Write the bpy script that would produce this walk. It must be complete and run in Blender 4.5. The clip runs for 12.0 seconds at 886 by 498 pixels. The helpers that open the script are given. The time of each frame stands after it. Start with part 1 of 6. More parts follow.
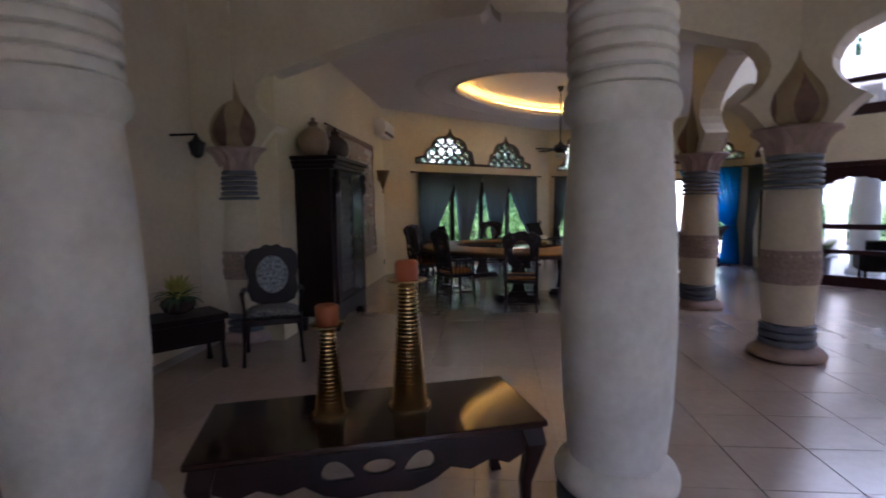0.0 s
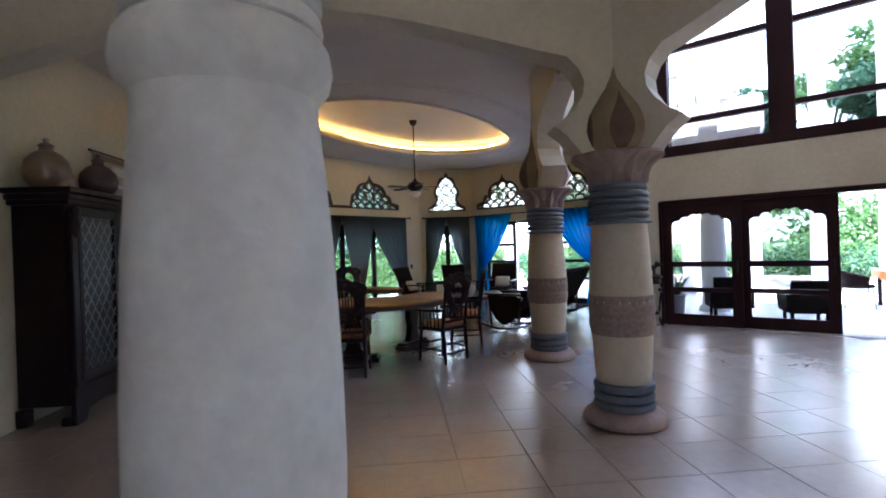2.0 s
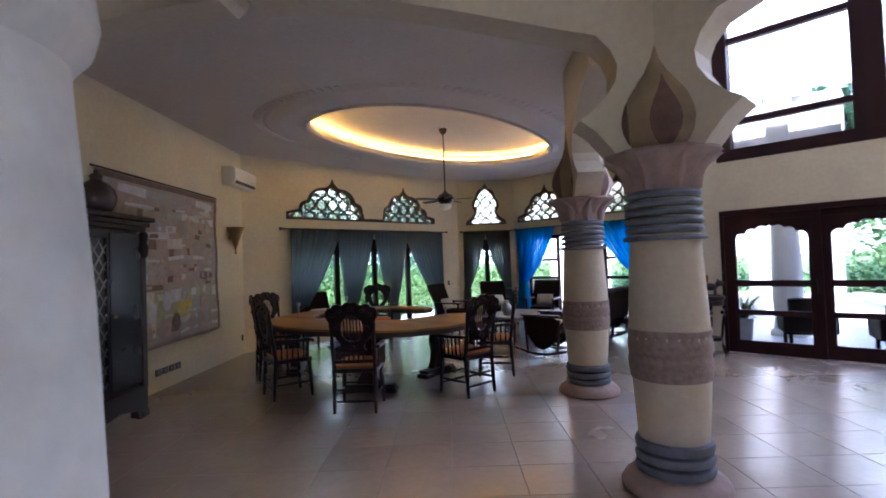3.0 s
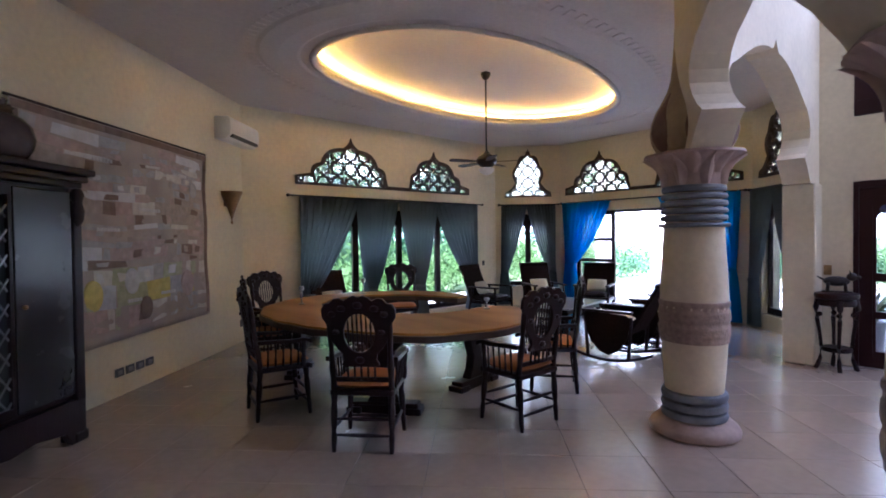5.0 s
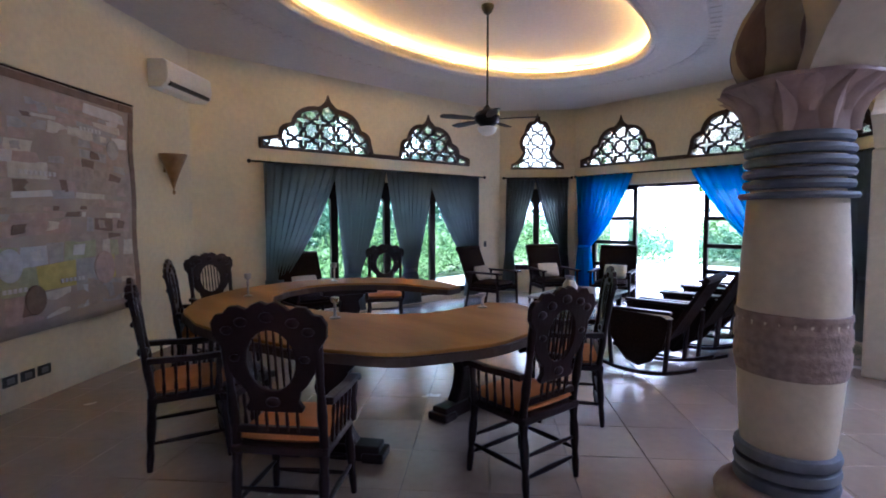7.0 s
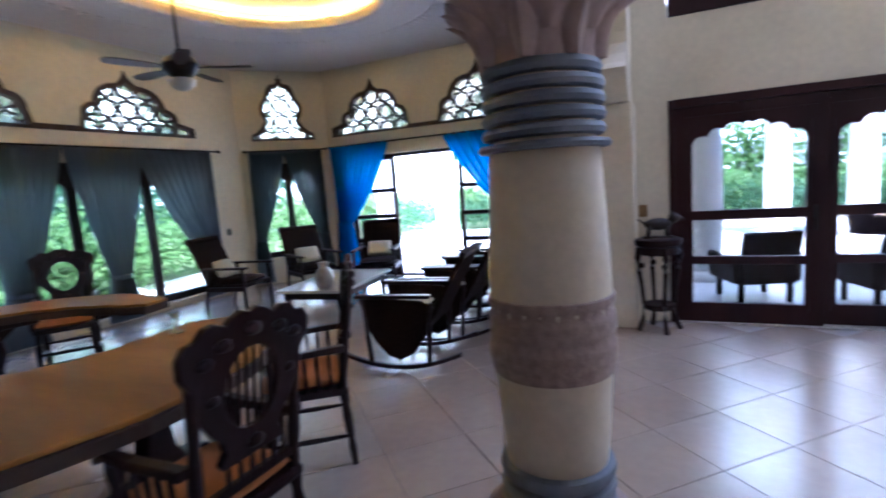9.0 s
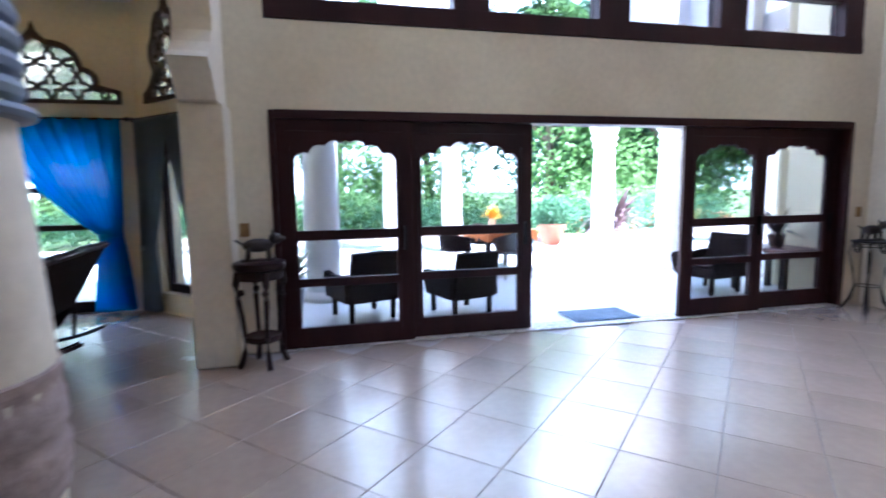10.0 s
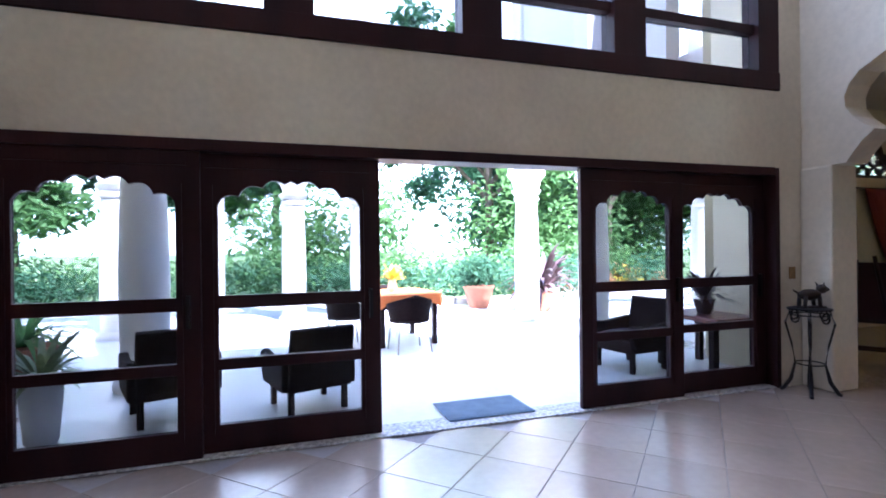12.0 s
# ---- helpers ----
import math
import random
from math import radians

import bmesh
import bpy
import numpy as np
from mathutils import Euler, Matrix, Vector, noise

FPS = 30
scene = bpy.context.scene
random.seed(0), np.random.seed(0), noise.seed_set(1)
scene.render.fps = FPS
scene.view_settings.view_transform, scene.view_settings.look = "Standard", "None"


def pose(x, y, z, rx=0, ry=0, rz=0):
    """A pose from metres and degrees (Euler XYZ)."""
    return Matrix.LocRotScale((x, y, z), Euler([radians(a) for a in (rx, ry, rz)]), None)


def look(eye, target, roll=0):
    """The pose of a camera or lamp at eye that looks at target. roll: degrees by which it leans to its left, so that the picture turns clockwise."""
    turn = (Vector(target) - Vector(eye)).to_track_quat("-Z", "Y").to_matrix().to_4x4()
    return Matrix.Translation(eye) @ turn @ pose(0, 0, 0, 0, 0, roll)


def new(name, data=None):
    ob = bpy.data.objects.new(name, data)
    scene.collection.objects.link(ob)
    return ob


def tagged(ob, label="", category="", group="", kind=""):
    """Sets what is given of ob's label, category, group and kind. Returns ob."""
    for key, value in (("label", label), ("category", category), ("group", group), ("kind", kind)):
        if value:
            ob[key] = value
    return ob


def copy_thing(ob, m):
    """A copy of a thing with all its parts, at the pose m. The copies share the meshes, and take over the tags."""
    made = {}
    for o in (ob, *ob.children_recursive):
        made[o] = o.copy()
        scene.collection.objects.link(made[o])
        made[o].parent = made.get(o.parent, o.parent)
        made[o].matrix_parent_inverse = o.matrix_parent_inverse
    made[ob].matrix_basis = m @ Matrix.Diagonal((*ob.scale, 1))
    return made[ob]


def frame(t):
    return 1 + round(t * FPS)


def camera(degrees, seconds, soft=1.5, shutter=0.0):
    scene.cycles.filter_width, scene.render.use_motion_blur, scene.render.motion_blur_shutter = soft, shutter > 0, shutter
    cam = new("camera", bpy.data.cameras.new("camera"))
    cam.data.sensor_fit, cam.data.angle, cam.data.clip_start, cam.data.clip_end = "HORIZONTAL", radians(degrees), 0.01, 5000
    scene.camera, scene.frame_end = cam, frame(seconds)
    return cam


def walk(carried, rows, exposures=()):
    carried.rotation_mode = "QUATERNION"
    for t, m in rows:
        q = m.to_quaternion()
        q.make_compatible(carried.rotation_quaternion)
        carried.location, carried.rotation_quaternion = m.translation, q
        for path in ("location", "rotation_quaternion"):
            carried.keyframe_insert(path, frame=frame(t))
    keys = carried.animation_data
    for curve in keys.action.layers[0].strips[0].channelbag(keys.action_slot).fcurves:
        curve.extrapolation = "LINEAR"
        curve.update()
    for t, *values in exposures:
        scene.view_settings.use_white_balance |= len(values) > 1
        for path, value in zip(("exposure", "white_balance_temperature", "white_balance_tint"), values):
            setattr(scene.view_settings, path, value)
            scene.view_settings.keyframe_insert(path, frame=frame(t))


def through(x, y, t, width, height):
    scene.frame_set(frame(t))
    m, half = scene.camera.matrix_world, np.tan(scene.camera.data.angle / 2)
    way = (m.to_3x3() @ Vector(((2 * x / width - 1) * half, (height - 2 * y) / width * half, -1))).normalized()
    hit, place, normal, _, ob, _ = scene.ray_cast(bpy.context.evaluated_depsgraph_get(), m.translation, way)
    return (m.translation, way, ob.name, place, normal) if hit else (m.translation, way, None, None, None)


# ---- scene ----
EXPOSURE, KELVIN, TINT = 2.75, 5700, 18
cam = camera(83.2, 12.0, soft=1.8, shutter=0.3)
PATH = [
    (0, (0.196, 0.008, 1.508), (1.46, 1.548, 1.337), -0.9),
    (0.4, (0.414, -0.041, 1.537), (1.876, 1.31, 1.345), -2.4),
    (0.5, (0.491, -0.026, 1.519), (2.004, 1.271, 1.348), -1.5),
    (0.7, (0.639, -0.01, 1.493), (2.232, 1.188, 1.337), -0.9),
    (0.9, (0.796, 0.008, 1.504), (2.452, 1.12, 1.353), -2.5),
    (1, (0.885, 0.031, 1.504), (2.566, 1.107, 1.373), -3.7),
    (1.5, (1.304, -0.037, 1.451), (2.897, 1.172, 1.403), -3.6),
    (2, (1.722, 0.067, 1.472), (3.258, 1.348, 1.468), -2.0),
    (2.5, (2.103, 0.232, 1.503), (3.63, 1.525, 1.525), -2.3),
    (3, (2.458, 0.250, 1.523), (3.856, 1.680, 1.578), -2.1),
    (3.5, (2.668, 0.557, 1.523), (3.998, 2.049, 1.581), -1.1),
    (3.7, (2.796, 0.688, 1.506), (4.107, 2.197, 1.546), -0.6),
    (5.3, (3.604, 1.662, 1.549), (4.933, 3.156, 1.499), -1.1),
    (5.5, (3.688, 1.723, 1.543), (5.039, 3.197, 1.487), -1.8),
    (6, (3.994, 1.93, 1.553), (5.323, 3.423, 1.473), -0.9),
    (6.5, (4.213, 2.186, 1.518), (5.509, 3.705, 1.41), 0.4),
    (6.7, (4.338, 2.281, 1.525), (5.626, 3.807, 1.405), -0.0),
    (8.5, (5.274, 2.817, 1.505), (6.841, 4.042, 1.301), -2.5),
    (9, (5.556, 2.736, 1.506), (7.355, 3.573, 1.256), -4.1),
    (9.5, (5.918, 2.569, 1.502), (7.892, 2.708, 1.207), -1.2),
    (10, (6.273, 2.31, 1.444), (8.206, 1.857, 1.209), -0.8),
    (10.5, (6.519, 2.044, 1.466), (8.367, 1.295, 1.315), -1.3),
    (11, (6.779, 1.708, 1.515), (8.636, 0.972, 1.407), -0.5),
    (11.5, (7.047, 1.375, 1.473), (8.921, 0.679, 1.419), -1.9),
    (12, (7.225, 0.968, 1.405), (9.132, 0.364, 1.402), -0.7),
]
walk(cam, [(t, look(eye, target, roll)) for t, eye, target, roll in PATH], exposures=[(0, 3.28, 5400, 30), (1.0, 3.36, 5350, 22), (2.5, 3.58, 5200, 24), (3.5, 3.86, 5250, 31), (6.5, 3.97, 4900, 31), (8.5, 4.0, 4800, 28), (10, 3.9, 4980, 21), (12, 3.4, 5020, 24)])

# ---- world and sun ----
world = bpy.data.worlds.new("world")
scene.world = world
world.use_nodes = True
wn = world.node_tree.nodes
sky = wn.new("ShaderNodeTexSky")
sky.sky_type = 'NISHITA'
sky.sun_disc = False
sky.sun_elevation = radians(60)
sky.sun_rotation = radians(248)
sky.air_density, sky.dust_density = 1.0, 1.2
wn["Background"].inputs["Strength"].default_value = 0.15
world.node_tree.links.new(sky.outputs["Color"], wn["Background"].inputs["Color"])
sun = new("sun", bpy.data.lights.new("sun", 'SUN'))
sun.data.energy, sun.data.angle, sun.data.color = 5.0, radians(1.0), (1.0, 0.95, 0.86)
sun_dir = Vector((math.sin(radians(248)) * math.cos(radians(60)), math.cos(radians(248)) * math.cos(radians(60)), math.sin(radians(60))))
sun.matrix_world = look(sun_dir * 60, (0, 0, 0))
# added fill lamp in the high hall window's head, stands in for sky light
hall_fill = new("sky_fill", bpy.data.lights.new("sky_fill", 'AREA'))
hall_fill.data.shape, hall_fill.data.size, hall_fill.data.size_y = 'RECTANGLE', 6.0, 0.26
hall_fill.data.energy, hall_fill.data.color = 15, (0.86, 0.93, 1.0)
hall_fill.matrix_world = look((10.86, -0.45, 5.58), (6.0, -0.45, 2.6))


# ---- materials ----
def mat(name, col, rough=0.6, col2=None, scale=3.0, mix=0.5, bump=0.1, fine=40.0, metal=0.0, coat=0.0, rand=0.0, stretch=None, spec=0.5):
    """Base colour varied at two scales, with fine relief."""
    m = bpy.data.materials.new(name)
    m.use_nodes = True
    n, l = m.node_tree.nodes, m.node_tree.links
    b = n["Principled BSDF"]
    b.inputs["Metallic"].default_value = metal
    b.inputs["Coat Weight"].default_value = coat
    b.inputs["Coat Roughness"].default_value = 0.26
    b.inputs["Specular IOR Level"].default_value = spec
    tc = n.new("ShaderNodeTexCoord")
    src = tc.outputs["Object"]
    if stretch:
        mp = n.new("ShaderNodeMapping")
        mp.inputs["Scale"].default_value = stretch
        l.new(src, mp.inputs["Vector"])
        src = mp.outputs["Vector"]
    big = n.new("ShaderNodeTexNoise")
    big.inputs["Scale"].default_value, big.inputs["Detail"].default_value = scale, 6
    l.new(src, big.inputs["Vector"])
    small = n.new("ShaderNodeTexNoise")
    small.inputs["Scale"].default_value, small.inputs["Detail"].default_value = fine, 4
    l.new(src, small.inputs["Vector"])
    ramp = n.new("ShaderNodeMapRange")
    ramp.inputs["From Min"].default_value, ramp.inputs["From Max"].default_value = 0.35, 0.68
    l.new(big.outputs["Fac"], ramp.inputs["Value"])
    mx = n.new("ShaderNodeMixRGB")
    c2 = col2 or tuple(c * 0.8 for c in col)
    mx.inputs["Color1"].default_value, mx.inputs["Color2"].default_value = (*col, 1), (*c2, 1)
    ml = n.new("ShaderNodeMath")
    ml.operation = 'MULTIPLY'
    ml.inputs[1].default_value = mix
    l.new(ramp.outputs["Result"], ml.inputs[0])
    l.new(ml.outputs[0], mx.inputs["Fac"])
    hs = n.new("ShaderNodeHueSaturation")
    va = n.new("ShaderNodeMapRange")
    va.inputs["To Min"].default_value, va.inputs["To Max"].default_value = 0.88, 1.12
    l.new(small.outputs["Fac"], va.inputs["Value"])
    val = va.outputs["Result"]
    if rand:
        oi = n.new("ShaderNodeObjectInfo")
        rr = n.new("ShaderNodeMapRange")
        rr.inputs["To Min"].default_value, rr.inputs["To Max"].default_value = 1 - rand, 1 + rand
        l.new(oi.outputs["Random"], rr.inputs["Value"])
        mu = n.new("ShaderNodeMath")
        mu.operation = 'MULTIPLY'
        l.new(val, mu.inputs[0])
        l.new(rr.outputs["Result"], mu.inputs[1])
        val = mu.outputs[0]
    l.new(val, hs.inputs["Value"])
    l.new(mx.outputs["Color"], hs.inputs["Color"])
    l.new(hs.outputs["Color"], b.inputs["Base Color"])
    ro = n.new("ShaderNodeMapRange")
    ro.inputs["To Min"].default_value, ro.inputs["To Max"].default_value = max(0.02, rough - 0.08), min(1, rough + 0.08)
    l.new(big.outputs["Fac"], ro.inputs["Value"])
    l.new(ro.outputs["Result"], b.inputs["Roughness"])
    if bump:
        bp = n.new("ShaderNodeBump")
        bp.inputs["Strength"].default_value, bp.inputs["Distance"].default_value = bump, 0.01
        l.new(small.outputs["Fac"], bp.inputs["Height"])
        l.new(bp.outputs["Normal"], b.inputs["Normal"])
    return m


def glass_mat(name, tint=(0.96, 0.98, 0.98)):
    """Thin clear pane: mostly see-through, a Fresnel gloss."""
    m = bpy.data.materials.new(name)
    m.use_nodes = True
    n, l = m.node_tree.nodes, m.node_tree.links
    n.remove(n["Principled BSDF"])
    tr, gl, lw, mx = n.new("ShaderNodeBsdfTransparent"), n.new("ShaderNodeBsdfGlossy"), n.new("ShaderNodeLayerWeight"), n.new("ShaderNodeMixShader")
    pw, fr = n.new("ShaderNodeMath"), n.new("ShaderNodeMapRange")
    pw.operation = 'POWER'
    pw.inputs[1].default_value = 4.0
    fr.inputs["To Min"].default_value, fr.inputs["To Max"].default_value = 0.025, 0.6
    l.new(lw.outputs["Facing"], pw.inputs[0])
    l.new(pw.outputs[0], fr.inputs["Value"])
    tr.inputs["Color"].default_value = (*tint, 1)
    gl.inputs["Roughness"].default_value = 0.03
    l.new(fr.outputs[0], mx.inputs[0])
    l.new(tr.outputs[0], mx.inputs[1])
    l.new(gl.outputs[0], mx.inputs[2])
    l.new(mx.outputs[0], n["Material Output"].inputs["Surface"])
    return m


def sheer_mat(name, col, clear=0.3, through=0.4):
    """Cloth that lets light through."""
    m = mat(name, col, 0.9, mix=0.4, bump=0.15, fine=120, stretch=(1, 1, 0.15))
    n, l = m.node_tree.nodes, m.node_tree.links
    tl, tr = n.new("ShaderNodeBsdfTranslucent"), n.new("ShaderNodeBsdfTransparent")
    tl.inputs["Color"].default_value = (*[min(1, c * 1.5) for c in col], 1)
    m1, m2 = n.new("ShaderNodeMixShader"), n.new("ShaderNodeMixShader")
    m1.inputs[0].default_value, m2.inputs[0].default_value = through, clear
    l.new(n["Principled BSDF"].outputs[0], m1.inputs[1])
    l.new(tl.outputs[0], m1.inputs[2])
    l.new(m1.outputs[0], m2.inputs[1])
    l.new(tr.outputs[0], m2.inputs[2])
    l.new(m2.outputs[0], n["Material Output"].inputs["Surface"])
    return m


def glow_mat(name, col, strength):
    m = bpy.data.materials.new(name)
    m.use_nodes = True
    b = m.node_tree.nodes["Principled BSDF"]
    b.inputs["Base Color"].default_value = (*col, 1)
    b.inputs["Emission Color"].default_value = (*col, 1)
    b.inputs["Emission Strength"].default_value = strength
    return m


PLASTER = mat("plaster_cream", (0.68, 0.61, 0.48), 0.75, (0.55, 0.48, 0.36), 0.9, 0.8, 0.25, 18)
PLASTER_Y = mat("plaster_yellow", (0.70, 0.62, 0.42), 0.75, (0.60, 0.52, 0.36), 0.9, 0.8, 0.2, 18)
CEIL = mat("ceiling_paint", (0.66, 0.595, 0.53), 0.8, (0.60, 0.535, 0.47), 1.0, 0.5, 0.1, 25)
STONE_W = mat("column_white", (0.66, 0.645, 0.60), 0.7, (0.50, 0.485, 0.455), 3.5, 0.9, 0.3, 22)
STONE_C = mat("column_cream", (0.66, 0.58, 0.44), 0.7, (0.57, 0.49, 0.37), 3, 0.8, 0.25, 22)
BLUE = mat("ring_blue_grey", (0.12, 0.14, 0.18), 0.6, (0.20, 0.22, 0.26), 7, 0.8, 0.3, 30)
PINK = mat("lotus_pink_stone", (0.42, 0.31, 0.27), 0.75, (0.30, 0.22, 0.21), 9, 0.8, 0.4, 30)
BANDM = mat("carved_band", (0.36, 0.27, 0.23), 0.8, (0.24, 0.18, 0.16), 30, 0.9, 0.6, 60)
OCHRE = mat("onion_ochre", (0.40, 0.31, 0.18), 0.75, (0.25, 0.18, 0.12), 4, 0.9, 0.3, 25)
BROWNP = mat("petal_brown", (0.20, 0.12, 0.09), 0.8, (0.12, 0.07, 0.06), 10, 0.8, 0.5, 40)
TILE = mat("floor_tile", (0.43, 0.335, 0.265), 0.24, (0.34, 0.26, 0.20), 1.3, 0.7, 0.02, 14, rand=0.05, spec=1.0, coat=0.9)
GROUT = mat("grout", (0.30, 0.26, 0.23), 0.8, bump=0.2)
WOOD_D = mat("dark_wood", (0.018, 0.0065, 0.007), 0.38, (0.009, 0.004, 0.005), 3, 0.8, 0.15, 50, spec=0.2, stretch=(1, 1, 0.12))
WOOD_R = mat("door_wood", (0.034, 0.010, 0.011), 0.42, (0.016, 0.006, 0.008), 3, 0.8, 0.15, 50, spec=0.16, stretch=(1, 1, 0.12))
WOOD_T = mat("table_wood", (0.36, 0.175, 0.038), 0.45, (0.20, 0.09, 0.022), 2.5, 0.9, 0.1, 30, spec=0.14, stretch=(1, 0.25, 1))
BARK_E = mat("live_edge", (0.05, 0.026, 0.016), 0.7, bump=0.5)
CUSH = mat("orange_cushion", (0.46, 0.17, 0.045), 0.85, (0.36, 0.12, 0.03), 6, 0.7, 0.4, 90)
SHEER = sheer_mat("sheer_teal", (0.15, 0.175, 0.185), 0.13, 0.48)
SHEER_B = sheer_mat("sheer_blue", (0.010, 0.31, 0.60), 0.08, 0.65)
SHEER_R = sheer_mat("sheer_red", (0.30, 0.06, 0.04), 0.0, 0.2)
GLASS = glass_mat("pane_glass", (0.57, 0.59, 0.60))
CLEAR = glass_mat("pane_clear", (0.66, 0.68, 0.67))
GLASS_U = glass_mat("pane_high", (0.58, 0.59, 0.61))
IRON = mat("black_iron", (0.018, 0.016, 0.018), 0.35, mix=0.5, bump=0.3, metal=0.7)
LATT = mat("lattice_dark", (0.045, 0.022, 0.015), 0.7, bump=0.2)
PANE_M = sheer_mat("pane_milky", (0.30, 0.32, 0.27), 0.72, 0.8)
PANE_M.node_tree.nodes["Transparent BSDF"].inputs["Color"].default_value = (0.52, 0.52, 0.46, 1)
WHITE = mat("white_plastic", (0.75, 0.74, 0.70), 0.4, bump=0.02)
BLACK = mat("black_plastic", (0.02, 0.02, 0.02), 0.4, bump=0.05)
BRASS = mat("antique_brass", (0.35, 0.22, 0.10), 0.35, (0.20, 0.12, 0.06), 8, 0.8, 0.2, 40, metal=0.9)
STUCCO = mat("white_stucco", (0.70, 0.67, 0.64), 0.8, (0.62, 0.59, 0.56), 2, 0.7, 0.2, 20)
PATIO = mat("patio_tile", (0.72, 0.70, 0.66), 0.35, (0.66, 0.63, 0.58), 2, 0.7, 0.05, 12)
GRASS = mat("lawn", (0.07, 0.13, 0.03), 0.9, (0.12, 0.16, 0.05), 0.6, 0.9, 0.8, 30)
LEAF = sheer_mat("leaf_green", (0.10, 0.19, 0.06), 0.0, 0.45)
LEAF_D = sheer_mat("leaf_deep", (0.05, 0.12, 0.06), 0.0, 0.4)
LEAF_P = mat("leaf_dark_red", (0.07, 0.055, 0.05), 0.5, (0.11, 0.04, 0.05), 3, 0.9, 0.1, 10)
FLOWER_Y = mat("petal_yellow", (0.75, 0.50, 0.03), 0.6, bump=0.1)
FLOWER_O = mat("bush_orange", (0.45, 0.17, 0.06), 0.6, (0.30, 0.16, 0.06), 3, 0.9)
BARK = mat("bark", (0.14, 0.10, 0.07), 0.9, (0.08, 0.06, 0.04), 4, 0.9, 0.9, 25)
TERRA = mat("terracotta", (0.42, 0.17, 0.09), 0.8, (0.34, 0.13, 0.07), 4, 0.8, 0.3, 30)
PEBBLE = mat("pebble_bed", (0.70, 0.69, 0.66), 0.6, (0.22, 0.21, 0.19), 34, 0.9, 0.9, 60)
KERB = mat("kerb_stone", (0.42, 0.37, 0.30), 0.9, (0.28, 0.24, 0.19), 5, 0.9, 0.8, 20)
WICKER = mat("dark_wicker", (0.022, 0.012, 0.010), 0.75, (0.010, 0.006, 0.006), 60, 0.9, 0.9, 90, spec=0.06)
CREAM = mat("cream_cloth", (0.62, 0.58, 0.45), 0.9, (0.54, 0.50, 0.38), 5, 0.6, 0.4, 120)


# ---- mesh helpers ----
def finish(name, bm, material, smooth=False, bevel=0.0):
    bmesh.ops.recalc_face_normals(bm, faces=bm.faces)
    me = bpy.data.meshes.new(name)
    bm.to_mesh(me)
    bm.free()
    me.materials.append(material)
    if smooth:
        for p in me.polygons:
            p.use_smooth = True
    ob = new(name, me)
    if bevel:
        md = ob.modifiers.new("bevel", 'BEVEL')
        md.width, md.segments, md.limit_method = bevel, 2, 'ANGLE'
    return ob


def part(name, bm, material, parent=None, label="", smooth=False, bevel=0.0):
    ob = finish(name, bm, material, smooth, bevel)
    if smooth:
        ob.data.set_sharp_from_angle(angle=radians(40))
    ob.parent = parent
    return tagged(ob, label)


def thing(name, label, category, m=None, group="", kind=""):
    e = new(name)
    if m is not None:
        e.matrix_basis = m
    return tagged(e, label, category, group, kind)


def box(bm, c, s, rz=0.0, m=None):
    """A box of size s centred at c."""
    mm = Matrix.Translation(c) @ Matrix.Rotation(rz, 4, 'Z') @ Matrix.Diagonal((*s, 1))
    if m is not None:
        mm = m @ mm
    bmesh.ops.create_cube(bm, size=1, matrix=mm)
    return bm


def boxes(*items):
    bm = bmesh.new()
    for it in items:
        box(bm, *it)
    return bm


def bar(bm, a, b, r, seg=8, r2=None):
    """A round bar from a to b."""
    a, b = Vector(a), Vector(b)
    d = b - a
    mm = Matrix.Translation((a + b) / 2) @ d.to_track_quat('Z', 'Y').to_matrix().to_4x4()
    bmesh.ops.create_cone(bm, cap_ends=True, segments=seg, radius1=r, radius2=r if r2 is None else r2, depth=d.length, matrix=mm)
    return bm


def tube(bm, pts, seg=8):
    """One bent round rod through (x, y, z, radius) points."""
    rings = []
    for i, q in enumerate(pts):
        p, n = pts[max(0, i - 1)], pts[min(len(pts) - 1, i + 1)]
        rot = (Vector(n[:3]) - Vector(p[:3])).to_track_quat('Z', 'Y').to_matrix()
        rings.append([bm.verts.new(Vector(q[:3]) + rot @ Vector((q[3] * math.cos(2 * math.pi * k / seg), q[3] * math.sin(2 * math.pi * k / seg), 0))) for k in range(seg)])
    for a, b in zip(rings, rings[1:]):
        for k in range(seg):
            bm.faces.new((a[k], a[(k + 1) % seg], b[(k + 1) % seg], b[k]))
    bm.faces.new(rings[0][::-1])
    bm.faces.new(rings[-1])
    return bm


def lathe(bm, prof, seg=32, at=(0, 0, 0), wave=None):
    """Turned shape from (radius, height) pairs."""
    rings = []
    for r, z in prof:
        ring = []
        for i in range(seg):
            a = 2 * math.pi * i / seg
            k = r * (1 + (wave(a, z) if wave else 0))
            ring.append(bm.verts.new((at[0] + k * math.cos(a), at[1] + k * math.sin(a), at[2] + z)))
        rings.append(ring)
    for a, b in zip(rings, rings[1:]):
        for i in range(seg):
            bm.faces.new((a[i], a[(i + 1) % seg], b[(i + 1) % seg], b[i]))
    bm.faces.new(rings[0][::-1])
    bm.faces.new(rings[-1])
    return bm


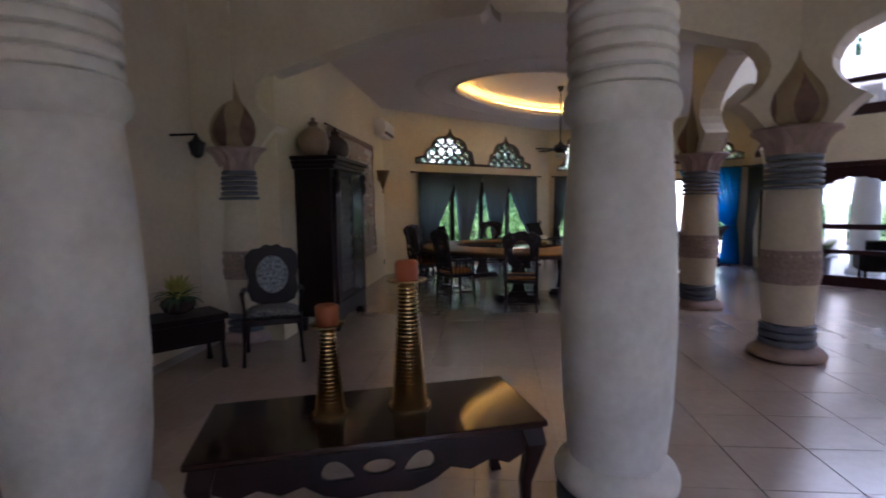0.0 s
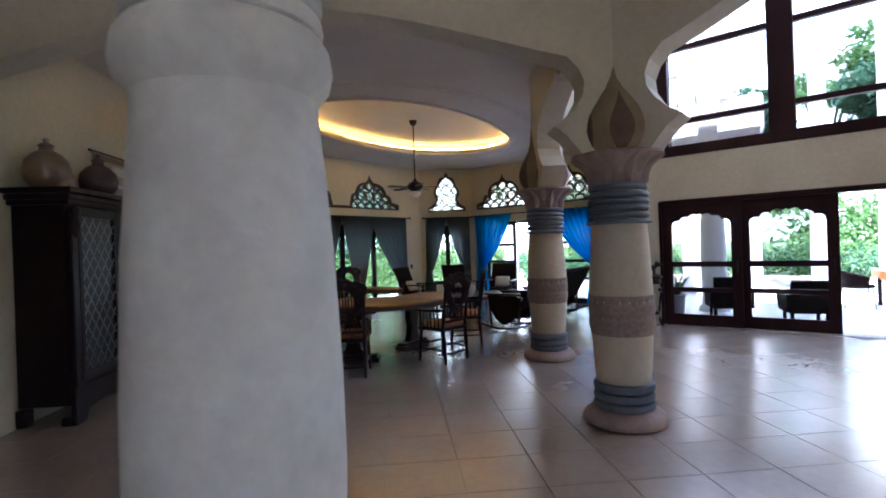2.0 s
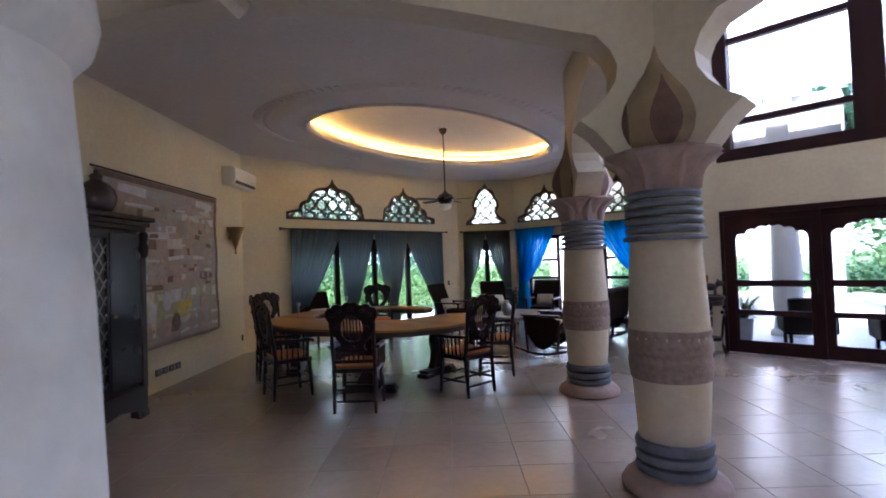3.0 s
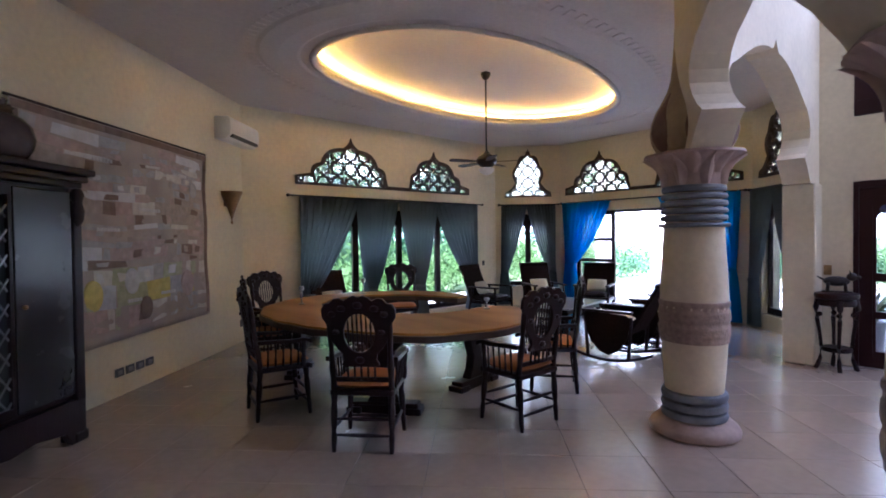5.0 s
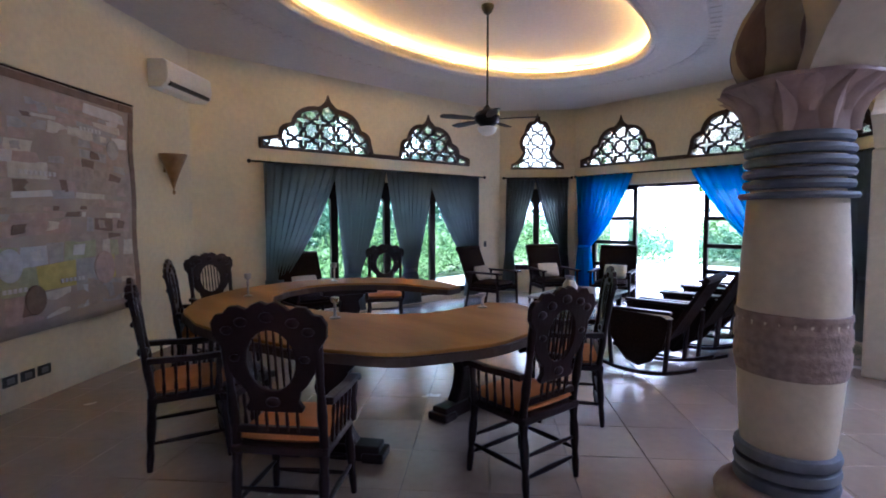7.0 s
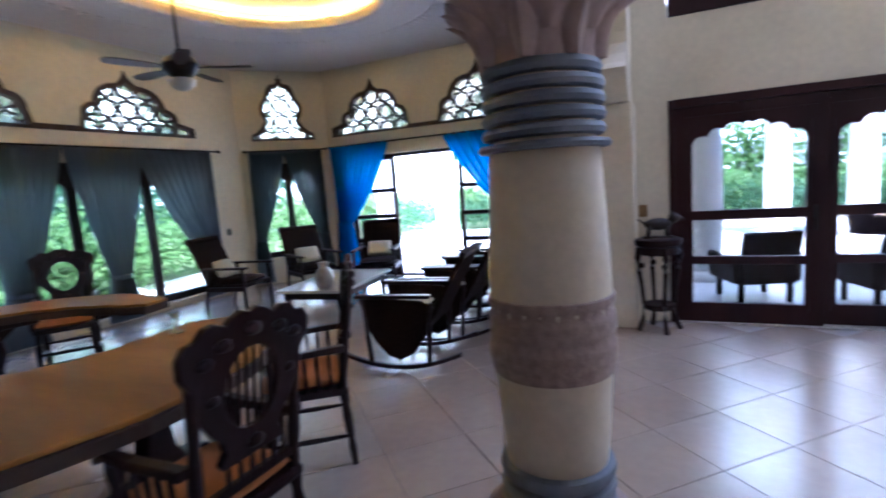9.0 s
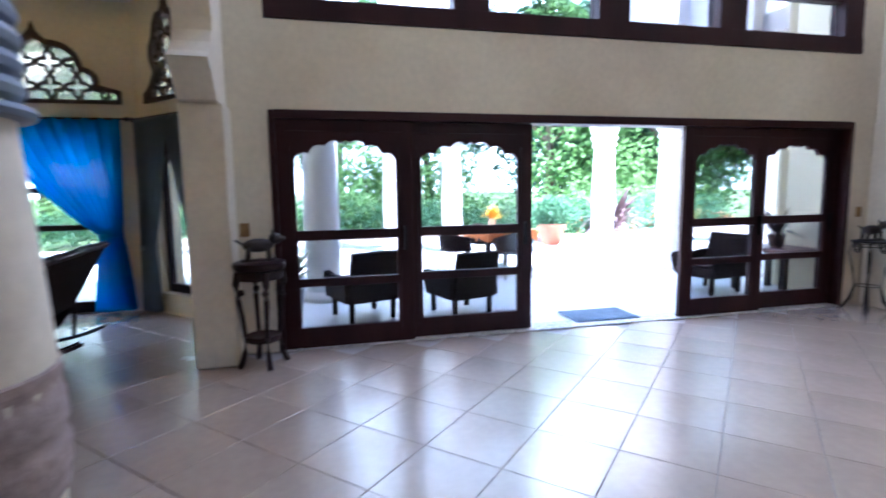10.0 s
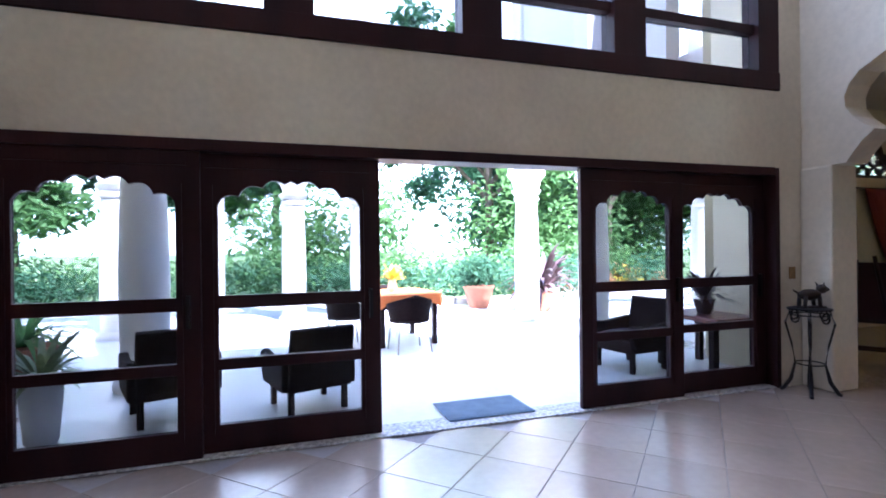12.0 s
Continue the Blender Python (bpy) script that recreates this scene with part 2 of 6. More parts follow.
def slab(bm, outline, holes, depth, m):
    """A flat plate: outline and holes in (s, z), thickness along the local y."""
    loops = []
    for lp in [outline] + list(holes):
        vs = [bm.verts.new(m @ Vector((s, 0, z))) for s, z in lp]
        loops.append([bm.edges.new((vs[i], vs[(i + 1) % len(vs)])) for i in range(len(vs))])
    edges = [e for lp in loops for e in lp]
    r = bmesh.ops.triangle_fill(bm, use_beauty=True, use_dissolve=False, edges=edges)
    faces = [g for g in r["geom"] if isinstance(g, bmesh.types.BMFace)]
    ex = bmesh.ops.extrude_face_region(bm, geom=faces)
    off = m.to_3x3() @ Vector((0, depth, 0))
    bmesh.ops.translate(bm, vec=off, verts=[g for g in ex["geom"] if isinstance(g, bmesh.types.BMVert)])
    return bm


def rect(s0, s1, z0, z1):
    return [(s0, z0), (s1, z0), (s1, z1), (s0, z1)]


def along(p0, p1, z=0.0):
    """Pose whose local x runs from p0 to p1 on plan; local y points to its left."""
    d = Vector((p1[0] - p0[0], p1[1] - p0[1]))
    return pose(p0[0], p0[1], z, 0, 0, math.degrees(math.atan2(d.y, d.x))), d.length


def wall(name, p0, p1, outline, holes, depth, material, label):
    m, _ = along(p0, p1)
    return tagged(finish(name, slab(bmesh.new(), outline, holes, depth, m), material), label, "wall", kind="structure")


def arc(p, q, bulge, n=6):
    """Points from p (left out) to q along a curve that bulges to its left by that share of its length."""
    p, q = Vector(p), Vector(q)
    d = q - p
    nrm = Vector((-d.y, d.x))
    return [tuple(p + d * (i / n) + nrm * bulge * 4 * (i / n) * (1 - i / n)) for i in range(1, n + 1)]


def mirror_y(y):
    return -0.88 - y


# ---- floor and ceilings ----
OCT = [(2.1, 5.3), (6.25, 9.42), (12.0, 9.42), (13.06, 8.36), (13.06, 4.46), (12.0, 3.4), (10.9, 3.4)]
bm = boxes(((4.9, -0.44, -0.06), (18.0, 22.0, 0.1)))
tagged(finish("floor_base", bm, GROUT), "dull brown grout bed under the floor tiles", "floor", kind="structure")

COVE = [(8.62 + 2.62 * math.cos(a) * (1 - 0.05 * math.cos(2 * a)), 6.43 + (1.42 + 0.12 * math.sin(a * 2)) * math.sin(a)) for a in [2 * math.pi * i / 64 for i in range(64)]]


def ceiling_plate(name, outline, holes, z, depth, material, label):
    bmc = bmesh.new()
    mm = Matrix(((1, 0, 0, 0), (0, 0, 1, 0), (0, 1, 0, z), (0, 0, 0, 1)))
    slab(bmc, outline, holes, depth, mm)
    return tagged(finish(name, bmc, material), label, "ceiling", kind="structure")


DIN = [(1.9, 6.0), (6.0, 9.9), (13.6, 9.9), (13.6, 3.3), (7.6, 3.3), (5.75, 1.6)]


def dining_ceiling(tag, f):
    outline = [f(p) for p in DIN]
    oval = [f(p) for p in COVE]
    wide = [f((8.62 + (x - 8.62) * 1.10, 6.43 + (y - 6.43) * 1.18)) for x, y in COVE]
    ceiling_plate("ceiling_" + tag, outline, [oval], 3.66, 0.03, CEIL, "pale plaster ceiling with an oval lit recess")
    ceiling_plate("ceiling_rim_" + tag, outline, [wide], 3.69, 0.18, CEIL, "pale plaster thickness around the ceiling recess")
    ceiling_plate("ceiling_recess_" + tag, outline, [], 3.87, 0.1, CEIL, "smooth pale plaster top of the ceiling recess")
    # raised lip round the oval
    bml = bmesh.new()
    n = len(COVE)
    prof = [(1.0, 3.655), (1.0, 3.735), (1.012, 3.735), (1.02, 3.70), (1.035, 3.64), (1.02, 3.62), (1.005, 3.63)]
    rings = [[bml.verts.new((*f((8.62 + (x - 8.62) * k, 6.43 + (y - 6.43) * (1 + (k - 1) * 1.7))), z)) for x, y in COVE] for k, z in prof]
    for a, b in zip(rings, rings[1:] + rings[:1]):
        for i in range(n):
            bml.faces.new((a[i], a[(i + 1) % n], b[(i + 1) % n], b[i]))
    tagged(finish("cove_lip_" + tag, bml, CEIL, True), "rounded plaster lip round the oval recess", "trim", kind="structure")
    # flat raised band with small dentils outside the lip
    bmr = bmesh.new()
    prof = [(1.07, 3.663), (1.09, 3.645), (1.17, 3.635), (1.25, 3.645), (1.27, 3.663)]
    rings = [[bmr.verts.new((*f((8.62 + (x - 8.62) * k, 6.43 + (y - 6.43) * (1 + (k - 1) * 1.7))), z)) for x, y in COVE] for k, z in prof]
    for a, b in zip(rings, rings[1:]):
        for i in range(n):
            bmr.faces.new((a[i], a[(i + 1) % n], b[(i + 1) % n], b[i]))
    for i in range(2 * n):
        (xa, ya), (xb, yb) = COVE[i // 2], COVE[(i // 2 + 1) % n]
        u = 0.25 + 0.5 * (i % 2)
        x, y = f((8.62 + (xa + (xb - xa) * u - 8.62) * 1.30, 6.43 + (ya + (yb - ya) * u - 6.43) * 1.51))
        c = f((8.62, 6.43))
        box(bmr, (x, y, 3.658), (0.11, 0.06, 0.012), math.atan2((y - c[1]) * 2.2, x - c[0]))
    tagged(finish("ceiling_band_" + tag, bmr, CEIL, False), "raised plaster band with small dentils on the ceiling", "ceiling", kind="structure")
    # hidden lamps behind the lip
    strip = tagged(new("cove_light"), "warm strip light hidden behind the ceiling lip", "light")
    e = lambda x, y: (*f((8.62 + (x - 8.62) * 1.035, 6.43 + (y - 6.43) * 1.06)), 3.755)
    for k in range(n):
        bms = bmesh.new()
        (x0, y0), (x1, y1) = COVE[k], COVE[(k + 1) % n]
        bar(bms, e(x0, y0), e(x0 + (x1 - x0) * 0.8, y0 + (y1 - y0) * 0.8), 0.011, 6)
        part("lamp_strip", bms, GLOW, strip)
    for k in range(1, n, 4):
        bms = bmesh.new()
        bmesh.ops.create_uvsphere(bms, u_segments=10, v_segments=6, radius=0.028, matrix=Matrix.Translation(e(*COVE[k])))
        part("bulb", bms, GLOW, strip, smooth=True)


GLOW = glow_mat("warm_glow", (1.0, 0.60, 0.11), 5.5)
dining_ceiling("north", lambda p: p)
GLOW = glow_mat("warm_glow_low", (1.0, 0.60, 0.11), 3)
dining_ceiling("south", lambda p: (p[0], mirror_y(p[1])))
ceiling_plate("ceiling_entry", [(-3.5, -3.2), (-3.5, 2.3), (1.6, 7.2), (2.2, 6.1), (5.9, 1.65), (5.9, -2.5), (2.2, -7.0), (1.6, -8.1)], [], 3.90, 0.1, CEIL, "pale plaster ceiling of the entry")
ceiling_plate("ceiling_hall", [(5.4, -5.0), (5.4, 4.2), (11.4, 4.2), (11.4, -5.0)], [], 6.5, 0.1, CEIL, "high pale plaster ceiling of the hall")

# ---- walls ----
HALF_ARCH = [(0.30, 2.15), (0.35, 2.22), (0.44, 2.33), (0.54, 2.41), (0.45, 2.47), (0.36, 2.56), (0.30, 2.66), (0.29, 2.76), (0.33, 2.86), (0.42, 2.96)]


def arch_outline(length, top, apex=3.52, s0=None, s1=None):
    """Wall above a cusped arch from axis to axis."""
    mid = length / 2
    left = list(HALF_ARCH)
    steps = 10
    x0, z0 = HALF_ARCH[-1]
    zs = apex - 0.12
    for i in range(1, steps + 1):
        u = i / steps
        x = x0 + (mid - 0.10 - x0) * u
        left.append((x, z0 + (zs - z0) * math.sin(u * math.pi / 2) ** 1.12))
    left.append((mid - 0.04, apex - 0.07))
    right = [(length - x, z) for x, z in reversed(left)]
    a, b = 0.0 if s0 is None else s0, length if s1 is None else s1
    return [(a, 2.15)] + left + [(mid, apex)] + right + [(b, 2.15), (b, top), (a, top)]


A, B, C, D = (7.572, 3.2), (5.813, 1.585), (2.38, 1.33), (2.08, 5.91)
HALL_TOP = 6.5


def shift(p0, p1, k):
    """The line p0 p1 moved to its right by k."""
    d = Vector((p1[0] - p0[0], p1[1] - p0[1])).normalized()
    n = Vector((d.y, -d.x)) * k
    return (p0[0] + n.x, p0[1] + n.y), (p1[0] + n.x, p1[1] + n.y)


def arch_wall(name, p0, p1, top, apex, s0=None, s1=None):
    q0, q1 = shift(p0, p1, 0.14)
    length = (Vector(p1) - Vector(p0)).length
    wall(name, q0, q1, arch_outline(length, top, apex, s0, s1), [], 0.28, PLASTER, "cream plaster wall over a cusped arch")


PB = (10.78, 3.225)
Bm, Am, Dm, PBm = [(p[0], mirror_y(p[1])) for p in (B, A, D, PB)]
arch_wall("wall_arch_entry_north", D, B, 3.9, 3.52)
arch_wall("wall_arch_corner_north", B, A, HALL_TOP, 3.35)
arch_wall("wall_arch_dining", A, PB, HALL_TOP, 3.46, s1=(Vector(PB) - Vector(A)).length + 0.13)
arch_wall("wall_arch_hall", B, Bm, HALL_TOP, 3.52)
arch_wall("wall_arch_entry_south", Bm, Dm, 3.9, 3.52)
arch_wall("wall_arch_corner_south", Am, Bm, HALL_TOP, 3.35)
arch_wall("wall_arch_living", PBm, Am, HALL_TOP, 3.46, s0=-0.13)


def plain(name, p0, p1, z0, z1, holes, depth, material, label):
    _, ln = along(p0, p1)
    return wall(name, p0, p1, rect(0, ln, z0, z1), holes, depth, material, label)


# door wall: local x from the north end to the south end
DW0, DW1 = (10.9, 3.42), (10.9, -4.30)
m_dw, L_dw = along(DW0, DW1)
outline = [(0, 0), (0.66, 0), (0.66, 2.155), (7.07, 2.155), (7.07, 0), (L_dw, 0), (L_dw, HALL_TOP), (0, HALL_TOP)]
tagged(finish("wall_east_hall", slab(bmesh.new(), outline, [rect(0.66, 7.10, 2.905, 5.75)], 0.28, m_dw), PLASTER), "cream plaster hall wall over the sliding doors", "wall", kind="structure")
for tag, f in (("north", lambda y: y), ("south", mirror_y)):
    bm = boxes(((10.745, f(3.225), 1.075), (0.31, 0.34, 2.15)))
    tagged(finish("pier_" + tag, bm, PLASTER, bevel=0.02), "square cream plaster pier under the arch", "pier", kind="structure")

# octagon walls with their window openings, north and south
T = 0.3
WIN_N = rect(0.98, 5.05, 0.62, 2.12)
LAT_HALF = [(0, 1.0), (0.035, 0.90), (0.09, 0.83), (0.15, 0.78)] + arc((0.15, 0.78), (0.56, 0.46), 0.20, 7) + arc((0.56, 0.46), (0.74, 0.24), 0.22, 5)


def lattice_outline(cx, half_l, half_r, z0, z1, tail_l, tail_r):
    h = z1 - z0
    r = [(cx + x * half_r, z0 + z * h) for x, z in LAT_HALF]
    l = [(cx - x * half_l, z0 + z * h) for x, z in LAT_HALF[1:]]
    t = 0.17 * h
    end_r = [(cx + half_r, z0 + t), (cx + half_r, z0)] if tail_r else [(cx + half_r * 0.80, z0)]
    end_l = [(cx - half_l, z0), (cx - half_l, z0 + t)] if tail_l else [(cx - half_l * 0.80, z0)]
    return r + end_r + end_l + l[::-1]


TALL_HALF = [(0, 1.0), (0.04, 0.93), (0.14, 0.85)] + arc((0.14, 0.85), (0.50, 0.64), 0.20, 7) + arc((0.50, 0.64), (0.54, 0.30), 0.42, 8) + arc((0.54, 0.30), (0.97, 0.10), -0.08, 5)


def tall_outline(cx, half, z0, z1):
    h = z1 - z0
    r = [(cx + x * half, z0 + z * h) for x, z in TALL_HALF] + [(cx + half, z0)]
    return r + [(2 * cx - s, z) for s, z in reversed(r[1:])]


def grow(poly, k):
    n = len(poly)
    area = sum(poly[i][0] * poly[(i + 1) % n][1] - poly[(i + 1) % n][0] * poly[i][1] for i in range(n))
    k = k if area > 0 else -k
    out = []
    for i in range(n):
        a, b, d = Vector(poly[i - 1]), Vector(poly[i]), Vector(poly[(i + 1) % n])
        n1 = Vector(((b - a).y, -(b - a).x)).normalized()
        n2 = Vector(((d - b).y, -(d - b).x)).normalized()
        v = n1 + n2
        v = v.normalized() if v.length > 1e-6 else n1
        out.append(tuple(b + v * k))
    return out


def inside(p, poly):
    c = False
    for i in range(len(poly)):
        (x0, y0), (x1, y1) = poly[i - 1], poly[i]
        if (y0 > p[1]) != (y1 > p[1]) and p[0] < (x1 - x0) * (p[1] - y0) / (y1 - y0) + x0:
            c = not c
    return c


def lattice_window(m, outline, cx, z0, tie=None, label=""):
    """Star-and-cross screen in a scalloped frame, with glass behind."""
    th = thing("lattice_window_1", label or "scalloped dark wood window with star lattice glass", "window", m, kind="structure")
    inner = grow(outline, -0.065)
    part("window_frame", slab(bmesh.new(), outline, [inner], 0.10, pose(0, -0.03, 0)), LATT, th)
    bml = bmesh.new()
    p, r = 0.272, 0.139
    xs = [q[0] for q in outline]
    zs = [q[1] for q in outline]
    k0, k1 = int((min(xs) - cx) / p) - 1, int((max(xs) - cx) / p) + 1
    for i in range(k0, k1 + 1):
        for j in range(-1, int((max(zs) - z0) / p) + 2):
            sx, sz = cx + i * p, z0 + 0.05 + j * p
            pts = []
            for k in range(16):
                a = math.pi * k / 8
                rr = r if k % 2 == 0 else r * 0.765
                pts.append((sx + rr * math.cos(a), sz + rr * math.sin(a)))
            for k in range(16):
                a, b = pts[k], pts[(k + 1) % 16]
                if inside(((a[0] + b[0]) / 2, (a[1] + b[1]) / 2), inner):
                    d = Vector((b[0] - a[0], b[1] - a[1]))
                    mm = pose((a[0] + b[0]) / 2, 0.0, (a[1] + b[1]) / 2) @ Matrix.Rotation(-math.atan2(d.y, d.x), 4, 'Y')
                    box(bml, (0, 0, 0), (d.length + 0.012, 0.05, 0.030), 0, mm)
    part("lattice", bml, LATT, th)
    if tie:
        part("base_rail", boxes((((tie[0] + tie[1]) / 2, -0.012, z0 + 0.032), (tie[1] - tie[0], 0.03, 0.066))), LATT, th, "brown rail joining it to the next window", bevel=0.004)
    pane = part("pane", slab(bmesh.new(), inner, [], 0.004, pose(0, 0.05, 0)), PANE_M, th)
    pane.visible_shadow = False
    return th


def octagon(tag, f, flip):
    """The five outer walls of a wing; f mirrors the plan."""
    def w(name, p0, p1, outline_holes, material, label):
        _, ln = along(p0, p1)
        holes = outline_holes(ln)
        o = rect(0, ln, 0, 4.1)
        if flip:
            a, b = f(p1), f(p0)
            hs = [[(ln - s, z) for s, z in h] for h in holes]
            q0, q1 = a, b
        else:
            q0, q1, hs = p0, p1, holes
        mm, _ = along(q0, q1)
        bmw = slab(bmesh.new(), rect(0, ln, 0, 6.4 if name in ("wall_se", "wall_s") else 4.1), hs, T, mm)
        tagged(finish(name + "_" + tag, bmw, material), label, "wall", kind="structure")
        return mm, ln
    # walls run counter-clockwise seen from outside to inside: local y points outwards
    mats = PLASTER_Y
    w("wall_nw", (2.35, 5.52), (6.25, 9.42), lambda ln: [], mats, "cream plaster wall stained near the floor")
    n1 = lattice_outline(1.94, 1.06, 1.02, 2.50, 3.38, True, False)
    n2 = lattice_outline(3.89, 0.82, 1.0, 2.50, 3.34, False, True)
    w("wall_n", (6.25, 9.42), (12.0, 9.42), lambda ln: [] if flip else [rect(0.98, 5.06, 0.10, 2.12), n1, n2], mats, "yellow plaster wall with curtained windows")
    n3 = tall_outline(0.75, 0.53, 2.49, 3.60)
    w("wall_ne", (12.0, 9.42), (13.06, 8.36), lambda ln: [rect(0.25, 1.25, 0.45, 2.10), n3], mats, "yellow plaster corner wall with a narrow window")
    e1 = lattice_outline(0.99, 0.85, 0.90, 2.50, 3.40, True, False)
    e2 = lattice_outline(2.91, 0.90, 0.85, 2.50, 3.40, False, True)
    w("wall_e", (13.06, 8.36), (13.06, 4.46), lambda ln: [e1, e2] if flip else [rect(0.35, 3.55, 0.0, 2.12), e1, e2], mats, "yellow plaster wall with a garden door")
    n4 = tall_outline(0.75, 0.53, 2.49, 3.60)
    w("wall_se", (13.06, 4.46), (12.0, 3.4), lambda ln: [n4] if flip else [rect(0.25, 1.25, 0.25, 2.10), n4], mats, "yellow plaster corner wall with a narrow window")
    w("wall_s", (12.0, 3.4), (11.18, 3.4), lambda ln: [], mats, "short plaster wall beside the hall door")
    return n1, n2, n3, e1, e2, n4


N1, N2, N3, E1, E2, N4 = octagon("north", lambda p: p, False)
octagon("south", lambda p: (p[0], mirror_y(p[1])), True)
# plain walls that close the entry
ENTRY = [(1.75, 6.2), (-3.2, 1.25), (-3.2, -2.13), (1.75, -7.08)]
for k, (p0, p1) in enumerate(zip(ENTRY, ENTRY[1:])):
    # unseen opening added in the third wall, to let daylight into the entry
    plain("wall_entry_%d" % (k + 1), p1, p0, 0, 3.95, [[], [], [rect(2.2, 4.3, 0.3, 2.6)]][k], 0.25, PLASTER, "plain plaster wall of the entry")
for tag, f in (("north", lambda p: p), ("south", lambda p: (p[0], mirror_y(p[1])))):
    bm = bmesh.new()
    box(bm, (*f((1.83, 6.04)), 1.95), (0.60, 0.2, 3.9), radians(-45 if tag == "north" else 45))
    tagged(finish("wall_stub_" + tag, bm, PLASTER), "plain plaster wall end behind the column", "wall", kind="structure")


# ---- columns ----
def column(p, label, fat=1.0, white=False, group=""):
    th = thing("column", label, "column", pose(p[0], p[1], 0), group)
    body = STONE_W if white else STONE_C
    if white:
        g = 0.953 * fat
        def ring_of(name, prof):
            part(name, lathe(bmesh.new(), [(r * g, z) for r, z in prof], 48), body, th, smooth=True)
        ring_of("shaft", [(0.235, 0.24), (0.25, 0.32), (0.272, 0.55), (0.285, 0.9), (0.282, 1.15), (0.268, 1.48), (0.25, 1.70), (0.238, 1.85), (0.238, 1.89), (0.237, 2.55)])
        part("base_disc", lathe(bmesh.new(), [(0.27 * g, 0), (0.30 * g, 0.01), (0.30 * g, 0.10), (0.27 * g, 0.115)], 48), BLUE, th, "blue-grey base disc", smooth=True)
        ring_of("plinth", [(0.25, 0.105), (0.29, 0.118), (0.313, 0.15), (0.315, 0.19), (0.298, 0.225), (0.265, 0.25), (0.238, 0.262)])
        ring_of("collar", [(0.236, 1.865), (0.25, 1.885), (0.272, 1.91), (0.282, 1.95), (0.275, 2.00), (0.255, 2.03)])
        for k in range(7):
            z = 2.03 + 0.072 * k
            ring_of("ring", [(0.240, z), (0.256, z + 0.012), (0.260, z + 0.034), (0.255, z + 0.056), (0.240, z + 0.068)])
        ring_of("capital", [(0.24, 2.53), (0.26, 2.64), (0.34, 2.86), (0.40, 2.97), (0.40, 3.9)])
        return th
    part("plinth", lathe(bmesh.new(), [(0.33, 0), (0.365, 0.012), (0.37, 0.04), (0.35, 0.075), (0.30, 0.112), (0.25, 0.12)], 40), PINK, th, "worn pinkish base disc", smooth=True)
    for k in range(3):
        z = 0.115 + 0.075 * k
        part("ring", lathe(bmesh.new(), [(0.23, z), (0.262, z + 0.012), (0.270, z + 0.036), (0.262, z + 0.062), (0.23, z + 0.074)], 40), BLUE, th, "blue-grey base ring", smooth=True)
    prof = [(0.226, 0.112), (0.226, 0.32), (0.235, 0.33), (0.247, 0.45), (0.265, 0.70), (0.277, 0.9), (0.277, 1.0), (0.268, 1.2), (0.252, 1.45), (0.240, 1.63), (0.226, 1.645), (0.226, 1.95)]
    part("shaft", lathe(bmesh.new(), prof, 40), body, th, smooth=True)

    def carve(a, z):
        return 0.007 * math.sin(a * 24) * math.sin((z - 0.73) * 42)
    zb = [0.73 + 0.31 * i / 24 for i in range(25)]
    bandp = [(0.272, 0.725)] + [(0.2835 - 0.003 * (abs(z - 0.885) / 0.15) ** 2 + 0.004 * (1 if int((z - 0.73) / 0.04) % 3 else -1), z) for z in zb] + [(0.272, 1.045)]
    part("carved_band", lathe(bmesh.new(), bandp, 96, wave=carve), BANDM, th, "carved brown frieze band", smooth=True)
    for z, hh, out in ((1.612, 0.036, 0.034), (1.660, 0.050, 0.014), (1.716, 0.050, 0.014), (1.772, 0.050, 0.014), (1.828, 0.050, 0.012), (1.884, 0.056, 0.004)):
        part("ring", lathe(bmesh.new(), [(0.228, z), (0.248 + out, z + hh * 0.14), (0.256 + out, z + hh * 0.5), (0.248 + out, z + hh * 0.86), (0.228, z + hh)], 40), BLUE, th, "blue-grey neck ring", smooth=True)
    bell = [(0.238, 1.93), (0.242, 1.98), (0.255, 2.03), (0.285, 2.08), (0.335, 2.125), (0.385, 2.15), (0.405, 2.165), (0.395, 2.185), (0.30, 2.19)]
    part("lotus_capital", lathe(bmesh.new(), bell, 48, wave=lambda a, z: 0.022 * math.cos(a * 8) * max(0.0, (z - 2.05) / 0.12)), PINK, th, "pinkish carved lotus capital", smooth=True)

    def bell_r(z):
        return next(p[0] + (q[0] - p[0]) * (z - p[1]) / (q[1] - p[1]) for p, q in zip(bell, bell[1:]) if p[1] <= z <= q[1])
    for k in range(16):
        front = k % 2 == 0
        mm = Matrix.Rotation(math.pi * k / 8, 4, 'Z')
        bmp, rows = bmesh.new(), []
        shape = ((1.935, 0.034), (1.97, 0.046), (2.01, 0.056), (2.05, 0.058), (2.085, 0.048), (2.115, 0.030), (2.14, 0.012), (2.155, 0.002)) if front else ((2.02, 0.030), (2.06, 0.046), (2.09, 0.060), (2.12, 0.062), (2.145, 0.046), (2.16, 0.02))
        for z, w in shape:
            r0 = bell_r(z)
            lift = 0.038 if front else 0.018
            row = []
            for i in range(7):
                u = -1 + i / 3
                r = r0 - 0.004 + lift * (1 - u * u) + (0.006 if abs(u) < 0.2 else 0)
                ang = u * w / r0
                row.append((r * math.cos(ang), r * math.sin(ang), z))
            rows.append([bmp.verts.new(mm @ Vector(q)) for q in row])
        for r0, r1 in zip(rows, rows[1:]):
            for i in range(6):
                bmp.faces.new((r0[i], r0[i + 1], r1[i + 1], r1[i]))
        part("petal", bmp, PINK, th, "carved pointed lotus petal", smooth=True)

